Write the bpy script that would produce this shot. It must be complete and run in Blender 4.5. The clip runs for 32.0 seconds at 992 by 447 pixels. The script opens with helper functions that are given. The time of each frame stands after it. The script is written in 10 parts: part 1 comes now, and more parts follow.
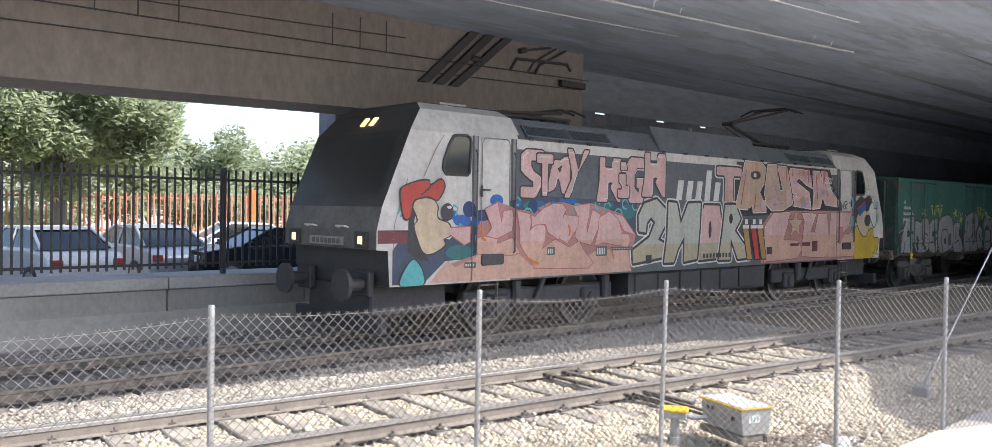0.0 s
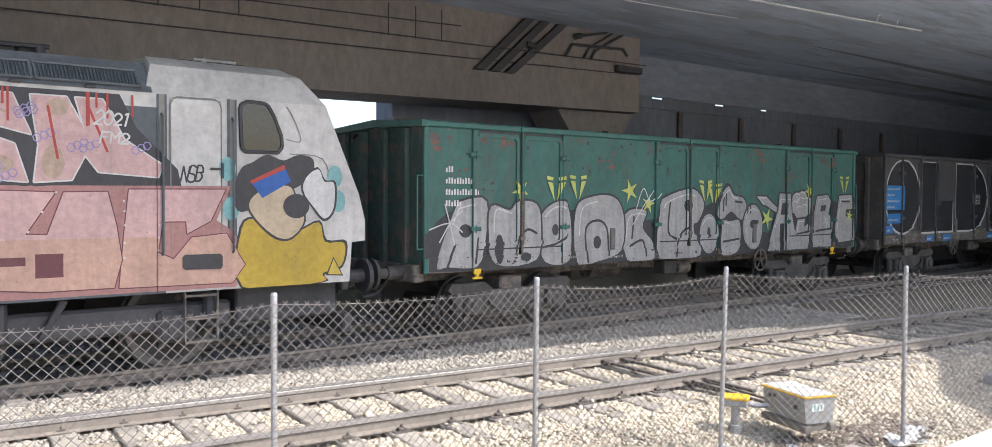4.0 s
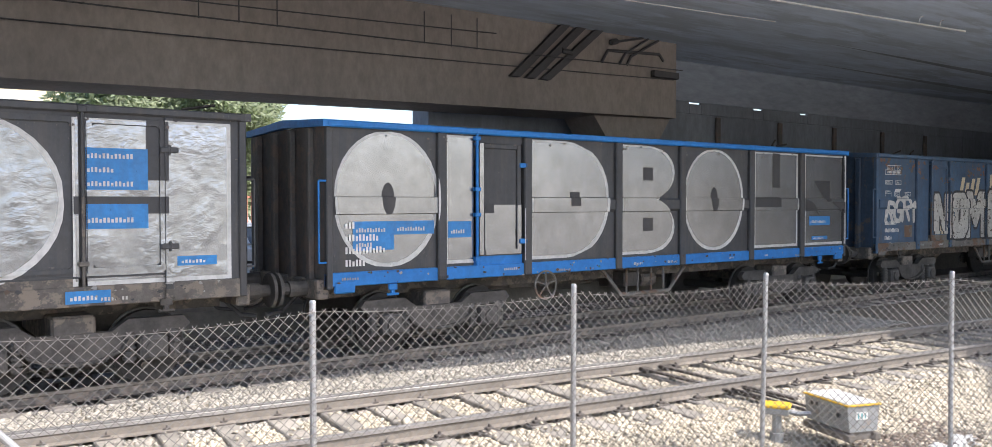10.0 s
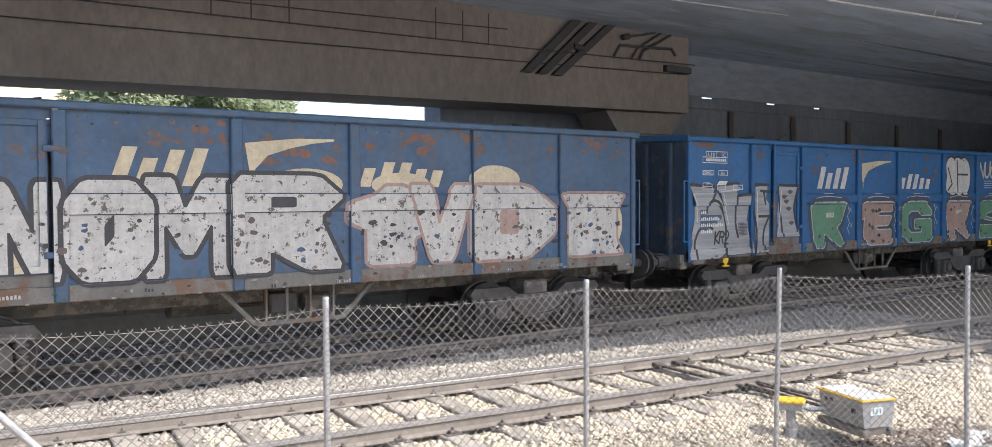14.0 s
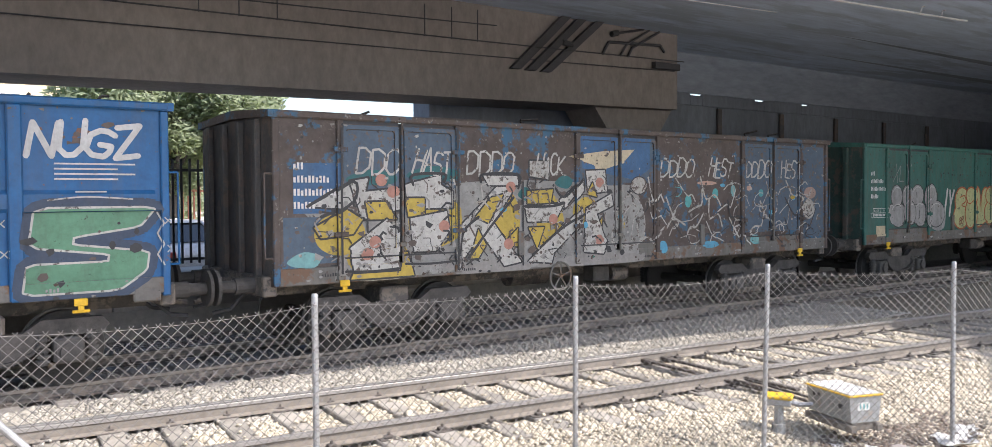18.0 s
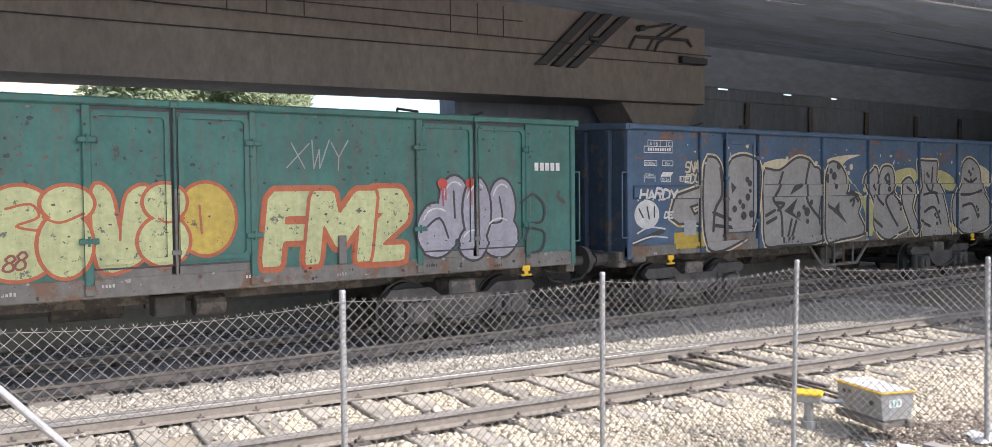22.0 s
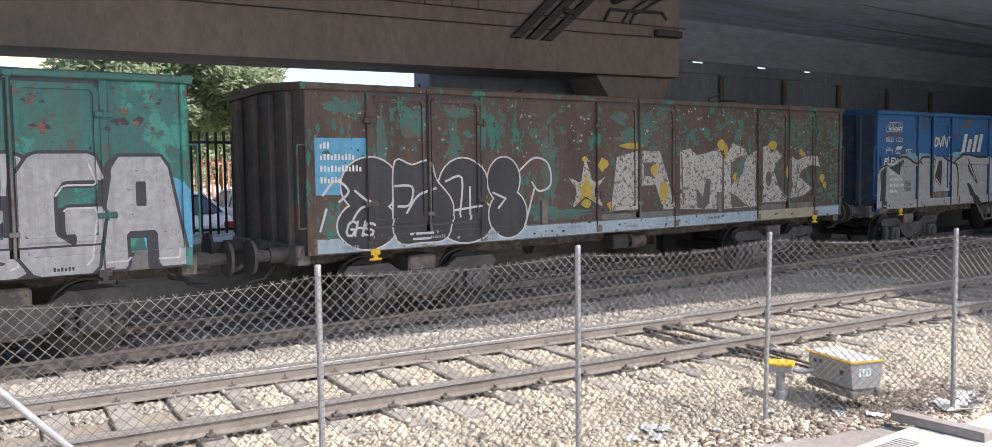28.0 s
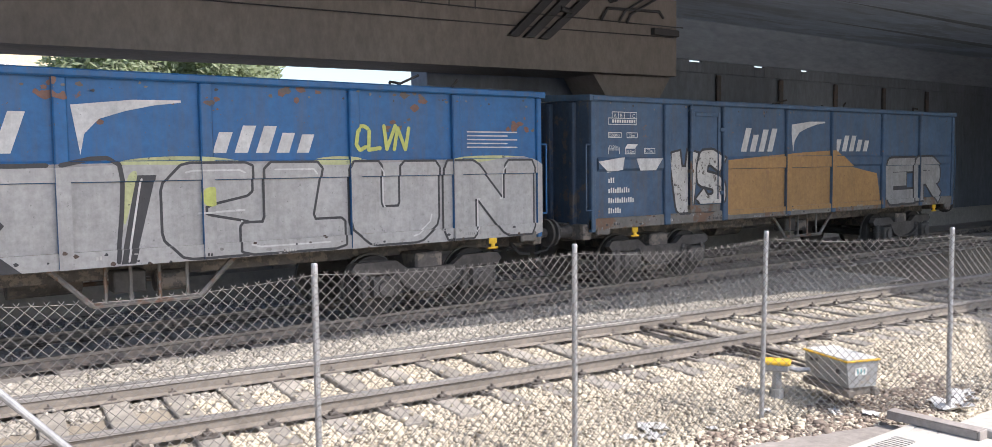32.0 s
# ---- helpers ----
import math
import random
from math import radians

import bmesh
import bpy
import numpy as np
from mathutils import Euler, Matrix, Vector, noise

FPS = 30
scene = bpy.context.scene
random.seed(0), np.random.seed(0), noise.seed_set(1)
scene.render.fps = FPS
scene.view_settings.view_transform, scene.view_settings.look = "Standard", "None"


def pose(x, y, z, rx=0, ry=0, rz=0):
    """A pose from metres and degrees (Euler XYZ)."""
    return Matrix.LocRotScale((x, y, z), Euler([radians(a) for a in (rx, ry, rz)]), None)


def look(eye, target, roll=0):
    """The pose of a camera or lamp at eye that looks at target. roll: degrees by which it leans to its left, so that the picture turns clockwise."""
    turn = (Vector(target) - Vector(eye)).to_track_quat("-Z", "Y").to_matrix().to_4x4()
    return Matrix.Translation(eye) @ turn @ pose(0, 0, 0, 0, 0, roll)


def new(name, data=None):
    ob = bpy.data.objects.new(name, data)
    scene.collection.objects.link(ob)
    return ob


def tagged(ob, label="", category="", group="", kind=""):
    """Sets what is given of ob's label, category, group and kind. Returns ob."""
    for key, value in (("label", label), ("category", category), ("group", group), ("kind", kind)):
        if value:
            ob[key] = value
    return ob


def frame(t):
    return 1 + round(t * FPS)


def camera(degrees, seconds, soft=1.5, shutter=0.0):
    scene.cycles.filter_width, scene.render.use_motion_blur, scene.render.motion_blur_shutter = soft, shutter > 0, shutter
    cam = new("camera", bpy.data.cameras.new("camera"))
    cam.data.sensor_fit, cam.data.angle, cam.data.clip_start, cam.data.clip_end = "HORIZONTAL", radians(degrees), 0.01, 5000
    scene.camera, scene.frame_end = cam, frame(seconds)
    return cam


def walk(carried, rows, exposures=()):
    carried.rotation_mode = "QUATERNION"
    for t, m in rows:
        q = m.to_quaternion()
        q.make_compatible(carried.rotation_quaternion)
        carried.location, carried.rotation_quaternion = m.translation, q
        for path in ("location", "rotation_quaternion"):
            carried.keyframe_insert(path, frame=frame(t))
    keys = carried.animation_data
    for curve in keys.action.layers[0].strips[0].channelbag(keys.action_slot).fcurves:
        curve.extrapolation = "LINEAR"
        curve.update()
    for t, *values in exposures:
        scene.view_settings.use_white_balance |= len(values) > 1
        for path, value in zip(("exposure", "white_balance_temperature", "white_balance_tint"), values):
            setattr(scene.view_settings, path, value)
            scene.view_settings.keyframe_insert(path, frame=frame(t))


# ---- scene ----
# The camera is held in the hand at one spot and turns a little.
cam = camera(59.2, 32.0, soft=0.7)
EYE = 2.30
TURNS = [
    (0, 89.02, -0.92, -42.99), (0.5, 88.73, -0.82, -41.57), (1, 88.61, -0.89, -40.92), (1.5, 88.44, -0.88, -40.43),
    (2, 88.28, -0.74, -40.13), (2.5, 88.20, -0.65, -39.77), (3, 88.13, -0.59, -39.51), (3.5, 88.13, -0.44, -39.40),
    (4, 88.14, -0.37, -39.29), (4.5, 88.20, -0.30, -39.15), (6.5, 88.48, -0.12, -38.37), (7, 88.48, -0.11, -38.02),
    (7.5, 88.49, -0.04, -37.78), (8, 88.50, -0.02, -37.42), (8.5, 88.53, 0.01, -37.30), (9, 88.53, -0.05, -37.28),
    (9.5, 88.55, 0.06, -37.12), (10, 88.59, 0.04, -36.91), (10.5, 88.59, -0.04, -36.70), (11, 88.57, -0.06, -36.54),
    (11.5, 88.55, 0.03, -36.41), (12, 88.52, 0.15, -36.31), (12.5, 88.47, 0.34, -36.24), (13, 88.43, 0.40, -36.17),
    (13.5, 88.33, 0.32, -36.16), (15.5, 88.34, 0.24, -36.01), (16, 88.28, 0.24, -36.06), (16.5, 88.17, 0.12, -36.30),
    (17, 88.22, 0.09, -36.66), (17.5, 88.15, 0.22, -36.94), (18, 88.10, 0.32, -36.82), (18.5, 87.95, 0.31, -36.46),
    (19, 87.85, 0.44, -36.06), (19.5, 87.85, 0.45, -35.71), (20, 87.74, 0.48, -35.56), (20.5, 87.67, 0.48, -35.52),
    (21, 87.73, 0.55, -35.45), (21.5, 87.81, 0.63, -35.28), (22, 87.86, 0.56, -35.10), (22.5, 87.83, 0.52, -34.94),
    (23, 87.80, 0.50, -34.77), (23.5, 87.58, 0.57, -34.85), (24, 87.35, 0.54, -35.03), (24.5, 87.22, 0.57, -35.17),
    (25, 87.01, 0.63, -35.47), (25.5, 86.79, 0.52, -35.79), (26, 86.49, 0.53, -36.19), (26.5, 86.25, 0.58, -36.55),
    (28.5, 86.07, 0.74, -36.71), (29, 85.88, 0.70, -36.70), (29.5, 85.75, 0.67, -36.66), (30, 85.55, 0.64, -36.69),
    (30.5, 85.56, 0.53, -36.81), (31, 85.56, 0.34, -37.12), (31.5, 85.83, 0.39, -37.53), (32, 86.03, 0.67, -36.91),
]
walk(cam, [(t, pose(0, 0, EYE, rx, ry, rz)) for t, rx, ry, rz in TURNS], exposures=((0.0, 1.40, 6300, 12), (4.0, 1.33, 6300, 12), (9.0, 1.28, 6300, 12), (25.0, 1.27, 6300, 13), (28.5, 1.11, 6300, 13), (32.0, 1.13, 6300, 13)))

# ---- light: clear sky, high sun from behind and to the right ----
SUN = Vector((0.43, -0.75, 1.0)).normalized()
world = bpy.data.worlds.new("world")
scene.world = world
world.use_nodes = True
wn = world.node_tree.nodes
sky = wn.new("ShaderNodeTexSky")
sky.sky_type = "NISHITA"
sky.sun_disc = False
sky.sun_elevation = math.asin(SUN.z)
sky.sun_rotation = math.atan2(SUN.x, SUN.y)
sky.air_density, sky.dust_density, sky.ozone_density = 1.0, 2.5, 1.0
wn["Background"].inputs["Strength"].default_value = 0.15
world.node_tree.links.new(sky.outputs[0], wn["Background"].inputs["Color"])
lamp = bpy.data.lights.new("sun", "SUN")
lamp.energy, lamp.angle, lamp.color = 2.9, radians(0.6), (1.0, 0.95, 0.87)
sun = new("sun", lamp)
sun.matrix_world = look((0, 0, 30), tuple(Vector((0, 0, 30)) - SUN))

# ---- materials ----
def material(name, base, rough=0.7, metal=0.0, dark=0.75, coarse=1.2, fine=14.0, bump=0.15, second=None, amount=0.5, spots=None, spot_at=0.62, spot_scale=3.0, streak=1.0, glow=0.0, dent=0.0, runs=0.0, nicks=None, stretch=None, dscale=7.0, patchy=0.0):
    """A painted or raw surface: base colour with coarse stains and fine grain, an optional second colour in blotches, and relief."""
    m = bpy.data.materials.new(name)
    m.use_nodes = True
    nt = m.node_tree
    n, l = nt.nodes, nt.links
    b = n["Principled BSDF"]
    b.inputs["Roughness"].default_value, b.inputs["Metallic"].default_value = rough, metal
    co = n.new("ShaderNodeTexCoord")
    mp = n.new("ShaderNodeMapping")
    mp.inputs["Scale"].default_value = stretch or (1.0, 1.0, streak)
    l.new(co.outputs["Object"], mp.inputs["Vector"])

    def cloud(scale, detail=4.0, rgh=0.6):
        t = n.new("ShaderNodeTexNoise")
        t.inputs["Scale"].default_value, t.inputs["Detail"].default_value, t.inputs["Roughness"].default_value = scale, detail, rgh
        l.new(mp.outputs[0], t.inputs["Vector"])
        return t.outputs["Fac"]

    def ramp(fac, lo, hi):
        r = n.new("ShaderNodeMapRange")
        r.inputs["From Min"].default_value, r.inputs["From Max"].default_value = lo, hi
        l.new(fac, r.inputs["Value"])
        return r.outputs[0]

    def mix(fac, a, c, how="MIX"):
        x = n.new("ShaderNodeMix")
        x.data_type, x.blend_type = "RGBA", how
        for k, v in ((0, fac), (6, a), (7, c)):
            if isinstance(v, (int, float)):
                x.inputs[k].default_value = v
            elif isinstance(v, (tuple, list)):
                x.inputs[k].default_value = (*v[:3], 1.0)
            else:
                l.new(v, x.inputs[k])
        return x.outputs[2]

    big, small = cloud(coarse, 5.0), cloud(fine, 3.0, 0.7)
    col = mix(ramp(big, 0.35, 0.68), base, [c * dark for c in base])
    col = mix(ramp(small, 0.3, 0.75), col, mix(0.28, col, (0.0, 0.0, 0.0)))
    if second:
        col = mix(ramp(cloud(coarse * 1.7, 6.0, 0.7), 0.62 - 0.25 * amount, 0.66 - 0.2 * amount), col, second)
    if spots:
        col = mix(ramp(cloud(spot_scale, 8.0, 0.72), spot_at, spot_at + 0.03), col, spots)
    if runs:
        m2 = n.new("ShaderNodeMapping")
        m2.inputs["Scale"].default_value = (7.0, 7.0, 0.55)
        l.new(co.outputs["Object"], m2.inputs["Vector"])
        t = n.new("ShaderNodeTexNoise")
        t.inputs["Scale"].default_value, t.inputs["Detail"].default_value, t.inputs["Roughness"].default_value = 1.0, 6.0, 0.65
        l.new(m2.outputs[0], t.inputs["Vector"])
        k = n.new("ShaderNodeMath")
        k.operation = "MULTIPLY"
        l.new(ramp(t.outputs["Fac"], 0.46, 0.74), k.inputs[0])
        k.inputs[1].default_value = runs
        col = mix(k.outputs[0], col, (0.10, 0.085, 0.07))
    if nicks:
        col = mix(ramp(cloud(17.0, 5.0, 0.7), 0.655, 0.675), col, nicks)
    l.new(col, b.inputs["Base Color"])
    if bump:
        bp = n.new("ShaderNodeBump")
        bp.inputs["Strength"].default_value, bp.inputs["Distance"].default_value = bump, 0.02
        l.new(small, bp.inputs["Height"])
        l.new(bp.outputs[0], b.inputs["Normal"])
        if dent:
            b2 = n.new("ShaderNodeBump")
            b2.inputs["Strength"].default_value, b2.inputs["Distance"].default_value = dent, 0.035
            folds = cloud(dscale, 4.0 if patchy else 3.0, 0.55)
            if patchy:
                k = n.new("ShaderNodeMath")
                k.operation = "MULTIPLY"
                l.new(folds, k.inputs[0])
                l.new(ramp(cloud(patchy, 2.0), 0.40, 0.66), k.inputs[1])
                folds = k.outputs[0]
            l.new(folds, b2.inputs["Height"])
            l.new(b2.outputs[0], bp.inputs["Normal"])
    if glow:
        b.inputs["Emission Color"].default_value = (*base, 1.0)
        b.inputs["Emission Strength"].default_value = glow
    return m


def random_tint(m, spread=0.35):
    """Lets pieces of one material differ in lightness, piece by piece."""
    nt = m.node_tree
    b = nt.nodes["Principled BSDF"]
    src = b.inputs["Base Color"].links[0].from_socket
    geo, obj = nt.nodes.new("ShaderNodeNewGeometry"), nt.nodes.new("ShaderNodeObjectInfo")
    add = nt.nodes.new("ShaderNodeMath")
    add.operation = "ADD"
    nt.links.new(geo.outputs["Random Per Island"], add.inputs[0])
    nt.links.new(obj.outputs["Random"], add.inputs[1])
    r = nt.nodes.new("ShaderNodeMapRange")
    r.inputs["From Max"].default_value = 2.0
    r.inputs["To Min"].default_value, r.inputs["To Max"].default_value = 1.0 - spread, 1.0 + spread
    nt.links.new(add.outputs[0], r.inputs["Value"])
    v = nt.nodes.new("ShaderNodeVectorMath")
    v.operation = "SCALE"
    nt.links.new(src, v.inputs[0])
    nt.links.new(r.outputs[0], v.inputs["Scale"])
    nt.links.new(v.outputs[0], b.inputs["Base Color"])
    return m


M_BALLAST = material("ballast", (0.36, 0.31, 0.245), 0.9, dark=0.7, coarse=0.6, fine=22, bump=0.8)
M_STONE = random_tint(material("stone", (0.59, 0.52, 0.405), 0.85, dark=0.8, coarse=1.1, fine=30, bump=0.2), 0.38)
M_GREYSTONE = random_tint(material("greyish_stone", (0.57, 0.525, 0.455), 0.85, dark=0.75, coarse=1.1, fine=30, bump=0.2), 0.42)
M_RUSTSTONE = random_tint(material("rust_stained_stone", (0.30, 0.235, 0.185), 0.85, dark=0.75, coarse=1.1, fine=30, bump=0.2), 0.45)
# open ground out of view, made pale to bounce sunlight under the deck
M_DIRT = material("pale_bounce_dirt", (0.50, 0.46, 0.40), 0.95, dark=0.7, coarse=0.5, fine=9, bump=0.5)
M_RAILTOP = material("polished_rail", (0.42, 0.40, 0.385), 0.36, 0.5, dark=0.8, coarse=1, fine=20, bump=0.03)
M_RAIL = material("dusty_rusty_rail", (0.26, 0.226, 0.19), 0.75, 0.1, dark=0.65, coarse=2.5, fine=18, bump=0.3)
M_SLEEPER = random_tint(material("old_wood_sleeper", (0.41, 0.375, 0.33), 0.9, dark=0.65, coarse=3, fine=26, bump=0.7), 0.3)
# main line sleepers: a darker copy with the deck's shade in its colour
M_SHADEWOOD = random_tint(material("shaded_sleeper", (0.31, 0.285, 0.26), 0.9, dark=0.65, coarse=3, fine=26, bump=0.7), 0.3)
M_CLIP = material("rail_clip_steel", (0.10, 0.085, 0.075), 0.8, 0.2, bump=0.3)
M_CONCRETE = material("concrete", (0.42, 0.40, 0.37), 0.85, dark=0.75, coarse=0.5, fine=10, bump=0.25, streak=0.6)
M_COPING = material("platform_coping", (0.50, 0.48, 0.45), 0.85, dark=0.8, coarse=0.8, fine=12, bump=0.2)
M_GIRDER = material("girder_concrete", (0.29, 0.253, 0.228), 0.88, dark=0.78, coarse=0.35, fine=7, bump=0.18, streak=0.5)
# the pale blue tone stands for the haze beneath the deck
M_DECK = material("haze_tinted_deck_concrete", (0.64, 0.74, 0.88), 0.9, dark=0.78, coarse=0.9, fine=6, bump=0.2, second=(0.40, 0.46, 0.54), amount=0.4, stretch=(0.10, 0.55, 1.0))
M_SOFFIT = material("sooty_beam_concrete", (0.34, 0.38, 0.44), 0.92, dark=0.7, coarse=0.5, fine=6, bump=0.25, stretch=(0.3, 1.0, 1.2))
# pier wall colour, bluish for the same haze
M_PIER = material("haze_tinted_pier_concrete", (0.22, 0.24, 0.275), 0.92, dark=0.7, coarse=0.4, fine=6, bump=0.25, streak=0.4)
# main line ballast and stones: copies toned for the shade there
M_SHADEBED = material("shaded_ballast", (0.40, 0.37, 0.34), 0.9, dark=0.65, coarse=0.7, fine=22, bump=0.8)
M_SHADESTONE = random_tint(material("shaded_stone", (0.42, 0.39, 0.36), 0.85, dark=0.7, coarse=2, fine=30, bump=0.3), 0.4)
M_FRONT = material("smoked_front_panel", (0.05, 0.052, 0.055), 0.5, dark=0.7, coarse=2, fine=10, bump=0.04)
M_DARKSTEEL = material("dark_steel", (0.075, 0.074, 0.078), 0.65, 0.15, bump=0.15)
M_GALV = material("galvanised_steel", (0.45, 0.45, 0.455), 0.45, 0.55, dark=0.85, coarse=6, fine=30, bump=0.05)
M_WIRE = material("galvanised_wire", (0.225, 0.21, 0.198), 0.65, 0.2, bump=0.0)
M_COPPERWIRE = material("overhead_wire", (0.55, 0.54, 0.53), 0.4, 0.4, bump=0.0)
M_UNDER = material("grimy_underframe", (0.16, 0.145, 0.13), 0.85, 0.1, dark=0.6, coarse=3, fine=15, bump=0.4, second=(0.21, 0.175, 0.145), amount=0.5)
M_ENDGRIME = material("grimy_end_plate", (0.12, 0.112, 0.108), 0.8, dark=0.65, coarse=1.5, fine=9, bump=0.2, second=(0.13, 0.10, 0.085), amount=0.5, runs=0.4)
M_ENDBLUE = material("grimy_blue_end_plate", (0.05, 0.085, 0.14), 0.75, dark=0.65, coarse=1.5, fine=9, bump=0.2, second=(0.10, 0.09, 0.085), amount=0.35, runs=0.5)
M_ENDGREEN = material("grimy_green_end_plate", (0.055, 0.105, 0.09), 0.75, dark=0.65, coarse=1.5, fine=9, bump=0.2, second=(0.11, 0.09, 0.075), amount=0.45, runs=0.5)
M_BOGIE = material("dusty_bogie", (0.115, 0.105, 0.096), 0.85, 0.1, dark=0.6, coarse=4, fine=18, bump=0.4)
M_AXLEBOX = material("dusty_axle_box", (0.125, 0.116, 0.108), 0.85, 0.05, dark=0.6, coarse=5, fine=18, bump=0.4)
M_WHEEL = material("wheel_steel", (0.06, 0.055, 0.05), 0.8, 0.1, dark=0.6, coarse=3, fine=15)
M_TREAD = material("worn_wheel_rim", (0.13, 0.12, 0.11), 0.6, 0.3)
M_GREEN = material("faded_green_paint", (0.045, 0.17, 0.142), 0.55, dark=0.7, coarse=1.1, fine=9, bump=0.15, spots=(0.055, 0.05, 0.042), spot_at=0.63, spot_scale=4.2, streak=0.7, runs=0.55, nicks=(0.05, 0.05, 0.045), dent=0.12)
M_GREENWORN = material("peeling_green_paint", (0.045, 0.18, 0.145), 0.6, dark=0.7, coarse=1.1, fine=9, bump=0.25, second=(0.05, 0.26, 0.20), amount=0.3, spots=(0.11, 0.065, 0.055), spot_at=0.585, spot_scale=6.5, streak=0.8, runs=0.4, nicks=(0.05, 0.045, 0.04), dent=0.12)
M_BLUE = material("bright_blue_paint", (0.013, 0.125, 0.325), 0.5, dark=0.78, coarse=0.9, fine=8, bump=0.12, spots=(0.15, 0.075, 0.05), spot_at=0.66, spot_scale=3.0, runs=0.4, nicks=(0.10, 0.07, 0.06), dent=0.12)
M_BLUE2 = material("faded_blue_paint", (0.065, 0.125, 0.215), 0.6, dark=0.7, coarse=1.1, fine=9, bump=0.15, spots=(0.16, 0.10, 0.08), spot_at=0.64, spot_scale=3.2, runs=0.5, nicks=(0.10, 0.08, 0.07), dent=0.12)
M_BLACKP = material("dark_grey_paint", (0.062, 0.064, 0.07), 0.6, dark=0.7, coarse=1.2, fine=10, bump=0.2, runs=0.5, nicks=(0.11, 0.10, 0.09), dent=0.12)
M_BROWN = material("rusted_panel", (0.125, 0.085, 0.068), 0.8, dark=0.6, coarse=1.3, fine=8, bump=0.35, spots=(0.04, 0.17, 0.125), spot_at=0.575, spot_scale=4.6, streak=0.5, runs=0.5, nicks=(0.28, 0.26, 0.23), dent=0.12)
M_GREENLEFT = material("flaking_green_paint", (0.065, 0.17, 0.13), 0.6, dark=0.75, coarse=1.5, fine=9, bump=0.25, spots=(0.125, 0.085, 0.068), spot_at=0.54, spot_scale=7.0, runs=0.4, nicks=(0.1, 0.08, 0.07))
M_TAGGED = material("weathered_brown_panel", (0.135, 0.105, 0.092), 0.75, dark=0.6, coarse=1.4, fine=9, bump=0.3, second=(0.05, 0.13, 0.22), amount=0.35, spots=(0.26, 0.24, 0.215), spot_at=0.625, spot_scale=5.4, runs=0.5, nicks=(0.30, 0.28, 0.25), dent=0.12)
M_SILL = material("dusty_sill", (0.23, 0.215, 0.195), 0.85, dark=0.65, coarse=1.5, fine=10, bump=0.3, second=(0.17, 0.105, 0.07), amount=0.4, runs=0.4, nicks=(0.07, 0.06, 0.05))
M_SILLBLUE = material("blue_sill", (0.015, 0.20, 0.58), 0.55, dark=0.8, coarse=2, fine=9)
M_SCRAP = material("scrap_metal", (0.09, 0.08, 0.075), 0.7, 0.4, dark=0.5, coarse=4, fine=20, bump=0.3)
M_LOCOWHITE = material("dirty_white_paint", (0.60, 0.58, 0.55), 0.45, dark=0.7, coarse=0.8, fine=8, bump=0.04, second=(0.50, 0.485, 0.46), amount=0.2, runs=0.2)
M_PILLAR = material("grey_rubbed_paint", (0.27, 0.26, 0.24), 0.6, dark=0.7, coarse=2, fine=10, bump=0.06)
M_LOCOGREY = material("slate_grey_paint", (0.105, 0.12, 0.135), 0.5, dark=0.75, coarse=1, fine=8, bump=0.05)
M_LOCOROOF = material("roof_grey_paint", (0.15, 0.165, 0.18), 0.55, dark=0.7, coarse=1, fine=8, bump=0.08)
M_LOCOFRONT = material("grimy_front", (0.17, 0.165, 0.155), 0.6, dark=0.6, coarse=3, fine=14, bump=0.1)
M_MAROON = material("maroon_band", (0.16, 0.035, 0.05), 0.5, dark=0.7)
M_SMOKED = material("smoked_glass", (0.028, 0.032, 0.036), 0.42, bump=0.0)
M_GLASS = material("dark_window_glass", (0.015, 0.018, 0.02), 0.08, bump=0.0)
M_LAMPGLOW = material("lit_headlamp", (1.0, 0.62, 0.22), 0.3, bump=0.0, glow=1.1)
M_LEAF = random_tint(material("plane_tree_leaf", (0.29, 0.33, 0.215), 0.6, dark=0.75, coarse=0.6, fine=6, bump=0.0), 0.55)
ln = M_LEAF.node_tree
tr, mx = ln.nodes.new("ShaderNodeBsdfTranslucent"), ln.nodes.new("ShaderNodeMixShader")
tr.inputs["Color"].default_value, mx.inputs[0].default_value = (0.34, 0.42, 0.16, 1.0), 0.4
ln.links.new(ln.nodes["Principled BSDF"].outputs[0], mx.inputs[1])
ln.links.new(tr.outputs[0], mx.inputs[2])
ln.links.new(mx.outputs[0], ln.nodes["Material Output"].inputs["Surface"])
M_BARK = material("bark", (0.20, 0.17, 0.14), 0.9, bump=0.5)
M_BUILDING = material("cream_render", (0.72, 0.60, 0.40), 0.9, dark=0.9, coarse=0.2, fine=4, bump=0.1)
M_WINDARK = material("window_glass", (0.12, 0.13, 0.14), 0.15, bump=0.0)
M_ORANGE = material("orange_post", (0.75, 0.19, 0.05), 0.6, dark=0.8)
M_BRICKRED = material("red_pickets", (0.62, 0.24, 0.16), 0.7, dark=0.8)
M_PALE = material("pale_paving", (0.52, 0.49, 0.44), 0.9, dark=0.85, coarse=0.4, fine=8)
M_APRON = material("dusty_grey_apron", (0.33, 0.295, 0.265), 0.92, dark=0.8, coarse=1.5, fine=12, bump=0.3)
M_PALESTEEL = material("pale_dusty_steel", (0.38, 0.34, 0.31), 0.7, 0.1, bump=0.2)
M_WHITE = material("white_paint", (0.78, 0.77, 0.74), 0.55, dark=0.85, bump=0.05)
M_YELLOW = material("yellow_paint", (0.85, 0.52, 0.03), 0.5, dark=0.85, bump=0.05)
M_GREYBOX = material("light_grey_casing", (0.37, 0.375, 0.37), 0.5, dark=0.8, coarse=5, fine=20, bump=0.05, second=(0.30, 0.26, 0.22), amount=0.15)


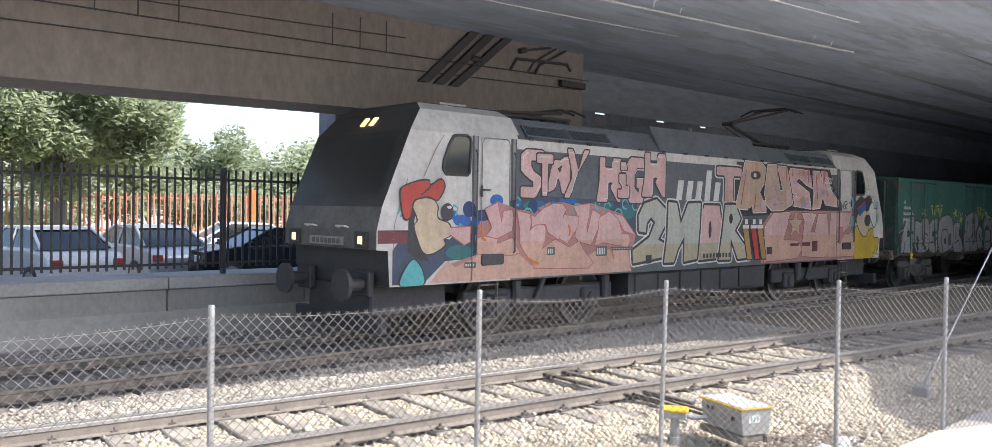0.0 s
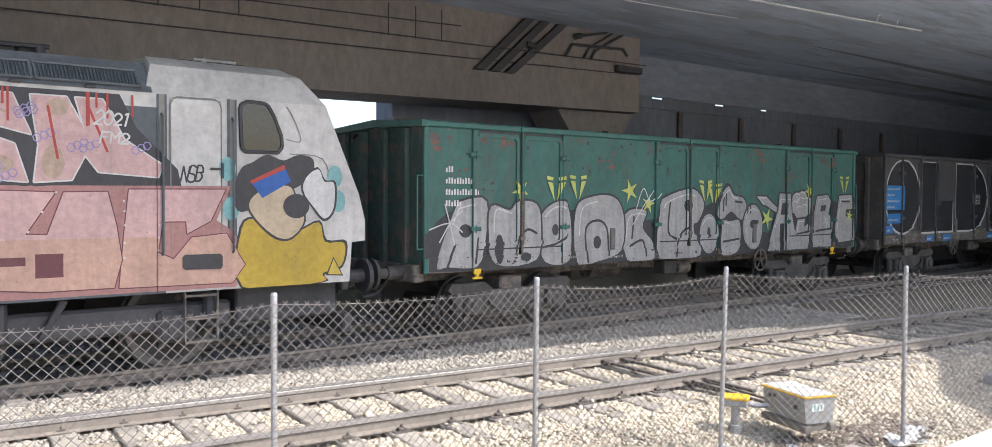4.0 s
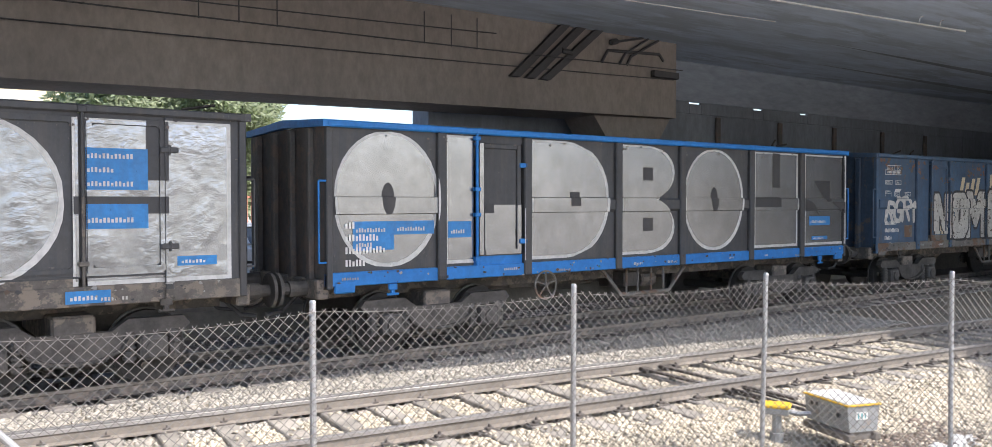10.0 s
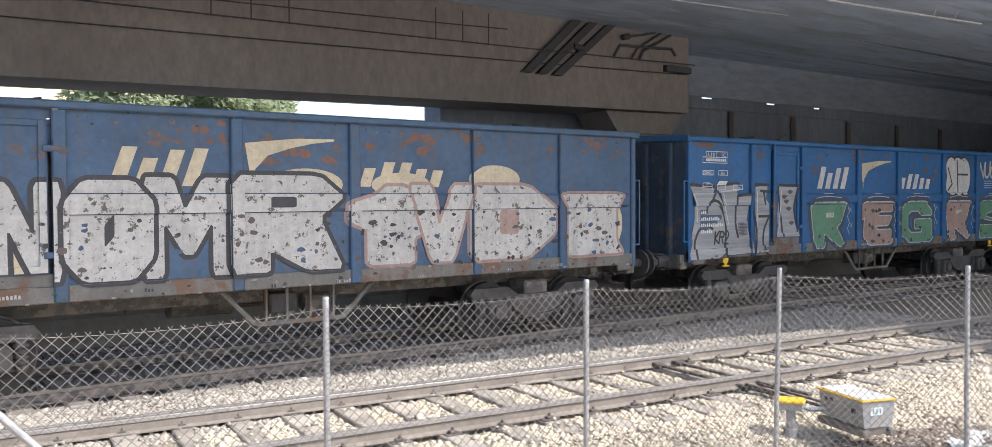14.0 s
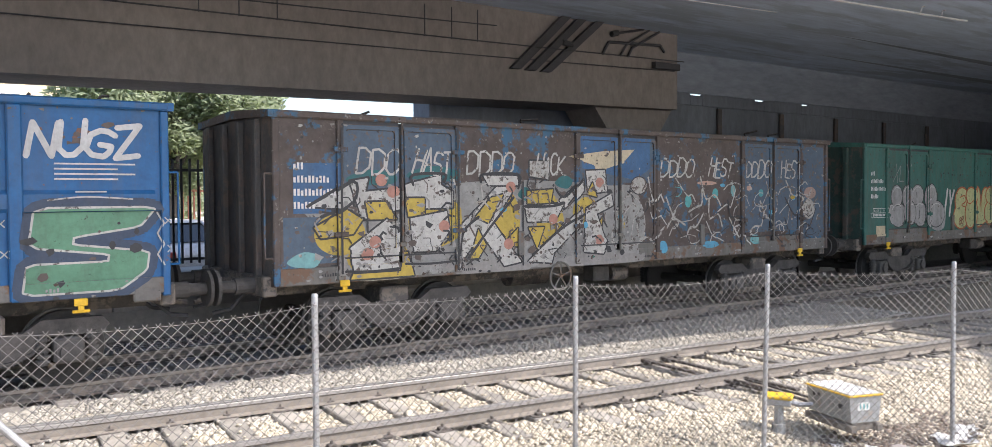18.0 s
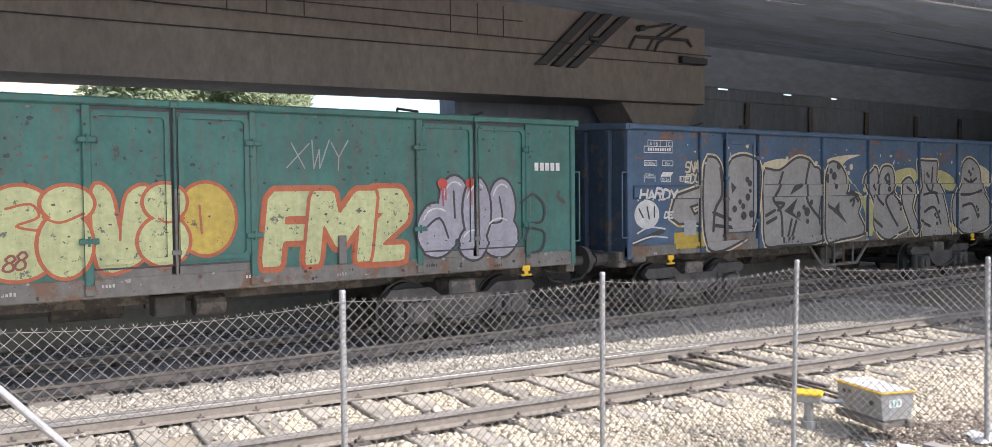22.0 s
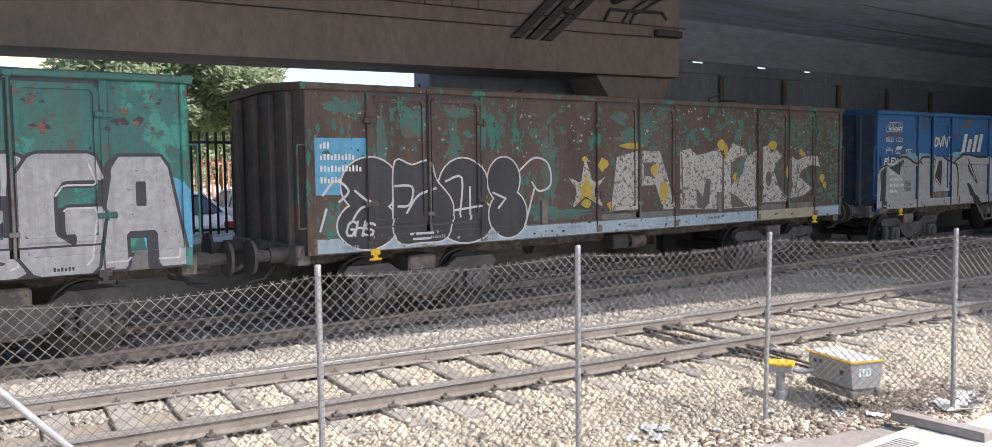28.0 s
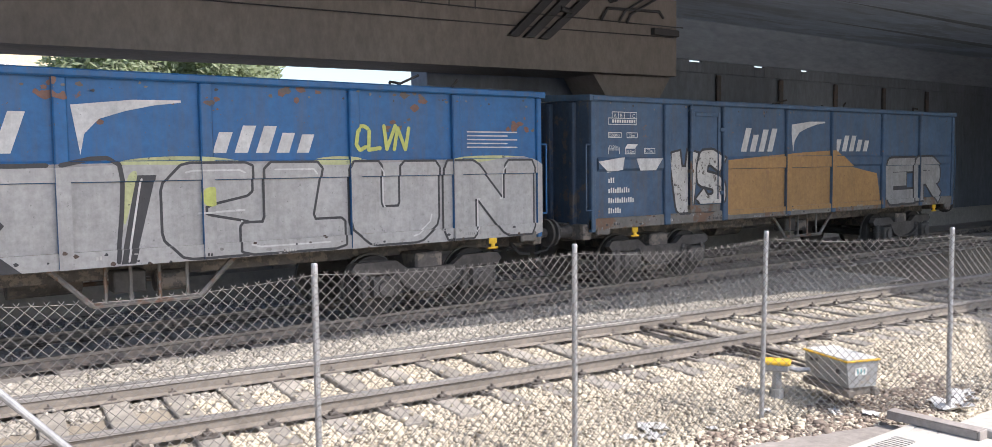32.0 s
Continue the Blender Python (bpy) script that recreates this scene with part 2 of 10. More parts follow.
# ---- mesh building ----
class Mesh:
    """Collects faces and materials for one mesh."""

    def __init__(self):
        self.v, self.f, self.m, self.mats = [], [], [], []

    def use(self, mat):
        if mat not in self.mats:
            self.mats.append(mat)
        return self.mats.index(mat)

    def poly(self, pts, mat=None):
        k = len(self.v)
        self.v += [tuple(p) for p in pts]
        self.f.append(tuple(range(k, k + len(pts))))
        self.m.append(self.use(mat) if mat else 0)

    def faces(self, verts, faces, mat=None):
        k, i = len(self.v), self.use(mat) if mat else 0
        self.v += [tuple(p) for p in verts]
        self.f += [tuple(a + k for a in f) for f in faces]
        self.m += [i] * len(faces)

    def box(self, x0, x1, y0, y1, z0, z1, mat=None, c=0.0):
        """A box; with c, all its edges are chamfered."""
        if x1 < x0:
            x0, x1 = x1, x0
        if y1 < y0:
            y0, y1 = y1, y0
        c = min(c, (x1 - x0) * 0.4, (y1 - y0) * 0.4, (z1 - z0) * 0.4)
        if c <= 0:
            v = [(x, y, z) for x in (x0, x1) for y in (y0, y1) for z in (z0, z1)]
            self.faces(v, [(0, 1, 3, 2), (4, 6, 7, 5), (0, 4, 5, 1), (2, 3, 7, 6), (0, 2, 6, 4), (1, 5, 7, 3)], mat)
            return
        lo, hi = (x0, y0, z0), (x1, y1, z1)
        v, at = [], {}
        for s in [(a, b, d) for a in (0, 1) for b in (0, 1) for d in (0, 1)]:
            for k in range(3):
                at[s, k] = len(v)
                v.append(tuple((hi if s[j] else lo)[j] if j == k else ((hi[j] - c) if s[j] else (lo[j] + c)) for j in range(3)))
        f = []
        for k in range(3):
            i, j = (k + 1) % 3, (k + 2) % 3
            for side in (0, 1):
                ring = []
                for a, b in ((0, 0), (1, 0), (1, 1), (0, 1)):
                    s = [0, 0, 0]
                    s[k], s[i], s[j] = side, a, b
                    ring.append(at[tuple(s), k])
                f.append(tuple(ring if side else ring[::-1]))
            for a in (0, 1):
                for b in (0, 1):
                    s0, s1 = [0, 0, 0], [0, 0, 0]
                    s0[i], s0[j], s1[i], s1[j], s1[k] = a, b, a, b, 1
                    q = (at[tuple(s0), i], at[tuple(s1), i], at[tuple(s1), j], at[tuple(s0), j])
                    f.append(q if (a == b) else q[::-1])
        for s in [(a, b, d) for a in (0, 1) for b in (0, 1) for d in (0, 1)]:
            q = (at[s, 0], at[s, 1], at[s, 2])
            f.append(q if sum(s) % 2 else q[::-1])
        self.faces(v, f, mat)

    def tube(self, p, q, r, n=8, mat=None, r2=None, caps=True):
        p, q = Vector(p), Vector(q)
        d = (q - p).normalized()
        a = d.orthogonal().normalized()
        b = d.cross(a)
        r2 = r if r2 is None else r2
        v = []
        for k in range(n):
            w = a * math.cos(2 * math.pi * k / n) + b * math.sin(2 * math.pi * k / n)
            v += [p + w * r, q + w * r2]
        f = [(2 * k, 2 * ((k + 1) % n), 2 * ((k + 1) % n) + 1, 2 * k + 1) for k in range(n)]
        if caps:
            f += [tuple(2 * k for k in reversed(range(n))), tuple(2 * k + 1 for k in range(n))]
        self.faces(v, f, mat)

    def pipe(self, pts, r, n=6, mat=None):
        for a, b in zip(pts, pts[1:]):
            self.tube(a, b, r, n, mat)

    def prism(self, outline, axis, a, b, mat=None):
        """An outline in the two other axes (in order), drawn out along axis from a to b."""
        def put(p, w):
            p = list(p)
            p.insert(axis, w)
            return tuple(p)
        n = len(outline)
        v = [put(p, a) for p in outline] + [put(p, b) for p in outline]
        f = [(k, (k + 1) % n, (k + 1) % n + n, k + n) for k in range(n)]
        f += [tuple(reversed(range(n))), tuple(range(n, 2 * n))]
        self.faces(v, f, mat)

    def obj(self, name, mat=None, parent=None, label="", smooth=False, fix=True):
        me = bpy.data.meshes.new(name)
        me.from_pydata(self.v, [], self.f)
        for m in ([mat] if mat else self.mats):
            me.materials.append(m)
        if not mat and len(self.mats) > 1:
            me.polygons.foreach_set("material_index", self.m)
        if fix and len(self.f) < 20000:
            bm = bmesh.new()
            bm.from_mesh(me)
            bmesh.ops.recalc_face_normals(bm, faces=bm.faces)
            bm.to_mesh(me)
            bm.free()
        if smooth:
            me.polygons.foreach_set("use_smooth", [True] * len(me.polygons))
        me.update()
        ob = new(name, me)
        ob.parent = parent
        if label:
            tagged(ob, label=label)
        return ob


def part(name, mesh, mat, parent, label="", smooth=False):
    return mesh.obj(name, mat, parent, label, smooth)


def thing(name, label, category, group="", kind="", at=None):
    e = new(name)
    e.empty_display_size = 0.3
    if at is not None:
        e.matrix_basis = at
    return tagged(e, label, category, group, kind)


def boxpart(name, dims, mat, parent, c=0.0, label=""):
    m = Mesh()
    m.box(*dims, c=c)
    return part(name, m, mat, parent, label)


# ---- ground, tracks ----
def rnd(a, b):
    return random.uniform(a, b)


def wavy(x, y, k=1.0):
    return noise.noise(Vector((x * k, y * k, 0.3)))


def ground_height(x, y):
    """Ballast beds at the tracks, a shallow ditch towards the fence, and the open ground in front."""
    if y > 15.9:
        return 0.30
    near = 9.08 - 0.1157 * (x - 1.04)
    d = near - y
    z = -0.19
    if d > 1.7:
        z -= min((d - 1.7) * 0.16, 0.15)
    if abs(d) < 1.2 or abs(y - 12.59) < 1.2:
        z -= 0.03
    return z + 0.02 * wavy(x, y, 1.7) + 0.012 * wavy(x, y, 6.0)


g = Mesh()
xs = [-3000, -600, -120, -30, -8, -3] + [i * 0.3 for i in range(0, 61)] + [20, 22, 25, 30, 40, 60, 120, 600, 3000]
ys = [-3000, -600, -100, -25, -6, 0, 2, 3] + [3.3 + i * 0.3 for i in range(42)] + [15.89, 15.93, 20, 30, 60, 120, 600, 3000]
for y in ys:
    for x in xs:
        g.v.append((x, y, ground_height(x, y)))
nx = len(xs)
for j in range(len(ys) - 1):
    for i in range(nx - 1):
        g.f.append((j * nx + i, j * nx + i + 1, (j + 1) * nx + i + 1, (j + 1) * nx + i))
        cx, cy = (xs[i] + xs[i + 1]) / 2, (ys[j] + ys[j + 1]) / 2
        # the shade-toned bed begins at the deck's shadow edge
        g.m.append(g.use(M_PALE if cy > 15.9 else M_SHADEBED if cy > 11.3 else M_BALLAST if cy > 2.0 else M_DIRT))
g.obj("ground", smooth=True, fix=False)
tagged(bpy.data.objects["ground"], "crushed stone ballast and bare earth beside the railway", "ground", kind="structure")

TRACK_TURN = -6.6
NEAR_TRACK = pose(1.043, 9.02, 0, 0, 0, TRACK_TURN)
HEAD = [(-0.036, -0.004), (-0.03, 0.0), (0.03, 0.0), (0.036, -0.004), (0.034, -0.04), (-0.034, -0.04)]
WEB = [(-0.034, -0.040), (0.034, -0.040), (0.010, -0.055), (0.010, -0.128), (0.068, -0.150), (0.068, -0.160), (-0.068, -0.160), (-0.068, -0.150), (-0.010, -0.128), (-0.010, -0.055)]


def rail(parent, y, a, b, side=M_RAIL, top=M_RAILTOP):
    m = Mesh()
    m.prism([(p + y, q) for p, q in WEB], 0, a, b, side)
    m.prism([(p + y, q - 0.0005) for p, q in HEAD], 0, a, b, top)
    return part("rail", m, None, parent)


def track(name, m, a, b, label, clips=True, shift=0.0, wood=M_SLEEPER):
    t = thing(name, label, "railway track", kind="structure", at=m)
    for y in (-0.87, 0.87):
        # main line rails get darker materials to suit their shade
        rail(t, y, a, b, *((M_RAIL, M_RAILTOP) if wood is M_SLEEPER else (M_UNDER, M_RAIL)))
    s = Mesh()
    s.box(-0.125, 0.125, -1.62 if wood is M_SLEEPER else -1.30, 1.30, -0.30, -0.160, c=0.012)
    c = Mesh()
    for y in (-0.87, 0.87):
        c.box(-0.10, 0.10, y - 0.19, y + 0.19, -0.166, -0.150, c=0.003)
        for d in (-0.105, 0.105):
            c.box(-0.045, 0.045, y + d - 0.035, y + d + 0.03, -0.152, -0.118, c=0.008)
            c.tube((0, y + d * 1.08, -0.15), (0, y + d * 1.08, -0.085), 0.016, 6)
    k = a + 0.3 + shift
    first, firstc = None, None
    while k < b:
        if first is None:
            first, firstc = part("sleeper", s, wood, t), part("rail_fastening", c, M_CLIP, t)
            o, oc = first, firstc
        else:
            o, oc = new("sleeper", first.data), new("rail_fastening", firstc.data)
            o.parent = oc.parent = t
        o.location, o.rotation_euler = (k + rnd(-0.02, 0.02), rnd(-0.05, 0.05), rnd(-0.012, 0.004)), (rnd(-0.006, 0.006), rnd(-0.02, 0.02), rnd(-0.015, 0.015))
        oc.location = (k, 0, 0)
        k += 0.60
    return t


near_track = track("siding_track", NEAR_TRACK, -3.0, 46.0, "sunlit railway siding with old wooden sleepers and worn rails", shift=0.15)
main_track = track("main_track", pose(0, 12.59, 0), -6.0, 60.0, "shaded main line track under the overpass", wood=M_SHADEWOOD)
# the switch blade beside the far rail, and its rods
m = Mesh()
m.prism([(0.752 + q * 0.6, r) for q, r in WEB], 0, -3.0, 8.6, M_RAIL)
m.prism([(0.752 + q * 0.6, r - 0.001) for q, r in HEAD], 0, -3.0, 8.9, M_RAILTOP)
part("switch_blade", m, None, near_track, "worn steel switch blade")
for x in (8.2, 8.55):
    m = Mesh()
    m.box(x - 0.035, x + 0.035, -1.75, 0.8, -0.135, -0.10, c=0.006)
    m.box(x - 0.06, x + 0.06, 0.55, 0.76, -0.15, -0.09, c=0.01)
    part("switch_rod", m, M_CLIP, near_track)

# ---- retaining wall, railing and what lies behind ----
wall = thing("platform_wall", "pale concrete retaining wall with a coping, in panels", "wall", kind="structure")
for i in range(14):
    x0 = -7.9 + 2.9 * i
    boxpart("panel", (x0 + 0.012, x0 + 2.888, 16.0, 16.5, -0.4, 0.70), M_CONCRETE, wall, 0.012)
    boxpart("coping", (x0 + 0.01, x0 + 2.89, 15.93, 17.2, 0.71, 0.93), M_COPING, wall, 0.015)
railing = thing("steel_railing", "dark steel picket railing on the retaining wall", "fence", kind="structure")
pick = Mesh()
pick.box(-0.022, 0.022, -0.012, 0.012, 0.10, 2.02, c=0.004)
p0 = None
n = 0
for i in range(168):
    x = -4.0 + 0.155 * i
    if x > 22:
        break
    if p0 is None:
        p0 = o = part("picket", pick, M_DARKSTEEL, railing)
    else:
        o = new("picket", p0.data)
        o.parent = railing
    o.location = (x, 16.30, 0.96 + rnd(-0.01, 0.01))
for i in range(6):
    x = -2.57 + 5.2 * i
    boxpart("post", (x - 0.04, x + 0.04, 16.24, 16.36, 0.93, 3.02), M_DARKSTEEL, railing, 0.006)
for z in (1.14, 2.78):
    boxpart("crossbar", (-4.2, 22, 16.33, 16.36, z - 0.025, z + 0.025), M_DARKSTEEL, railing, 0.004)


# ---- the overpass: deck, far girder, pier wall ----
DECK_Z = 6.35
# unseen branch from x 17.2 to 23 added to shade the ground at right
deck_edge = [(-40, 6.9), (4.4, 6.78), (6.9, 6.5), (10.9, 5.75), (14.4, 5.2), (17.2, 4.6), (18.5, 2.2), (17.7, 1.0), (16.7, 0.2), (15.4, -0.6), (14.4, -1.5), (15.0, -2.6), (17.5, -1.8), (23.0, 0.2), (30.0, -1.5), (46.0, -14), (60.0, -60), (120, -60), (120, 18.0), (17.5, 18.0), (17.5, 16.7), (-40, 16.7)]
m = Mesh()
m.prism(deck_edge, 2, DECK_Z, DECK_Z + 1.1, M_DECK)
# faint sooty bands above the tracks, tapering out towards the light
for x0, y0, y1 in ((22.0, 7.9, 8.3), (25.0, 10.2, 10.9), (20.5, 12.6, 13.1), (23.0, 14.7, 15.2)):
    m.prism([(x0, (y0 + y1) / 2), (x0 + 14, y0), (78, y0), (78, y1), (x0 + 11, y1)], 2, DECK_Z - 0.006, DECK_Z + 0.1, M_SOFFIT)
o = m.obj("ceiling")
tagged(o, "pale blue-grey concrete underside of the road overpass with sooty bands", "overpass deck", kind="structure")

gird = thing("overpass_girder", "deep brownish concrete edge girder of the overpass", "girder", kind="structure")
m = Mesh()
def girder_foot(x):
    return 4.20 + 0.0165 * (x - 1.9)
m.faces([(-30, 15.2, girder_foot(-30)), (17.2, 15.2, girder_foot(17.2)), (17.2, 15.2, 6.4), (-30, 15.2, 6.4),
         (-30, 15.75, girder_foot(-30) + 0.01), (17.2, 15.75, girder_foot(17.2) - 0.02), (17.2, 15.75, 6.4), (-30, 15.75, 6.4),
         (-30, 16.6, girder_foot(-30) + 0.01), (17.2, 16.6, girder_foot(17.2) - 0.02), (17.2, 16.6, 6.4), (-30, 16.6, 6.4)],
        [(0, 1, 2, 3), (4, 5, 1, 0), (8, 9, 5, 4), (11, 10, 9, 8), (1, 5, 9, 10, 6, 2), (0, 3, 7, 11, 8, 4), (3, 2, 6, 10, 11, 7)])
part("girder_web", m, M_GIRDER, gird)
m = Mesh()
for x0, x1 in ((11.86, 13.32), (12.29, 13.81), (12.73, 14.37)):
    m.faces([(x0 - 0.13, 15.19, 5.05), (x0 + 0.13, 15.19, 5.05), (x1 + 0.13, 15.19, 6.34), (x1 - 0.13, 15.19, 6.34),
             (x0 - 0.13, 15.06, 5.05), (x0 + 0.13, 15.06, 5.05), (x1 + 0.13, 15.06, 6.34), (x1 - 0.13, 15.06, 6.34)],
            [(0, 1, 2, 3), (4, 7, 6, 5), (0, 4, 5, 1), (1, 5, 6, 2), (2, 6, 7, 3), (3, 7, 4, 0)])
part("cable_duct", m, M_DARKSTEEL, gird, "three dark slanting cable ducts")
m = Mesh()
m.pipe([(14.51, 15.14, 5.62), (14.72, 15.14, 5.92), (16.5, 15.14, 6.0), (16.65, 15.14, 5.85)], 0.035)
m.pipe([(15.36, 15.14, 5.63), (15.5, 15.14, 5.85), (16.47, 15.14, 6.34)], 0.035)
m.pipe([(14.83, 15.14, 6.12), (15.91, 15.14, 6.34)], 0.03)
m.pipe([(15.1, 15.14, 5.63), (15.3, 15.14, 5.9), (16.1, 15.14, 6.34)], 0.03)
m.tube((14.75, 15.08, 6.10), (14.95, 15.08, 6.15), 0.07)
m.tube((13.2, 15.08, 5.76), (13.5, 15.08, 5.72), 0.07)
m.box(16.24, 17.15, 15.05, 15.19, 5.42, 5.58, c=0.01)
part("conduit", m, M_DARKSTEEL, gird, "dark bent conduits and insulators")

pier = thing("pier_wall", "dark concrete pier wall beneath the overpass", "wall", kind="structure")
WALL_TOP = 5.20
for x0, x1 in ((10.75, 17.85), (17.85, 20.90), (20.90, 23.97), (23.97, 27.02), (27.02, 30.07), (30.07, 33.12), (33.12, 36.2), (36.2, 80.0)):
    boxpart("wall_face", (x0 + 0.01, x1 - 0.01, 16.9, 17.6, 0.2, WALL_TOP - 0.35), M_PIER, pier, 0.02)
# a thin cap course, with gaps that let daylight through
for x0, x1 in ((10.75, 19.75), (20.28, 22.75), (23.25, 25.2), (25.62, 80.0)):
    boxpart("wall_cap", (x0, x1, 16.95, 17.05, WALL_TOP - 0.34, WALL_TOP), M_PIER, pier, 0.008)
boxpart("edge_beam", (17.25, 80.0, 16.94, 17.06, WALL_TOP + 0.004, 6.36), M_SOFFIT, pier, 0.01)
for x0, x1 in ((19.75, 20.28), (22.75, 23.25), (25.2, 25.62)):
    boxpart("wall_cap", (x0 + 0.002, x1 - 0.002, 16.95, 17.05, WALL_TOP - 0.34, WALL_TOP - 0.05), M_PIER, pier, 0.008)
boxpart("bearing_block", (10.65, 13.0, 16.62, 16.88, 3.60, 4.05), M_GIRDER, pier, 0.02)
m = Mesh()
m.prism([(14.6, 4.40), (17.3, 4.44), (16.9, 3.9), (15.0, 3.9)], 1, 15.5, 16.6)
m.box(15.2, 16.7, 15.6, 16.5, 0.2, 3.9)
part("pier_head", m, M_GIRDER, pier)
# out of view; closes the far end
boxpart("end_wall", (79, 79.6, -40, 16.9, -0.4, 6.36), M_PIER, pier)
# dark strips in front of the wall stand for its dim recesses
for i in range(6):
    x = 17.75 + 3.05 * i
    boxpart("pilaster", (x, x + 0.2, 16.80, 16.88, 0.93, WALL_TOP - 0.4), M_ENDGRIME, pier, 0.02)
# unseen wall, added to keep light off the wagons at far right
shade_wall = thing("unseen_shade_wall", "unseen wall added beneath the overpass to darken its far right", "wall", kind="structure")
boxpart("wall_face", (32.0, 79.0, 1.6, 2.3, -0.4, 6.34), M_PIER, shade_wall, 0.02)


# ---- overhead wires ----
def wire(name, pts, r, label, mat=M_COPPERWIRE, hooks=()):
    w = thing(name, label, "overhead wire", "overhead line wires", kind="structure")
    m = Mesh()
    m.pipe(pts, r, 5)
    part("wire", m, mat, w)
    for x, y, z in hooks:
        m = Mesh()
        m.pipe([(x, y, z), (x + 0.03, y, z + 0.10), (x + 0.12, y, z + 0.13)], 0.012, 5)
        part("clamp", m, mat, w)
    return w


def sag(a, b, drop, n=12):
    a, b = Vector(a), Vector(b)
    return [a.lerp(b, k / n) - Vector((0, 0, drop * 4 * (k / n) * (1 - k / n))) for k in range(n + 1)]


wire("contact_wire", sag((2.0, 9.0, 5.34), (15.9, 7.4, 5.30), 0.02), 0.017, "bright overhead contact wire above the siding", hooks=[(10.6, 8.0, 5.33), (14.6, 7.55, 5.31), (15.2, 7.5, 5.31), (11.2, 7.95, 5.33)])
wire("messenger_wire", sag((4, 7.3, 5.42), (13.5, 6.19, 5.30), 0.02), 0.011, "bright overhead carrier wire above the siding")
wire("stay_wire", sag((4.0, 9.75, 5.32), (12.5, 8.9, 5.30), 0.03), 0.008, "thin overhead wire beneath the deck")
for a, b, r in (((-2, 14.9, 5.38), (17.1, 14.9, 5.62), 0.014), ((-2, 14.9, 5.55), (11.2, 14.9, 5.88), 0.012), ((-2, 15.12, 5.03), (17.0, 15.12, 5.40), 0.012)):
    w = wire("girder_cable", sag(a, b, 0.03), r, "dark cable strung along the girder", M_DARKSTEEL)
    if r != 0.012 or b[0] < 12:
        for x in (4.9, 5.6, 6.3, 9.4, 10.05, 10.7):
            if x < b[0]:
                z = a[2] + (b[2] - a[2]) * (x - a[0]) / (b[0] - a[0])
                m = Mesh()
                m.tube((x, 14.9, z - 0.05), (x, 14.9, z + 0.28), 0.012, 5)
                part("dropper", m, M_DARKSTEEL, w)

# ---- the train ----
TRACK_Y = 12.59
GONE = (0.0, 4.87, 9.72, 14.64, 19.59, 24.58, 29.63, 34.75, 39.96, 45.23, 50.51, 55.84, 61.21, 66.5, 71.98, 77.52, 83.13, 88.72, 94.37, 100.04, 105.74, 111.37, 117.02, 122.72, 128.47, 134.13, 139.77, 145.62, 151.49, 157.4, 163.16, 168.97, 174.71)


def gone(t):
    """How far the train has run since the start, in metres."""
    k = min(max(int(t), 0), 31)
    p = [GONE[max(k - 1, 0)], GONE[k], GONE[k + 1], GONE[min(k + 2, 32)]]
    if k == 0:
        p[0] = 2 * p[1] - p[2]
    if k == 31:
        p[3] = 2 * p[2] - p[1]
    u = t - k
    return p[1] + 0.5 * u * (p[2] - p[0] + u * (2 * p[0] - 5 * p[1] + 4 * p[2] - p[3] + u * (3 * (p[1] - p[2]) + p[3] - p[0])))


VEHICLES, WHEELS, PAINTED = [], [], []


def clip_poly(poly, axis, lim, keep_less):
    out = []
    for k in range(len(poly)):
        a, b = poly[k - 1], poly[k]
        ia, ib = (a[axis] <= lim) == keep_less, (b[axis] <= lim) == keep_less
        if ia != ib:
            t = (lim - a[axis]) / (b[axis] - a[axis])
            out.append((a[0] + t * (b[0] - a[0]), a[1] + t * (b[1] - a[1])))
        if ib:
            out.append(b)
    return out


class Paint:
    """Paint sprayed on a vehicle's side: flat shapes cut to the panels, posts and bands they lie on."""

    def __init__(self, strips):
        self.strips, self.step = strips, 0

    def lay(self, mesh, polys, mat, layer):
        for poly in polys:
            self.step = (self.step + 1) % 61
            la, ha, lb, hb = min(q[0] for q in poly), max(q[0] for q in poly), min(q[1] for q in poly), max(q[1] for q in poly)
            for x0, x1, z0, z1, y in self.strips:
                if ha <= x0 or la >= x1 or hb <= z0 or lb >= z1:
                    continue
                p = poly
                for axis, lim, less in ((0, x0, False), (0, x1, True), (1, z0, False), (1, z1, True)):
                    if len(p) > 2:
                        p = clip_poly(p, axis, lim, less)
                if len(p) > 2:
                    mesh.poly([(a, y - 0.0025 - 0.0018 * layer - 0.000028 * self.step, b) for a, b in p], mat)


def stroke(pts, w, ends=True, n=10, square=False):
    """A thick line as quads with round joints; square: with square ends."""
    out = []
    if square:
        ends, pts = False, list(pts)
        for i, j in ((0, 1), (-1, -2)):
            d = math.hypot(pts[i][0] - pts[j][0], pts[i][1] - pts[j][1]) or 1e-6
            pts[i] = (pts[i][0] + (pts[i][0] - pts[j][0]) / d * w * 0.42, pts[i][1] + (pts[i][1] - pts[j][1]) / d * w * 0.42)
    for (ax, az), (bx, bz) in zip(pts, pts[1:]):
        d = math.hypot(bx - ax, bz - az) or 1e-6
        ox, oz = -(bz - az) / d * w / 2, (bx - ax) / d * w / 2
        out.append([(ax + ox, az + oz), (ax - ox, az - oz), (bx - ox, bz - oz), (bx + ox, bz + oz)])
    for k, (x, z) in enumerate(pts):
        if ends or 0 < k < len(pts) - 1:
            out.append(oval(x, z, w / 2, w / 2, n))
    return out


def oval(x, z, rx, rz, n=24):
    return [(x + rx * math.cos(2 * math.pi * k / n), z + rz * math.sin(2 * math.pi * k / n)) for k in range(n)]


def rect(x0, x1, z0, z1):
    return [(x0, z0), (x1, z0), (x1, z1), (x0, z1)]


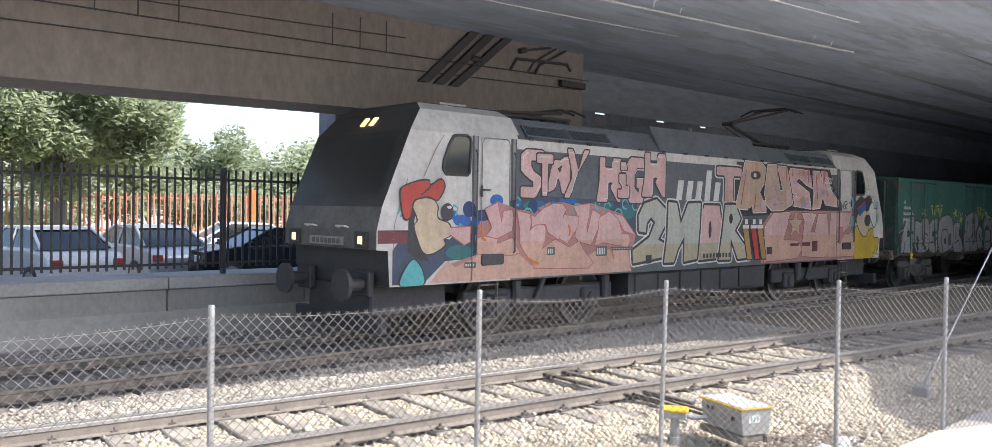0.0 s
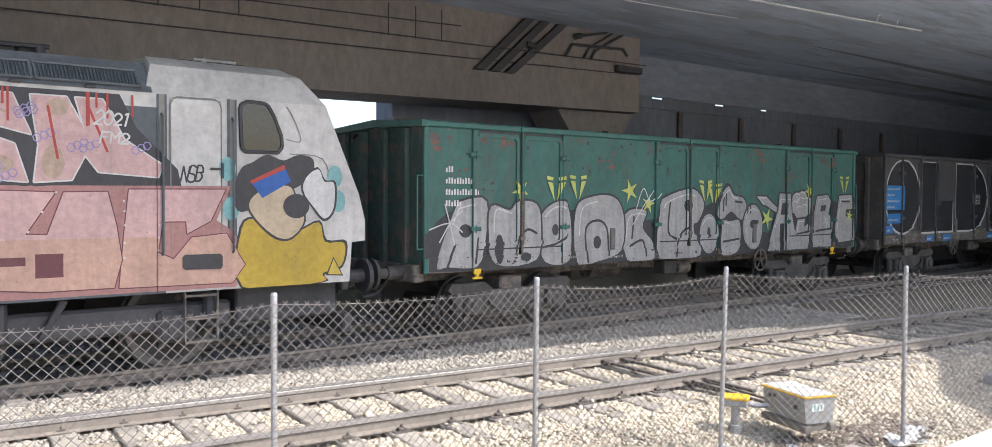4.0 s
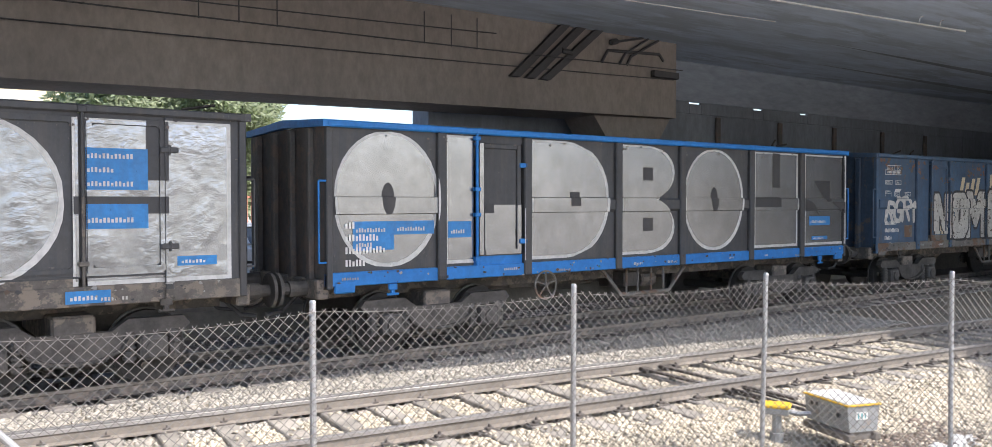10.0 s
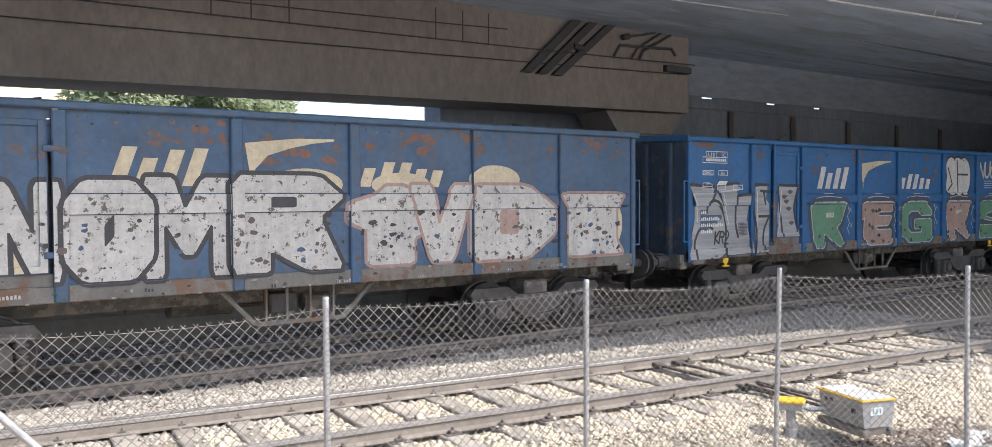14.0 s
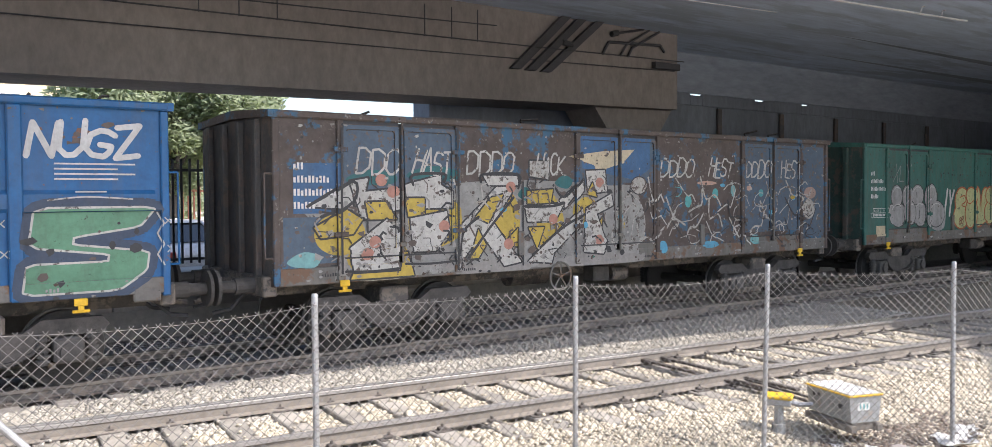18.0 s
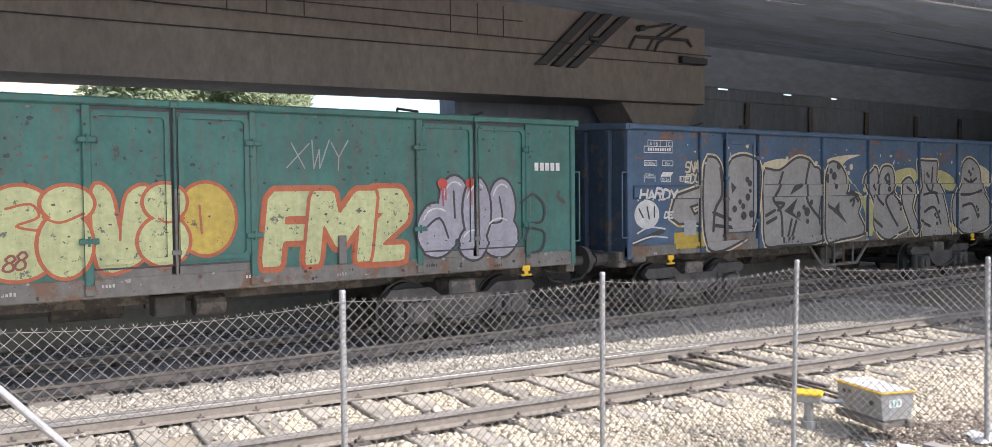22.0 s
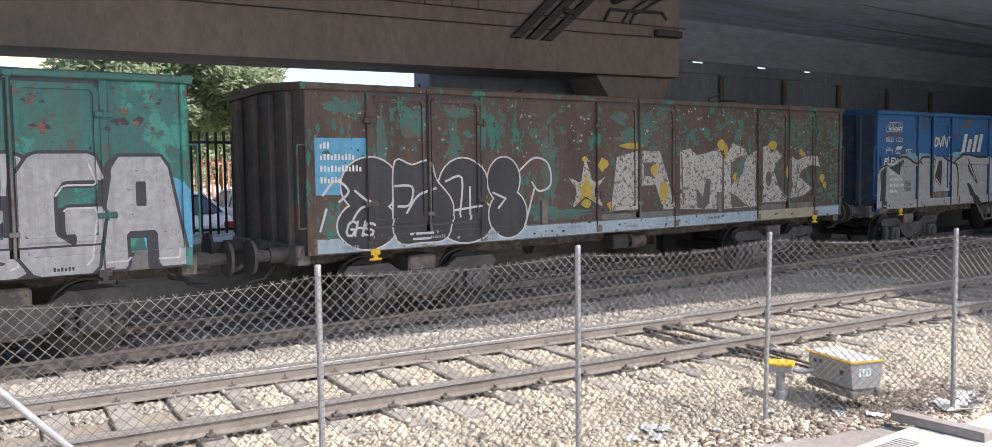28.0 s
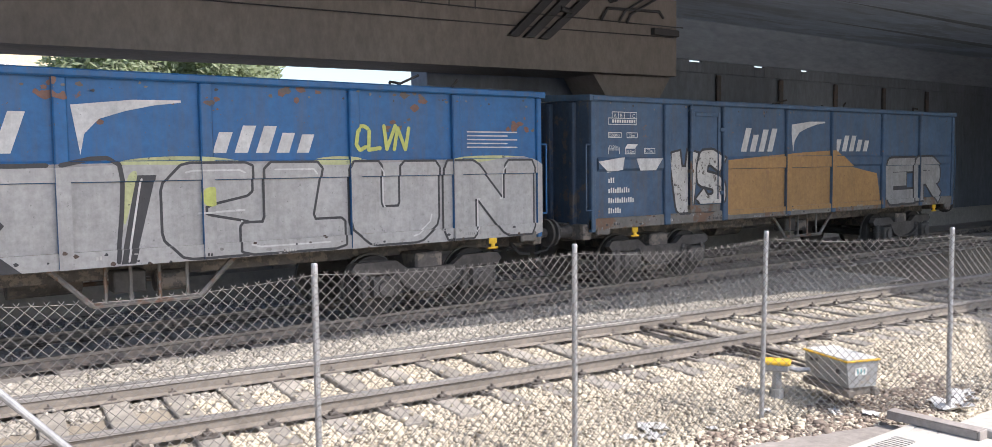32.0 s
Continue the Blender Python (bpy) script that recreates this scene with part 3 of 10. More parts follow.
# letters as strokes on a 6 x 9 grid, x then z
GLYPH = {
    "A": "00 39 60;13 53", "B": "00 09 49 67 65 45 05;45 63 62 40 00", "C": "68 49 29 07 02 20 40 61", "D": "00 09 39 67 62 30 00", "E": "69 09 00 60;05 45",
    "F": "69 09 00;05 45", "G": "68 49 29 07 02 20 50 62 64 34", "H": "00 09;60 69;05 65", "I": "30 39", "K": "00 09;69 04 60", "L": "09 00 60",
    "M": "00 09 34 69 60", "N": "00 09 60 69", "O": "29 07 02 20 40 62 67 49 29", "P": "00 09 49 67 65 44 04", "R": "00 09 49 67 65 45 05;35 60",
    "S": "68 49 19 07 05 54 63 61 40 10 01", "T": "09 69;39 30", "U": "09 02 20 40 62 69", "V": "09 30 69", "X": "00 69;09 60", "Y": "09 34 69;34 30",
    "J": "59 52 40 20 02", "Z": "09 69 00 60", "2": "07 29 49 67 65 00 60", "1": "18 39 30", "W": "09 20 36 40 69", "8": "25 07 29 49 67 45 25 03 01 20 40 61 63 45",
}


def letter_lines(ch, x, z, w, h, lean=0.0, turn=0.0):
    lines = []
    for s in GLYPH[ch].split(";"):
        pts = []
        for p in s.split():
            u, v = (int(p[0]) / 6 - 0.5) * w, (int(p[1]) / 9 - 0.5) * h
            u += v * lean
            pts.append((x + w / 2 + u * math.cos(turn) - v * math.sin(turn), z + h / 2 + u * math.sin(turn) + v * math.cos(turn)))
        lines.append(pts)
    return lines


def spray(paint, owner, word, x, z, w, h, thick, fill, edge, rim=0.06, second=None, lean=0.0, wild=0.0, label="", glow=None, shadow=None, round_=False, shine=None, widths=None):
    """A sprayed word, one mesh a letter: glow, shadow, dark rim, fill, lower fill of a second colour, and a thin shine."""
    n = len(word)
    step = w / n
    thick = min(thick, step * (0.41 if round_ else 0.38), h * (0.34 if round_ else 0.30))
    sq = not round_
    for k, ch in enumerate(word):
        if ch == " ":
            continue
        m = Mesh()
        a, b = x + k * step, z + wild * h * rnd(-0.06, 0.06)
        hh = h * (1 + wild * rnd(-0.06, 0.08))
        lines = letter_lines(ch, a + thick / 2, b + thick / 2, step - thick * 0.98, hh - thick, lean + wild * rnd(-0.18, 0.18), wild * rnd(-0.12, 0.12))
        lift = (k % 2) * 5
        if glow:
            for ln in lines:
                paint.lay(m, stroke(ln, thick + 4.5 * rim, square=sq), glow, 1)
        if shadow:
            for ln in lines:
                paint.lay(m, stroke([(q - 0.10, r - 0.05) for q, r in ln], thick + 2 * rim, square=sq), shadow, 2)
        for ln in lines:
            paint.lay(m, stroke(ln, thick + 2 * rim, square=sq), edge, 3 + lift)
        for ln in lines:
            paint.lay(m, stroke(ln, thick, square=sq), fill, 4 + lift)
            if second:
                cut = b + hh * 0.45
                low = [clip_poly(q, 1, cut + 0.08 * math.sin(7 * q[0][0]), True) for q in stroke(ln, thick * 0.97, square=sq)]
                paint.lay(m, [q for q in low if len(q) > 2], second, 5 + lift)
            if shine:
                paint.lay(m, stroke([(q - thick * 0.22, r + thick * 0.22) for q, r in ln], thick * 0.09, n=6), shine, 6 + lift)
        if m.f:
            m.obj("graffiti_letter", None, owner, label, fix=False)


# solid letters as outlines on a 9 x 9 grid: pieces / pieces | holes
SOLID = {
    "A": "00 30 33 63 60 90 79 29|45 55 57 47", "B": "00 70 92 94 75 97 79 09|32 52 54 34|36 55 57 37", "C": "20 90 93 44 45 96 99 29 07 02", "D": "00 60 93 96 69 09|33 53 56 36",
    "E": "00 90 93 43 44 74 75 45 46 96 99 09", "F": "00 30 33 73 75 35 36 96 99 09", "G": "20 80 95 55 53 63 62 43 46 57 97 89 29 07 02", "H": "00 30 34 64 60 90 99 69 66 36 39 09",
    "I": "10 90 82 87 99 09 17 12", "J": "00 70 92 99 69 64 44 34 03", "K": "00 30 33 60 90 65 99 69 36 39 09", "L": "29 79 63 93 90 00 03 23", "M": "00 20 25 42 52 75 70 90 99 69 46 39 09",
    "N": "00 30 35 60 90 99 69 64 39 09", "O": "20 70 92 97 79 29 07 02|43 54 56 45", "P": "00 30 34 74 96 98 79 09|46 56 57 47", "R": "00 30 32 60 90 75 97 79 09|36 56 57 37",
    "S": "01 20 70 92 94 75 45 47 97 99 29 07 05 24 54 52 02", "T": "30 60 67 97 99 09 07 37", "U": "09 39 34 54 59 99 92 70 20 02", "V": "09 39 44 69 99 60 30", "W": "09 29 24 45 55 74 79 99 80 60 46 30 10",
    "X": "00 30 43 60 90 64 99 69 56 39 09 35", "Y": "09 29 46 69 99 64 60 30 34", "Z": "00 90 93 43 96 99 09 06 46 03", "2": "00 90 92 42 95 97 79 19 06 36 46 03",
    "i": "00 90 93 63 66 16 14 33 32 02/29 69 77 27", "l": "39 99 73 93 90 10 00 13 33", "t": "20 70 73 94 97 69 49 38 07 05 24", "c": "20 70 92 85 97 69 49 19 06 14 02", "h": "00 30 40 44 64 53 80 90 99 69 67 37 39 19 14",
    "q": "09 49 44 94 90 00", "n": "00 20 26 57 60 90 98 79 59 48 39 09", "a": "00 31 44 53 60 90 99 79 58 38 27|46 55 67", "y": "19 39 55 79 99 44 20 00 34", "s": "00 60 93 84 55 46 47 97 99 29 08 05 24 53 52 02", "*": "11 43 81 64 96 65 49 35 06 24",
    "R2": "20 09 99 85 74 91 80 43 40|46 66 67 47", "E2": "20 90 93 53 44 84 96 56 57 97 99 09 05 16 12", "G2": "20 02 07 29 79 97 96 66 57 37 26 23 32 62 63 43 45 95 91 80", "S2": "00 03 63 64 05 09 99 87 36 35 94 92 70",
    "r": "00 30 34 50 60 90 66 98 79 09 18|56 67 57", "e": "10 80 92 62 44 84 97 79 19 06 02|46 66 67 47", "k": "00 30 33 50 90 76 99 79 46 39 09", "u": "09 49 43 53 59 99 81 60 20 02",
}


def outline(code, x0, x1, z0, z1, soft=False, lean=0.0):
    """A closed outline from grid digits in a box; soft: drawn round, else with cut corners."""
    g = [(int(c[0]) / 9, int(c[1]) / 9) for c in code.split()]
    pts = [(x0 + (x1 - x0) * a + lean * (z1 - z0) * (b - 0.5), z0 + (z1 - z0) * b) for a, b in g]
    n, out = len(pts), []
    for k in range(n):
        p, q, r, s = pts[k - 1], pts[k], pts[(k + 1) % n], pts[(k + 2) % n]
        if soft:
            for u in (0.0, 0.25, 0.5, 0.75):
                out.append(tuple(0.5 * (2 * q[i] + u * (r[i] - p[i]) + u * u * (2 * p[i] - 5 * q[i] + 4 * r[i] - s[i]) + u ** 3 * (3 * (q[i] - r[i]) + s[i] - p[i])) for i in (0, 1)))
        else:
            out += [tuple(q[i] + u * (r[i] - q[i]) for i in (0, 1)) for u in (0.10, 0.90)]
    return out


def letters(paint, owner, rows, fill, edge, rim=0.04, soft=False, lean=0.0, back=None, halo=0.08, shadow=None, shine=None, low=None, cut=0.4, label=""):
    """Solid sprayed letters in boxes: rows of (sign, x0, x1, z0, z1), one mesh a letter."""
    for k, (ch, x0, x1, z0, z1) in enumerate(rows):
        m, up = Mesh(), 5 * (k % 2)
        body, *holes = SOLID[ch].split("|")
        for code in body.split("/"):
            loop = outline(code, x0, x1, z0, z1, soft, lean)
            ring = loop + loop[:1]
            if back:
                paint.lay(m, stroke(ring, 2 * rim + 2 * halo, n=7), back, 1)
            if shadow:
                paint.lay(m, stroke([(a - 0.09, b - 0.045) for a, b in ring], 2.2 * rim, n=6), shadow, 2)
                paint.lay(m, [[(a - 0.09, b - 0.045) for a, b in loop]], shadow, 2)
            paint.lay(m, stroke(ring, 2 * rim, n=7), edge, 3 + up)
            paint.lay(m, [loop], fill, 4 + up)
            if low:
                part_low = clip_poly(loop, 1, z0 + cut * (z1 - z0), True)
                if len(part_low) > 2:
                    paint.lay(m, [part_low], low, 5 + up)
            if shine:
                cx, cz = (x0 + x1) / 2, (z0 + z1) / 2
                inner = [(cx + 0.84 * (a - cx), cz + 0.86 * (b - cz)) for a, b in loop]
                n = len(inner)
                for f in (0.55, 0.05):
                    paint.lay(m, stroke([inner[(int(f * n) + j) % n] for j in range(max(n // 5, 2))], 0.022, n=4), shine, 6 + up)
        for code in holes:
            paint.lay(m, [outline(code, x0, x1, z0, z1, soft, lean)], edge, 6 + up)
        if m.f:
            m.obj("graffiti_letter", None, owner, label, fix=False)


def specks(paint, owner, name, count, x0, x1, z0, z1, r0, r1, mats, layer, seed, label=""):
    """Uneven chips and spots of paint."""
    rr = random.Random(seed)
    m = Mesh()
    for _ in range(count):
        x, z, r, n = rr.uniform(x0, x1), rr.uniform(z0, z1), rr.uniform(r0, r1), 7
        sx = rr.uniform(0.7, 1.9)
        paint.lay(m, [[(x + sx * r * rr.uniform(0.5, 1.2) * math.cos(6.283 * k / n), z + r * rr.uniform(0.5, 1.2) * math.sin(6.283 * k / n)) for k in range(n)]], rr.choice(mats), layer)
    if m.f:
        tagged(m.obj(name, None, owner, label, fix=False), kind="stuff")


def blot(paint, owner, name, shapes, label=""):
    """Painted shapes in one mesh: rows of (polygons, material, layer); loose grounds and tags get a mesh each."""
    if name in ("graffiti_ground", "sprayed_tag", "graffiti_haze", "data_sign", "marking", "painted_badge") and sum(len(q) for q, _, _ in shapes) > 1:
        for polys, mat, layer in shapes:
            for q in polys:
                blot(paint, owner, name, [([q], mat, layer)], label)
        return None
    m = Mesh()
    for polys, mat, layer in shapes:
        paint.lay(m, polys, mat, layer)
    if m.f:
        return m.obj(name, None, owner, label, fix=False)


def small_text(owner, body, x, z, size, mat, y, label="", align="LEFT"):
    """Stencilled lettering in the built-in font, as a flat mesh."""
    c = bpy.data.curves.new("lettering", "FONT")
    c.body, c.size, c.align_x, c.resolution_u = body, size, align, 3
    o = bpy.data.objects.new("lettering", c)
    me = bpy.data.meshes.new_from_object(o)
    bpy.data.objects.remove(o)
    me.transform(Matrix.Translation((x, y, z)) @ Matrix.Rotation(math.pi / 2, 4, "X"))
    me.materials.append(mat)
    ob = new("lettering", me)
    ob.parent = owner
    if label:
        tagged(ob, label=label)
    return ob


def paint_mat(name, col, rough=0.55, chips=None, at=0.63, scale=4.0):
    return material(name, col, rough, dark=0.82, coarse=1.6, fine=12, bump=0.08, spots=chips, spot_at=at, spot_scale=scale, runs=0.22, nicks=tuple(0.45 * c for c in col), dent=0.1)


P_SILVER = material("chrome_silver_spray", (0.33, 0.343, 0.365), 0.25, 0.88, dark=0.84, coarse=1.1, fine=4, bump=0.02, dent=0.13, dscale=2.0, spots=(0.24, 0.22, 0.20), spot_at=0.70, spot_scale=9.0)
P_CRUMPLED = material("crumpled_silver_skin", (0.355, 0.372, 0.40), 0.24, 0.9, dark=0.78, coarse=2.0, fine=12, bump=0.08, dent=0.62, dscale=9.0, patchy=1.5, spots=(0.20, 0.18, 0.165), spot_at=0.68, spot_scale=9.0)
P_CHALK = material("chalky_silver_spray", (0.44, 0.435, 0.43), 0.5, 0.25, dark=0.82, coarse=2.2, fine=12, bump=0.2, runs=0.4, nicks=(0.16, 0.15, 0.14), dent=0.2)
P_SILVERDULL = material("dull_silver_spray", (0.36, 0.355, 0.35), 0.6, 0.1, dark=0.75, coarse=2.2, fine=10, bump=0.15, runs=0.35, nicks=(0.12, 0.11, 0.10), dent=0.15)
P_WHITE = paint_mat("white_spray", (0.66, 0.65, 0.63))
P_WORN = paint_mat("worn_white_spray", (0.58, 0.56, 0.52), chips=(0.10, 0.085, 0.075), at=0.565, scale=8.0)
P_BLACK = paint_mat("black_spray", (0.045, 0.045, 0.05))
P_NAVY = paint_mat("navy_spray", (0.02, 0.045, 0.14))
P_PINK = paint_mat("pink_spray", (0.62, 0.40, 0.38))
P_SALMON = paint_mat("salmon_spray", (0.58, 0.36, 0.28))
P_TAN = paint_mat("tan_spray", (0.50, 0.36, 0.27))
P_RED = paint_mat("red_spray", (0.48, 0.06, 0.045))
P_SKIN = paint_mat("pale_tan_spray", (0.58, 0.46, 0.32))
P_TEAL = paint_mat("teal_spray", (0.10, 0.42, 0.43))
P_BLUE = paint_mat("cobalt_spray", (0.02, 0.12, 0.42))
P_LBLUE = paint_mat("sky_blue_spray", (0.12, 0.42, 0.62))
P_YELLOW = paint_mat("mustard_spray", (0.52, 0.36, 0.04))
P_LIME = paint_mat("lime_spray", (0.58, 0.62, 0.16))
P_PALE = paint_mat("pale_grey_green_spray", (0.46, 0.47, 0.41))
P_GREEN = paint_mat("leaf_green_spray", (0.13, 0.30, 0.185), chips=(0.05, 0.06, 0.05), at=0.64)
P_ROSE = paint_mat("dusty_rose_spray", (0.42, 0.285, 0.24), chips=(0.05, 0.06, 0.08), at=0.66)
P_ORANGE = paint_mat("orange_spray", (0.60, 0.20, 0.05))
P_OCHRE = paint_mat("ochre_primer", (0.42, 0.24, 0.09), chips=(0.30, 0.16, 0.07), at=0.6)
P_CREAM = paint_mat("cream_vinyl", (0.66, 0.56, 0.38), chips=(0.10, 0.16, 0.26), at=0.62)
P_LILAC = paint_mat("lilac_spray", (0.32, 0.27, 0.50))
P_MUD = paint_mat("mud_brown_spray", (0.13, 0.10, 0.085), chips=(0.3, 0.28, 0.25), at=0.66)
P_SMEAR = material("smeared_spray", (0.36, 0.35, 0.33), 0.7, dark=0.6, coarse=2.5, fine=12, bump=0.2, spots=(0.10, 0.085, 0.075), spot_at=0.56, spot_scale=4.0)
P_YELLOWWORN = paint_mat("worn_yellow_spray", (0.58, 0.42, 0.07), chips=(0.10, 0.085, 0.075), at=0.60, scale=5.0)
P_LIMEWORN = paint_mat("worn_pale_lime_spray", (0.54, 0.56, 0.28), chips=(0.12, 0.13, 0.09), at=0.60, scale=9.0)
P_ORANGERED = paint_mat("orange_red_spray", (0.50, 0.13, 0.05))
P_DUSKTEAL = paint_mat("dusky_teal_paint", (0.03, 0.16, 0.17))
P_CRIMSON = paint_mat("crimson_spray", (0.42, 0.13, 0.13))
P_DUSKBLUE = paint_mat("dusky_blue_paint", (0.085, 0.13, 0.185), chips=(0.12, 0.095, 0.085), at=0.56, scale=5.0)
P_DRAB = paint_mat("drab_silver_spray", (0.34, 0.32, 0.30))
P_MAROON = paint_mat("maroon_spray", (0.16, 0.05, 0.06))
P_RUSTRED = paint_mat("rust_red_primer", (0.28, 0.09, 0.06))
P_SOOT = paint_mat("sooty_black_spray", (0.035, 0.035, 0.038))
P_ASHSILVER = paint_mat("ash_silver_spray", (0.44, 0.43, 0.415))
P_PEEL = paint_mat("peeling_white_spray", (0.50, 0.475, 0.43), chips=(0.13, 0.095, 0.08), at=0.53, scale=13.0)
P_SEAFOAM = paint_mat("faded_turquoise_spray", (0.22, 0.46, 0.46))
P_OLIVE = paint_mat("pale_olive_spray", (0.44, 0.39, 0.27))
P_RUSTPATCH = paint_mat("bare_rusty_metal", (0.20, 0.10, 0.07), chips=(0.12, 0.07, 0.055), at=0.58)
P_BRUSHED = material("brushed_silver_spray", (0.44, 0.445, 0.46), 0.5, 0.25, dark=0.62, coarse=1.5, fine=9, bump=0.15, stretch=(0.22, 1.0, 3.2), dent=0.2, nicks=(0.2, 0.2, 0.2))
P_ROSEDOT = paint_mat("coral_spray", (0.50, 0.24, 0.18))
P_BLUEPATCH = paint_mat("worn_blue_paint", (0.05, 0.14, 0.29), chips=(0.12, 0.095, 0.085), at=0.6, scale=5.0)
P_LILACSILVER = paint_mat("lilac_grey_spray", (0.37, 0.35, 0.40))
P_YELLOWFADE = paint_mat("faded_yellow_spray", (0.50, 0.45, 0.20), chips=(0.2, 0.2, 0.16), at=0.6, scale=6.0)
P_PINKLINE = paint_mat("magenta_spray", (0.42, 0.10, 0.26))
P_NAVYDUSK = paint_mat("dusky_navy_spray", (0.05, 0.075, 0.125))
P_ROSEDUSK = paint_mat("dusty_crimson_spray", (0.44, 0.22, 0.20))
P_SILLBLUE = paint_mat("pale_blue_sill", (0.40, 0.49, 0.54), chips=(0.2, 0.17, 0.14), at=0.6)
P_PATCH = paint_mat("blue_label_patch", (0.03, 0.24, 0.60))


def wheelset(parent, x, r):
    m = Mesh()
    for s in (-1, 1):
        y = s * 0.87
        m.tube((0, y - 0.065, 0), (0, y + 0.065, 0), r, 28, M_WHEEL)
        m.tube((0, y - s * 0.065 - 0.015, 0), (0, y - s * 0.065 + 0.015, 0), r + 0.03, 28, M_TREAD)
        for d in ((0.069,) if r > 0.5 else ()):
            ring = [(r * f * math.cos(2 * math.pi * k / 28), y + s * d, r * f * math.sin(2 * math.pi * k / 28)) for f in (0.99, 0.86) for k in range(28)]
            m.faces(ring, [(k, (k + 1) % 28, 28 + (k + 1) % 28, 28 + k) for k in range(28)], M_TREAD)
        for k in range(4):
            a = k * math.pi / 2
            m.tube((0.55 * r * math.cos(a), y + s * 0.06, 0.55 * r * math.sin(a)), (0.55 * r * math.cos(a), y + s * 0.085, 0.55 * r * math.sin(a)), 0.045, 8, M_UNDER)
    m.tube((0, -1.0, 0), (0, 1.0, 0), 0.085, 12, M_WHEEL)
    o = m.obj("wheelset", None, parent, smooth=False)
    o.matrix_basis = pose(x, 0, r)
    WHEELS.append((o, x, r))
    return o


def bogie(parent, x):
    """A freight bogie: pressed side frames, spring packs, axle boxes."""
    for s in (-1, 1):
        m = Mesh()
        y0, y1 = s * 1.02, s * 1.20
        top = [(-1.38, 0.74), (-1.30, 0.84), (-0.62, 0.84), (-0.42, 0.70), (0.42, 0.70), (0.62, 0.84), (1.30, 0.84), (1.38, 0.74)]
        low = [(1.30, 0.66), (0.66, 0.64), (0.52, 0.46), (0.30, 0.36), (0.0, 0.33), (-0.30, 0.36), (-0.52, 0.46), (-0.66, 0.64), (-1.30, 0.66)]
        m.prism([(x + a, b) for a, b in top + low], 1, y0, s * 1.14)
        for (a, b), (c_, d_) in zip(low[1:], low[2:-1]):
            m.prism([(x + a, b - 0.012), (x + c_, d_ - 0.012), (x + c_, d_ + 0.028), (x + a, b + 0.028)], 1, s * 1.10, s * 1.21)
        part("side_frame", m, M_BOGIE, parent)
        for d in (-0.9, 0.9):
            m = Mesh()
            m.box(x + d - 0.17, x + d + 0.17, s * 1.0, s * 1.27, 0.32, 0.62, c=0.03)
            m.tube((x + d, s * 1.26, 0.46), (x + d, s * 1.31, 0.46), 0.11, 12)
            part("axle_box", m, M_AXLEBOX, parent)
            for e in (-0.27, 0.27):
                m = Mesh()
                for k in range(5):
                    m.tube((x + d + e, s * 1.12, 0.33 + 0.065 * k), (x + d + e, s * 1.12, 0.365 + 0.065 * k), 0.085, 10)
                m.tube((x + d + e, s * 1.12, 0.30), (x + d + e, s * 1.12, 0.68), 0.06, 8)
                part("spring", m, M_AXLEBOX, parent)
    m = Mesh()
    m.box(x - 0.25, x + 0.25, -1.1, 1.1, 0.55, 0.92, c=0.03)
    part("bolster", m, M_UNDER, parent)
    for d in (-0.9, 0.9):
        wheelset(parent, x + d, 0.46)


def buffers(parent, x, s):
    """Two buffers and the coupling hook at one end; s is the way out."""
    for y in (-0.88, 0.88):
        m = Mesh()
        m.tube((x, y, 1.06), (x + s * 0.36, y, 1.06), 0.115, 14)
        m.tube((x + s * 0.02, y, 1.06), (x + s * 0.06, y, 1.06), 0.17, 14)
        m.tube((x + s * 0.33, y, 1.06), (x + s * 0.60, y, 1.06), 0.085, 12)
        m.tube((x + s * 0.60, y, 1.06), (x + s * 0.645, y, 1.06), 0.245, 18)
        part("buffer", m, M_BOGIE, parent)
    m = Mesh()
    m.box(x, x + s * 0.35, -0.05, 0.05, 0.98, 1.12, c=0.015)
    m.pipe([(x + s * 0.3, 0, 1.0), (x + s * 0.45, 0, 0.82), (x + s * 0.62, 0, 0.78)], 0.04)
    part("coupling", m, M_UNDER, parent)
    for y in (-0.45, 0.45):
        m = Mesh()
        m.pipe([(x, y, 0.95), (x + s * 0.25, y, 0.70), (x + s * 0.5, y * 0.93, 0.66)], 0.03)
        part("brake_hose", m, M_DARKSTEEL, parent)


BODY = 13.0
FLOOR_Z, TOP_Z = 1.06, 3.46
SIDE = 1.40


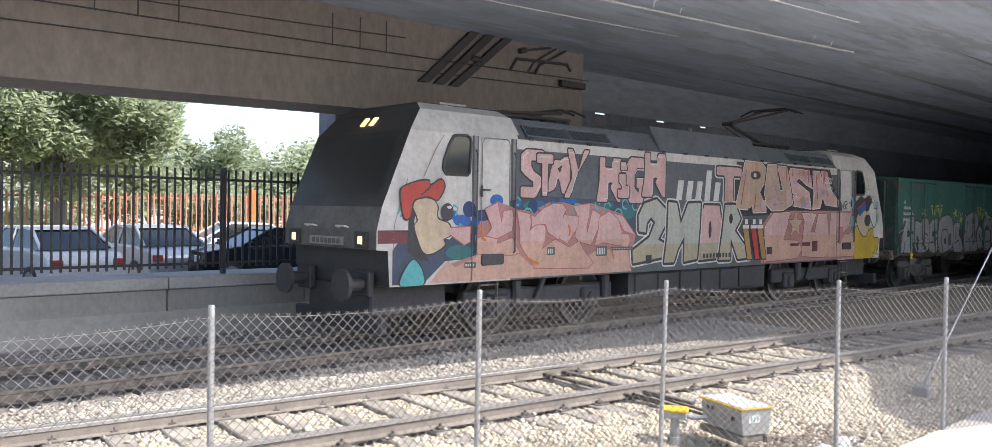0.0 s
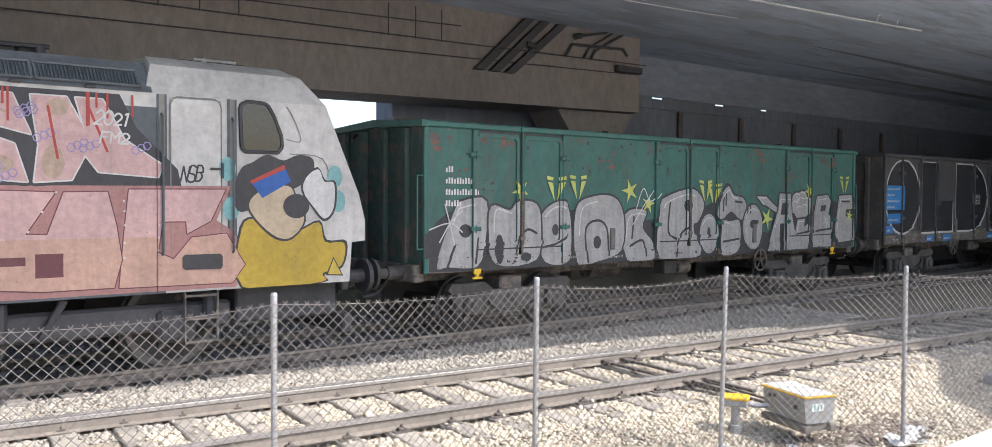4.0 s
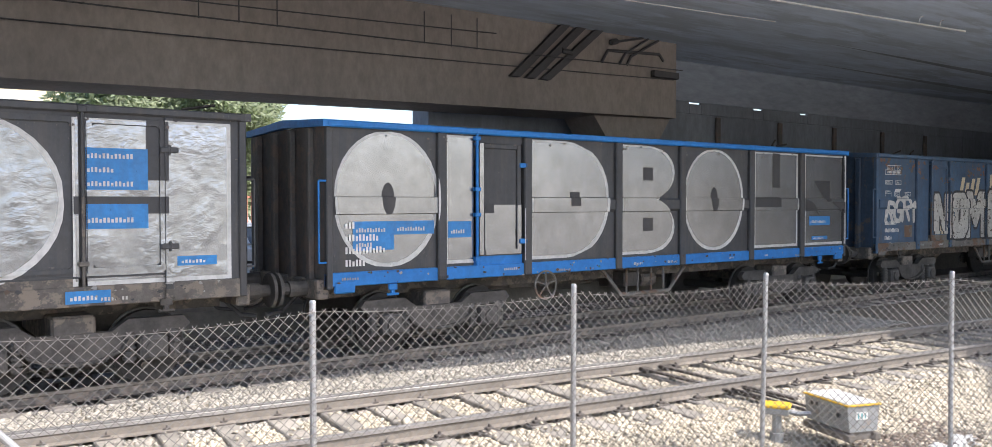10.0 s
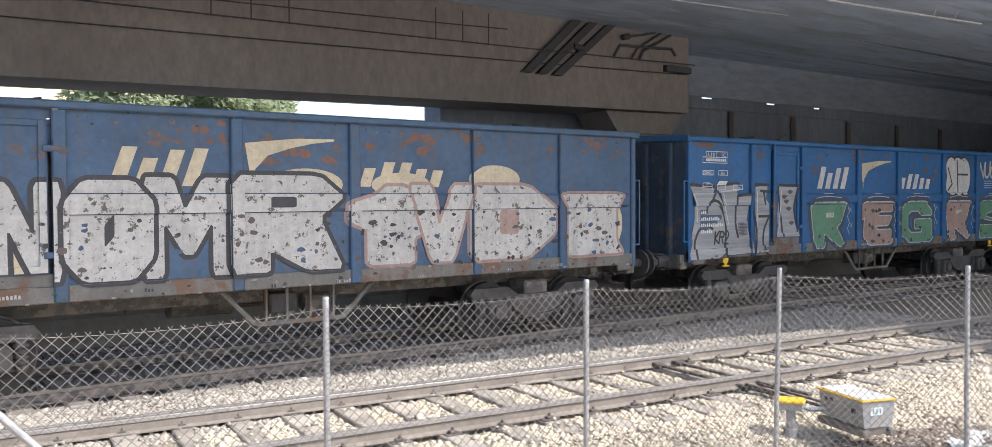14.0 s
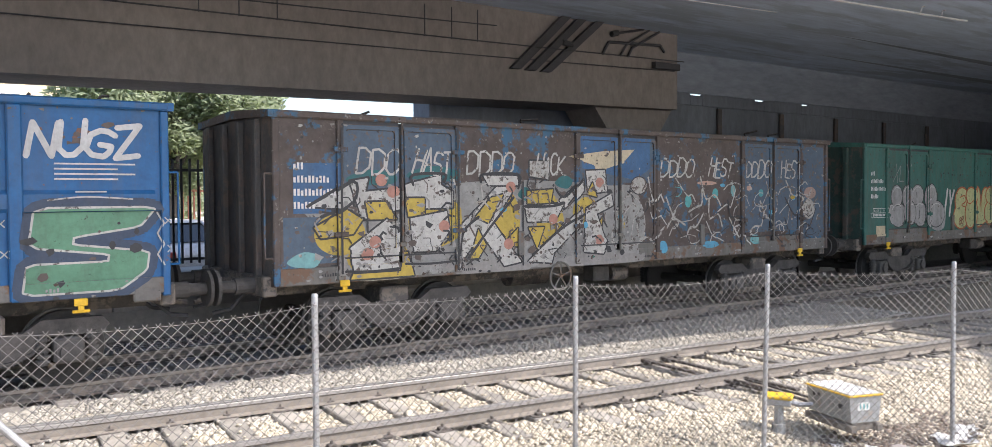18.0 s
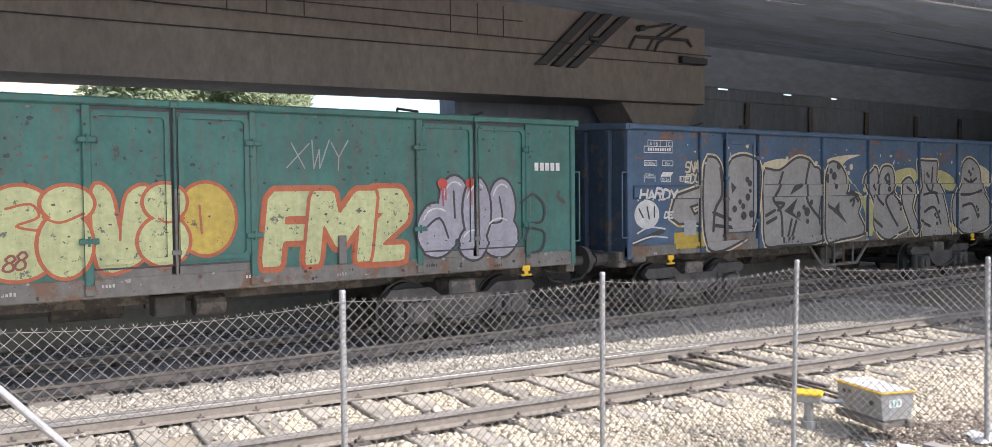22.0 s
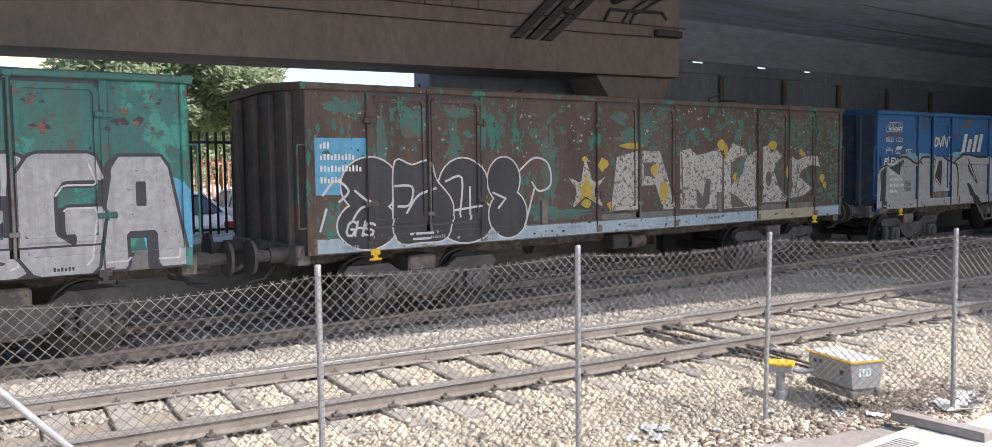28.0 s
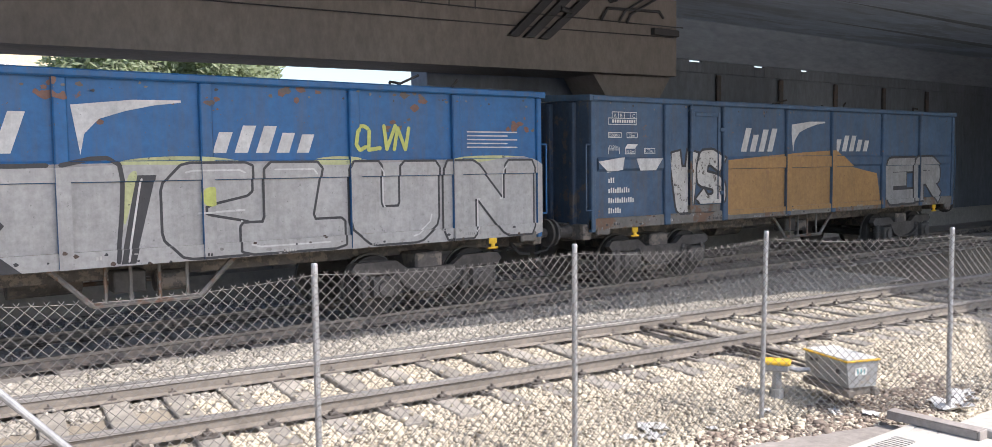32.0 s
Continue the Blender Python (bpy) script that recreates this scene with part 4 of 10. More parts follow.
def underframe(w, seed, sill, hook_mat, handwheel=None, struts=True, wheel_mat=M_SILL):
    m = Mesh()
    for y in (-0.5, 0.5):
        m.box(0.1, BODY - 0.1, y - 0.12, y + 0.12, 0.86, 1.14)
    m.box(0.05, BODY - 0.05, -1.30, 1.30, 1.12, 1.24)
    part("floor_frame", m, M_UNDER, w)
    bogie(w, 2.05)
    bogie(w, BODY - 2.05)
    buffers(w, 0.0, -1)
    buffers(w, BODY, 1)
    m = Mesh()
    m.tube((5.3, 0.35, 0.78), (6.2, 0.35, 0.78), 0.20, 14)
    part("air_tank", m, M_UNDER, w)
    m = Mesh()
    m.tube((6.9, -0.7, 0.80), (7.3, -0.7, 0.80), 0.14, 12)
    part("brake_cylinder", m, M_UNDER, w)
    m = Mesh()
    m.box(6.35, 6.75, -0.9, -0.6, 0.70, 0.98, c=0.02)
    part("brake_valve", m, M_BOGIE, w)
    if struts:
        for y in (-1.12, 1.12):
            m = Mesh()
            m.pipe([(5.55, y, 1.1), (6.05, y, 0.60), (7.35, y, 0.60), (7.85, y, 1.1)], 0.035)
            part("truss_rod", m, M_SILL, w)
            for x in (6.2, 6.5, 6.85, 7.2):
                m = Mesh()
                m.pipe([(x, y, 1.1), (x, y, 0.64)], 0.022)
                part("truss_hanger", m, M_SILL, w)
    for x in (1.05, BODY - 1.05):
        m = Mesh()
        m.box(x - 0.075, x + 0.075, -1.435, -1.40, 1.01, 1.10, c=0.01)
        m.box(x - 0.035, x + 0.035, -1.435, -1.40, 0.95, 1.02, c=0.01)
        m.box(x - 0.10, x + 0.10, -1.44, -1.40, 0.93, 0.965, c=0.01)
        part("rope_hook", m, hook_mat, w)
    if handwheel:
        m = Mesh()
        n = 20
        ring = [(handwheel + 0.23 * math.cos(2 * math.pi * k / n), -1.47, 0.92 + 0.23 * math.sin(2 * math.pi * k / n)) for k in range(n + 1)]
        m.pipe(ring, 0.018, 5)
        for k in range(5):
            a = 2 * math.pi * k / 5 + 0.3
            m.tube((handwheel, -1.47, 0.92), (handwheel + 0.22 * math.cos(a), -1.47, 0.92 + 0.22 * math.sin(a)), 0.014, 5)
        m.tube((handwheel, -1.50, 0.92), (handwheel, -1.30, 0.92), 0.035, 8)
        part("handwheel", m, wheel_mat, w, "spoked brake handwheel")
    m = Mesh()
    rr = random.Random(seed)
    for k in range(90):
        x, y, s = rr.uniform(0.3, BODY - 0.3), rr.uniform(-1.1, 1.1), rr.uniform(0.06, 0.3)
        z = TOP_Z - 0.42 + rr.uniform(-0.1, 0.30)
        q = [Vector((rr.uniform(-s, s) * 1.8, rr.uniform(-s, s), rr.uniform(-s, s) * 0.55)) for _ in range(4)]
        m.faces([Vector((x, y, z)) + v for v in q], [(0, 1, 2), (0, 2, 3), (0, 3, 1), (1, 3, 2)])
    for k in range(4):
        x, y = rr.uniform(0.5, BODY - 0.5), rr.uniform(-1.25, -0.6)
        m.pipe([(x, y, TOP_Z - 0.2), (x + rr.uniform(-0.2, 0.2), y, TOP_Z + rr.uniform(0.02, 0.1)), (x + rr.uniform(0.1, 0.4), y, TOP_Z + rr.uniform(0.02, 0.18))], 0.02, 5)
    m.box(0.2, BODY - 0.2, -1.25, 1.25, 1.3, TOP_Z - 0.55)
    part("scrap_load", m, M_SCRAP, w, "heap of scrap metal showing above the rim")


def frame_ring(m, x0, x1, z0, z1, t, c, y0, y1):
    """A raised rectangular frame with cut corners, t wide."""
    def loop(d, k):
        a, b, e, f = x0 + d, x1 - d, z0 + d, z1 - d
        return [(a + k, e), (b - k, e), (b, e + k), (b, f - k), (b - k, f), (a + k, f), (a, f - k), (a, e + k)]
    out, inn = loop(0, c), loop(t, c * 0.8)
    v = [(p, y, q) for y in (y0, y1) for ring in (out, inn) for p, q in ring]
    f = []
    for k in range(8):
        j = (k + 1) % 8
        f += [(k, j, 8 + j, 8 + k), (k, 16 + k, 16 + j, j), (8 + k, 8 + j, 24 + j, 24 + k)]
    m.faces(v, f)


def door_wagon(name, u, label, paint, sill, rim, seed, hook, handwheel=None, struts=False, leaf=None, group="open freight wagons"):
    """An open wagon with three pairs of swing doors a side."""
    w = thing(name, label, "freight wagon", group)
    leaf = leaf or paint
    for s in (-1, 1):
        name_y = lambda d: (s * (SIDE + d), s * (SIDE - 0.06))
        for x0, x1 in ((0.10, 1.0), (3.0, 5.5), (7.5, 10.0), (12.0, 12.9)):
            y0, y1 = name_y(-0.02)
            boxpart("side_panel", (x0, x1, y0, y1, 1.30, 3.36), paint, w)
            if x1 - x0 > 2:
                y0, y1 = name_y(0.03)
                boxpart("stiffener", ((x0 + x1) / 2 - 0.06, (x0 + x1) / 2 + 0.06, y0, y1, 1.30, 1.70), sill, w, 0.01)
        for x0 in (1.0, 2.0, 5.5, 6.5, 10.0, 11.0):
            m = Mesh()
            y0, y1 = name_y(-0.015)
            m.box(x0 + 0.02, x0 + 0.98, y0, y1, 1.42, 3.34)
            y0, y1 = s * (SIDE + 0.012), s * (SIDE - 0.016)
            frame_ring(m, x0 + 0.05, x0 + 0.95, 1.46, 3.30, 0.06, 0.05, y0, y1)
            d = part("door_leaf", m, leaf, w)
            hx = x0 + (0.0 if x0 in (1.0, 5.5, 10.0) else 1.0)
            for z in (1.75, 2.95):
                m = Mesh()
                m.box(hx - 0.11, hx + 0.11, s * (SIDE + 0.055), s * (SIDE + 0.02), z - 0.035, z + 0.035, c=0.01)
                m.tube((hx, s * (SIDE + 0.05), z - 0.06), (hx, s * (SIDE + 0.05), z + 0.06), 0.016, 6)
                part("hinge", m, rim, d)
            boxpart("door_sill", (x0 + 0.05, x0 + 0.95, s * (SIDE - 0.02), s * (SIDE - 0.06), 1.30, 1.394), sill, w)
        for xc in (2.0, 6.5, 11.0):
            m = Mesh()
            m.tube((xc, s * (SIDE + 0.035), 1.30), (xc, s * (SIDE + 0.035), 2.36), 0.018, 8, sill)
            m.tube((xc, s * (SIDE + 0.035), 2.36), (xc, s * (SIDE + 0.035), 3.40), 0.018, 8, rim)
            m.box(xc - 0.06, xc + 0.06, s * (SIDE + 0.06), s * (SIDE + 0.02), 1.54, 1.60, sill, c=0.01)
            m.box(xc - 0.05, xc + 0.05, s * (SIDE + 0.06), s * (SIDE + 0.02), 3.36, 3.44, rim, c=0.01)
            part("locking_bar", m, None, w)
        # dark strips stand for the shadow lines in the gaps round each leaf
        for x0 in (1.0, 2.0, 5.5, 6.5, 10.0, 11.0):
            m = Mesh()
            for a, b, c_, e in ((x0 + 0.001, x0 + 0.04, 1.40, 3.35), (x0 + 0.96, x0 + 0.999, 1.40, 3.35), (x0 + 0.04, x0 + 0.96, 1.395, 1.418), (x0 + 0.04, x0 + 0.96, 3.315, 3.36)):
                m.box(a, b, s * (SIDE - 0.010), s * (SIDE - 0.05), c_, e)
            part("door_seal", m, M_DARKSTEEL, w)
        for x in (1.0, 3.0, 5.5, 7.5, 10.0, 12.0):
            y0, y1 = name_y(0.03)
            boxpart("post", (x - 0.05, x + 0.05, y0, y1, 1.12, 3.36), paint, w, 0.012)
            boxpart("post_foot", (x - 0.06, x + 0.06, s * (SIDE + 0.034), s * (SIDE + 0.001), 1.10, 1.22), sill, w, 0.01)
        y0, y1 = name_y(0.035)
        boxpart("top_rail", (0.0, BODY, y0, y1, 3.36, 3.46), rim, w, 0.02)
        y0, y1 = name_y(0.0)
        boxpart("side_sill", (0.0, BODY, y0, y1, FLOOR_Z, 1.30), sill, w, 0.012)
        y0, y1 = name_y(0.015)
        for x0, x1 in ((0.0, 0.10), (BODY - 0.10, BODY)):
            boxpart("corner_post", (x0, x1, y0, y1, FLOOR_Z, 3.36), paint, w, 0.015)
    end_walls(w, paint, rim)
    underframe(w, seed, sill, hook, handwheel, struts)
    VEHICLES.append((w, u))
    strips = [(0.10, 0.95, 1.30, 3.36, -SIDE + 0.02), (12.05, 12.9, 1.30, 3.36, -SIDE + 0.02), (0, BODY, FLOOR_Z, 1.30, -SIDE), (0.0, 0.10, 1.3, 3.36, -SIDE - 0.015), (12.9, 13.0, 1.3, 3.36, -SIDE - 0.015)]
    for x in (1.0, 3.0, 5.5, 7.5, 10.0, 12.0):
        strips.append((x - 0.05, x + 0.05, 1.12, 3.36, -SIDE - 0.03))
    for x0 in (3.05, 7.55):
        strips.append((x0, x0 + 2.4, 1.30, 3.36, -SIDE + 0.02))
    for x0 in (1.0, 2.0, 5.5, 6.5, 10.0, 11.0):
        strips += [(x0 + 0.05, x0 + 0.11, 1.46, 3.30, -SIDE - 0.012), (x0 + 0.11, x0 + 0.89, 1.52, 3.23, -SIDE + 0.015), (x0 + 0.89, x0 + 0.95, 1.46, 3.30, -SIDE - 0.012),
                   (x0 + 0.11, x0 + 0.89, 1.46, 1.52, -SIDE - 0.012), (x0 + 0.11, x0 + 0.89, 3.24, 3.30, -SIDE - 0.012), (x0 + 0.05, x0 + 0.95, 1.30, 1.394, -SIDE + 0.02), (x0 + 0.05, x0 + 0.95, 1.42, 1.46, -SIDE + 0.015), (x0 + 0.04, x0 + 0.05, 1.42, 3.31, -SIDE + 0.015), (x0 + 0.95, x0 + 0.96, 1.42, 3.31, -SIDE + 0.015)]
    PAINTED.append((w, Paint(strips), seed))
    return w, PAINTED[-1][1]


def end_walls(w, paint, rim):
    grime = {M_BLUE: M_ENDBLUE, M_BLUE2: M_ENDBLUE, M_GREEN: M_ENDGREEN, M_GREENWORN: M_ENDGREEN}.get(paint, M_ENDGRIME)
    for x0, s in ((0.0, -1), (BODY, 1)):
        m = Mesh()
        m.box(x0 - s * 0.07, x0 - s * 0.005, -SIDE + 0.06, SIDE - 0.06, FLOOR_Z, 3.40)
        part("end_wall", m, grime, w)
        for y in (-0.95, -0.32, 0.32, 0.95):
            boxpart("end_stanchion", (x0 - s * 0.005, x0 + s * 0.085, y - 0.06, y + 0.06, 1.10, 3.36), grime, w, 0.015)
        boxpart("headstock", (x0 - s * 0.1, x0 + s * 0.09, -1.28, 1.28, 0.92, 1.20), M_UNDER, w, 0.02)
        m = Mesh()
        m.prism([(-SIDE - 0.03, 3.36), (-SIDE - 0.03, 3.46), (0, 3.54), (SIDE + 0.03, 3.46), (SIDE + 0.03, 3.36), (0, 3.42)], 0, x0 - s * 0.08, x0 + s * 0.06)
        part("end_rail", m, rim, w)
        m = Mesh()
        ya = -SIDE + 0.02
        m.pipe([(x0 + s * 0.0, ya, 1.45), (x0 + s * 0.11, ya, 1.45), (x0 + s * 0.11, ya, 2.6), (x0, ya, 2.6)], 0.015, 6)
        part("grab_rail", m, rim, w)


def ribbed_wagon(name, u, label, paint, sill, rim, seed, hook, handwheel=None, band=True, struts=True, group="open freight wagons"):
    """An open wagon with heavy side posts, a folded waist band and one small door."""
    w = thing(name, label, "freight wagon", group)
    posts = (1.93, 3.62, 5.72, 7.42, 9.53, 11.29)
    for s in (-1, 1):
        edges = (0.10, *posts, 12.90)
        for k in range(7):
            x0, x1 = edges[k], edges[k + 1]
            if k == 1:
                boxpart("side_panel", (x0, 2.55, s * (SIDE - 0.04), s * (SIDE - 0.09), 1.30, 3.36), paint, w)
                m = Mesh()
                m.box(2.62, 3.50, s * (SIDE - 0.03), s * (SIDE - 0.09), 1.44, 3.25)
                for a in ((2.64, 2.72, 1.46, 3.23), (3.40, 3.48, 1.46, 3.23), (2.72, 3.40, 3.15, 3.23), (2.72, 3.40, 1.46, 1.54)):
                    m.box(a[0], a[1], s * (SIDE + 0.0), s * (SIDE - 0.031), a[2], a[3], c=0.008)
                d = part("side_door", m, paint, w)
                for z in (1.66, 2.90):
                    m = Mesh()
                    m.box(3.44, 3.60, s * (SIDE + 0.03), s * (SIDE + 0.0), z - 0.04, z + 0.04, c=0.01)
                    part("hinge", m, rim, d)
                m = Mesh()
                m.tube((2.58, s * (SIDE + 0.02), 1.30), (2.58, s * (SIDE + 0.02), 2.3), 0.024, 8, sill)
                m.tube((2.58, s * (SIDE + 0.02), 2.3), (2.58, s * (SIDE + 0.02), 3.42), 0.024, 8, rim)
                for z in (1.4, 2.1, 2.5, 3.3):
                    m.box(2.53, 2.64, s * (SIDE + 0.05), s * (SIDE - 0.03), z - 0.03, z + 0.03, sill if z < 2.3 else rim, c=0.008)
                part("locking_bar", m, None, w)
                boxpart("side_panel", (2.55, x1, s * (SIDE - 0.05), s * (SIDE - 0.09), 3.25, 3.36), paint, w)
                boxpart("side_panel", (2.55, x1, s * (SIDE - 0.05), s * (SIDE - 0.09), 1.30, 1.44), sill, w)
                continue
            boxpart("side_panel", (x0, x1, s * (SIDE - 0.04), s * (SIDE - 0.09), 1.30, 3.36), paint, w)
            if band:
                m = Mesh()
                m.prism([(s * (SIDE - 0.041), 2.12), (s * (SIDE + 0.0), 2.17), (s * (SIDE + 0.0), 2.33), (s * (SIDE - 0.041), 2.38)], 0, x0 + 0.07, x1 - 0.07)
                part("waist_band", m, paint, w)
        for x in posts:
            boxpart("post", (x - 0.08, x + 0.08, s * (SIDE + 0.03), s * (SIDE - 0.09), 1.10, 3.36), paint, w, 0.018)
        boxpart("top_rail", (0.0, BODY, s * (SIDE + 0.04), s * (SIDE - 0.09), 3.36, 3.46), rim, w, 0.02)
        boxpart("side_sill", (0.0, BODY, s * SIDE, s * (SIDE - 0.09), FLOOR_Z + 0.04, 1.30), sill, w, 0.012)
        for x0, x1 in ((0.0, 0.10), (BODY - 0.10, BODY)):
            boxpart("corner_post", (x0, x1, s * (SIDE + 0.005), s * (SIDE - 0.09), FLOOR_Z, 3.36), paint, w, 0.015)
        for x in (0.12, BODY - 0.45):
            boxpart("jacking_pad", (x, x + 0.33, s * (SIDE + 0.006), s * (SIDE - 0.05), FLOOR_Z - 0.06, FLOOR_Z + 0.12), sill, w, 0.02)
    end_walls(w, paint, rim)
    underframe(w, seed, sill, hook, handwheel, struts)
    VEHICLES.append((w, u))
    strips = [(0, BODY, FLOOR_Z + 0.04, 1.30, -SIDE), (0, 0.10, 1.30, 3.36, -SIDE - 0.005), (12.9, 13.0, 1.30, 3.36, -SIDE - 0.005)]
    edges = (0.02, *posts, 12.98)
    for k in range(7):
        x0, x1 = edges[k] + 0.08, edges[k + 1] - 0.08
        if k == 1:
            strips += [(x0, 2.55, 1.30, 3.36, -SIDE + 0.04), (2.64, 2.72, 1.46, 3.23, -SIDE), (3.40, 3.48, 1.46, 3.23, -SIDE), (2.72, 3.40, 1.54, 3.15, -SIDE + 0.03), (2.72, 3.40, 3.15, 3.23, -SIDE), (2.72, 3.40, 1.46, 1.54, -SIDE)]
        elif band:
            strips += [(x0, x1, 1.30, 2.12, -SIDE + 0.04), (x0, x1, 2.13, 2.37, -SIDE), (x0, x1, 2.38, 3.36, -SIDE + 0.04)]
        else:
            strips += [(x0, x1, 1.30, 3.36, -SIDE + 0.04)]
    strips += [(x - 0.08, x + 0.08, 1.10, 3.36, -SIDE - 0.03) for x in posts]
    PAINTED.append((w, Paint(strips), seed))
    return w, PAINTED[-1][1]


# ---- the locomotive ----
def locomotive(u):
    w = thing("electric_locomotive", "white and grey electric locomotive covered in pink graffiti", "locomotive")
    L = 18.55
    prof = [(1.03, 1.40), (1.60, 1.40), (1.62, 1.40), (1.92, 1.40), (2.30, 1.398), (3.55, 1.39), (3.93, 1.22), (4.07, 0.90)]
    lean = [0.36, 0.32, 0.10, 0.10, 0.20, 0.74, 1.06, 1.24]

    def cab(flip):
        def fx(x):
            return L - x if flip else x
        front = [(fx(a), y, z) for a, (z, y) in zip(lean, prof)]
        back = [(fx(3.0 if z < 3.5 else 3.24 - 0.30 * (z - 3.55)), y, z) for z, y in prof]
        n = len(prof)
        m = Mesh()
        for s in (-1, 1):
            for k in range(n - 1):
                m.poly([(a, s * b, c) for a, b, c in (front[k], back[k], back[k + 1], front[k + 1])], M_LOCOWHITE)
        m.poly([(front[-1][0], -front[-1][1], front[-1][2]), (back[-1][0], -back[-1][1], back[-1][2]), back[-1], front[-1]], M_LOCOROOF)
        m.poly([(a, s * b, c) for s, r in ((-1, back), (1, back[::-1])) for a, b, c in r], M_LOCOWHITE)
        part("cab_shell", m, None, w, "dirty white cab with sooty streaks")
        m = Mesh()
        for k in range(n - 1):
            a, b = front[k], front[k + 1]
            m.poly([(a[0], -a[1], a[2]), a, b, (b[0], -b[1], b[2])], M_DARKSTEEL if k < 1 else M_LOCOFRONT if k < 4 else M_FRONT)
        m.poly([(fx(0.30), -1.40, 1.03), (fx(0.30), 1.40, 1.03), (fx(3.0), 1.40, 1.03), (fx(3.0), -1.40, 1.03)], M_UNDER)
        front_part = part("cab_front", m, None, w, "grimy grey front")
        m = Mesh()
        d = -0.012 if not flip else 0.012

        def fz(z):
            return 0.20 + 0.54 * (z - 2.30) / 1.25
        m.poly([(fx(fz(2.50)) + d, y, 2.50) for y in (-1.18, 1.18)] + [(fx(fz(3.45)) + d, y, 3.45) for y in (1.12, -1.12)], M_SMOKED)
        part("windscreen", m, M_SMOKED, w, "smoked dark windscreen")
        for y in (-1.02, 1.02):
            m = Mesh()
            x = fx(0.085)
            m.box(x - 0.035, x + 0.035, y - 0.17, y + 0.17, 1.64, 1.90, M_DARKSTEEL, c=0.015)
            m.box(x - 0.042, x + 0.042, y - 0.075, y + 0.075, 1.69, 1.84, M_LAMPGLOW if not flip else M_GREYBOX, c=0.02)
            part("headlight", m, None, w, "amber headlight in a dark housing")
        if not flip:
            for y in (-0.13, 0.13):
                m = Mesh()
                m.prism([(0.84, 3.70), (0.96, 3.84), (0.99, 3.81), (0.87, 3.67)], 1, y - 0.06, y + 0.06, M_LAMPGLOW)
                part("top_headlight", m, None, w, "small lit amber lamp")
        for y in (-0.62, 0.62):
            m = Mesh()
            m.pipe([(fx(0.10), y, 1.96), (fx(0.03), y, 1.98), (fx(0.03), y + (0.28 if y < 0 else -0.28), 1.98), (fx(0.10), y + (0.28 if y < 0 else -0.28), 1.96)], 0.016, 6)
            part("handrail", m, M_WHITE, w)
            m = Mesh()
            m.pipe([(fx(0.42), y * 2.2, 2.2), (fx(0.30), y * 2.2, 2.25), (fx(0.42), y * 2.2, 2.75)], 0.018, 6)
            part("handrail", m, M_WHITE, w)
        m = Mesh()
        m.box(fx(0.05), fx(0.10), -0.5, 0.5, 1.66, 1.80, c=0.005)
        part("number_board", m, M_GREYBOX, w)
        for k in range(7):
            boxpart("number_bar", (fx(0.035), fx(0.06), -0.44 + 0.125 * k, -0.36 + 0.125 * k, 1.69, 1.77), M_LOCOFRONT, w)
        for y in (-0.88, 0.88):
            m = Mesh()
            s = -1 if not flip else 1
            x = fx(0.30)
            m.tube((x, y, 1.05), (x + s * 0.45, y, 1.05), 0.11, 14)
            m.tube((x + s * 0.45, y, 1.05), (x + s * 0.52, y, 1.05), 0.26, 16)
            m.box(x, x + s * 0.12, y - 0.2, y + 0.2, 0.86, 1.26, c=0.02)
            part("buffer", m, M_DARKSTEEL, w)
        m = Mesh()
        m.box(fx(0.25), fx(0.40), -1.30, 1.30, 0.25, 0.55, c=0.03)
        m.box(fx(0.32), fx(1.9), -0.95, 0.95, 0.50, 1.03, c=0.03)
        part("snow_plough", m, M_DARKSTEEL, w)
        for s in (-1, 1):
            y = s * 1.405
            m = Mesh()
            m.prism([(fx(a), b) for a, b in ((1.48, 2.86), (1.42, 2.94), (1.43, 3.09), (1.54, 3.36), (1.63, 3.50), (1.70, 3.52), (1.92, 3.53), (2.0, 3.49), (2.02, 3.42), (2.0, 2.91), (1.95, 2.86))], 1, y - s * 0.03, y + s * 0.006, M_GLASS)
            win = part("cab_window", m, M_GLASS, w, "dark rounded cab side window")
            ring = [(fx(a), y + s * 0.006, b) for a, b in ((1.48, 2.86), (1.42, 2.94), (1.43, 3.09), (1.54, 3.36), (1.63, 3.50), (1.70, 3.52), (1.92, 3.53), (2.0, 3.49), (2.02, 3.42), (2.0, 2.91), (1.95, 2.86), (1.48, 2.86))]
            m = Mesh()
            m.pipe(ring, 0.026, 6)
            part("window_frame", m, M_DARKSTEEL, win)
            m = Mesh()
            for a, b in ((2.07, 2.19), (2.985, 3.105)):
                m.box(fx(a), fx(b), y - s * 0.02, y + s * 0.010, 1.46, 3.54, M_PILLAR, c=0.005)
            for a in (2.072, 2.166, 2.987, 3.081):
                m.box(fx(a), fx(a + 0.022), y + s * 0.008, y + s * 0.017, 1.46, 3.54, M_LOCOGREY)
            part("door_frame", m, None, w, "grey upright beside the cab door")
            m = Mesh()
            m.box(fx(2.26), fx(2.94), y - s * 0.02, y + s * 0.012, 1.50, 3.51, c=0.012)
            door = part("cab_door", m, M_LOCOWHITE, w)
            m = Mesh()
            m.pipe([(fx(a), y + s * 0.011, b) for a, b in ((2.28, 1.52), (2.28, 3.42), (2.31, 3.49), (2.37, 3.52), (2.85, 3.52), (2.91, 3.49), (2.94, 3.42), (2.94, 1.52))], 0.010, 5)
            part("door_seal", m, M_PILLAR, door, "grey rubber door seal")
            m = Mesh()
            m.box(fx(2.25), fx(2.29), y + s * 0.012, y + s * 0.04, 2.50, 2.70, c=0.01)
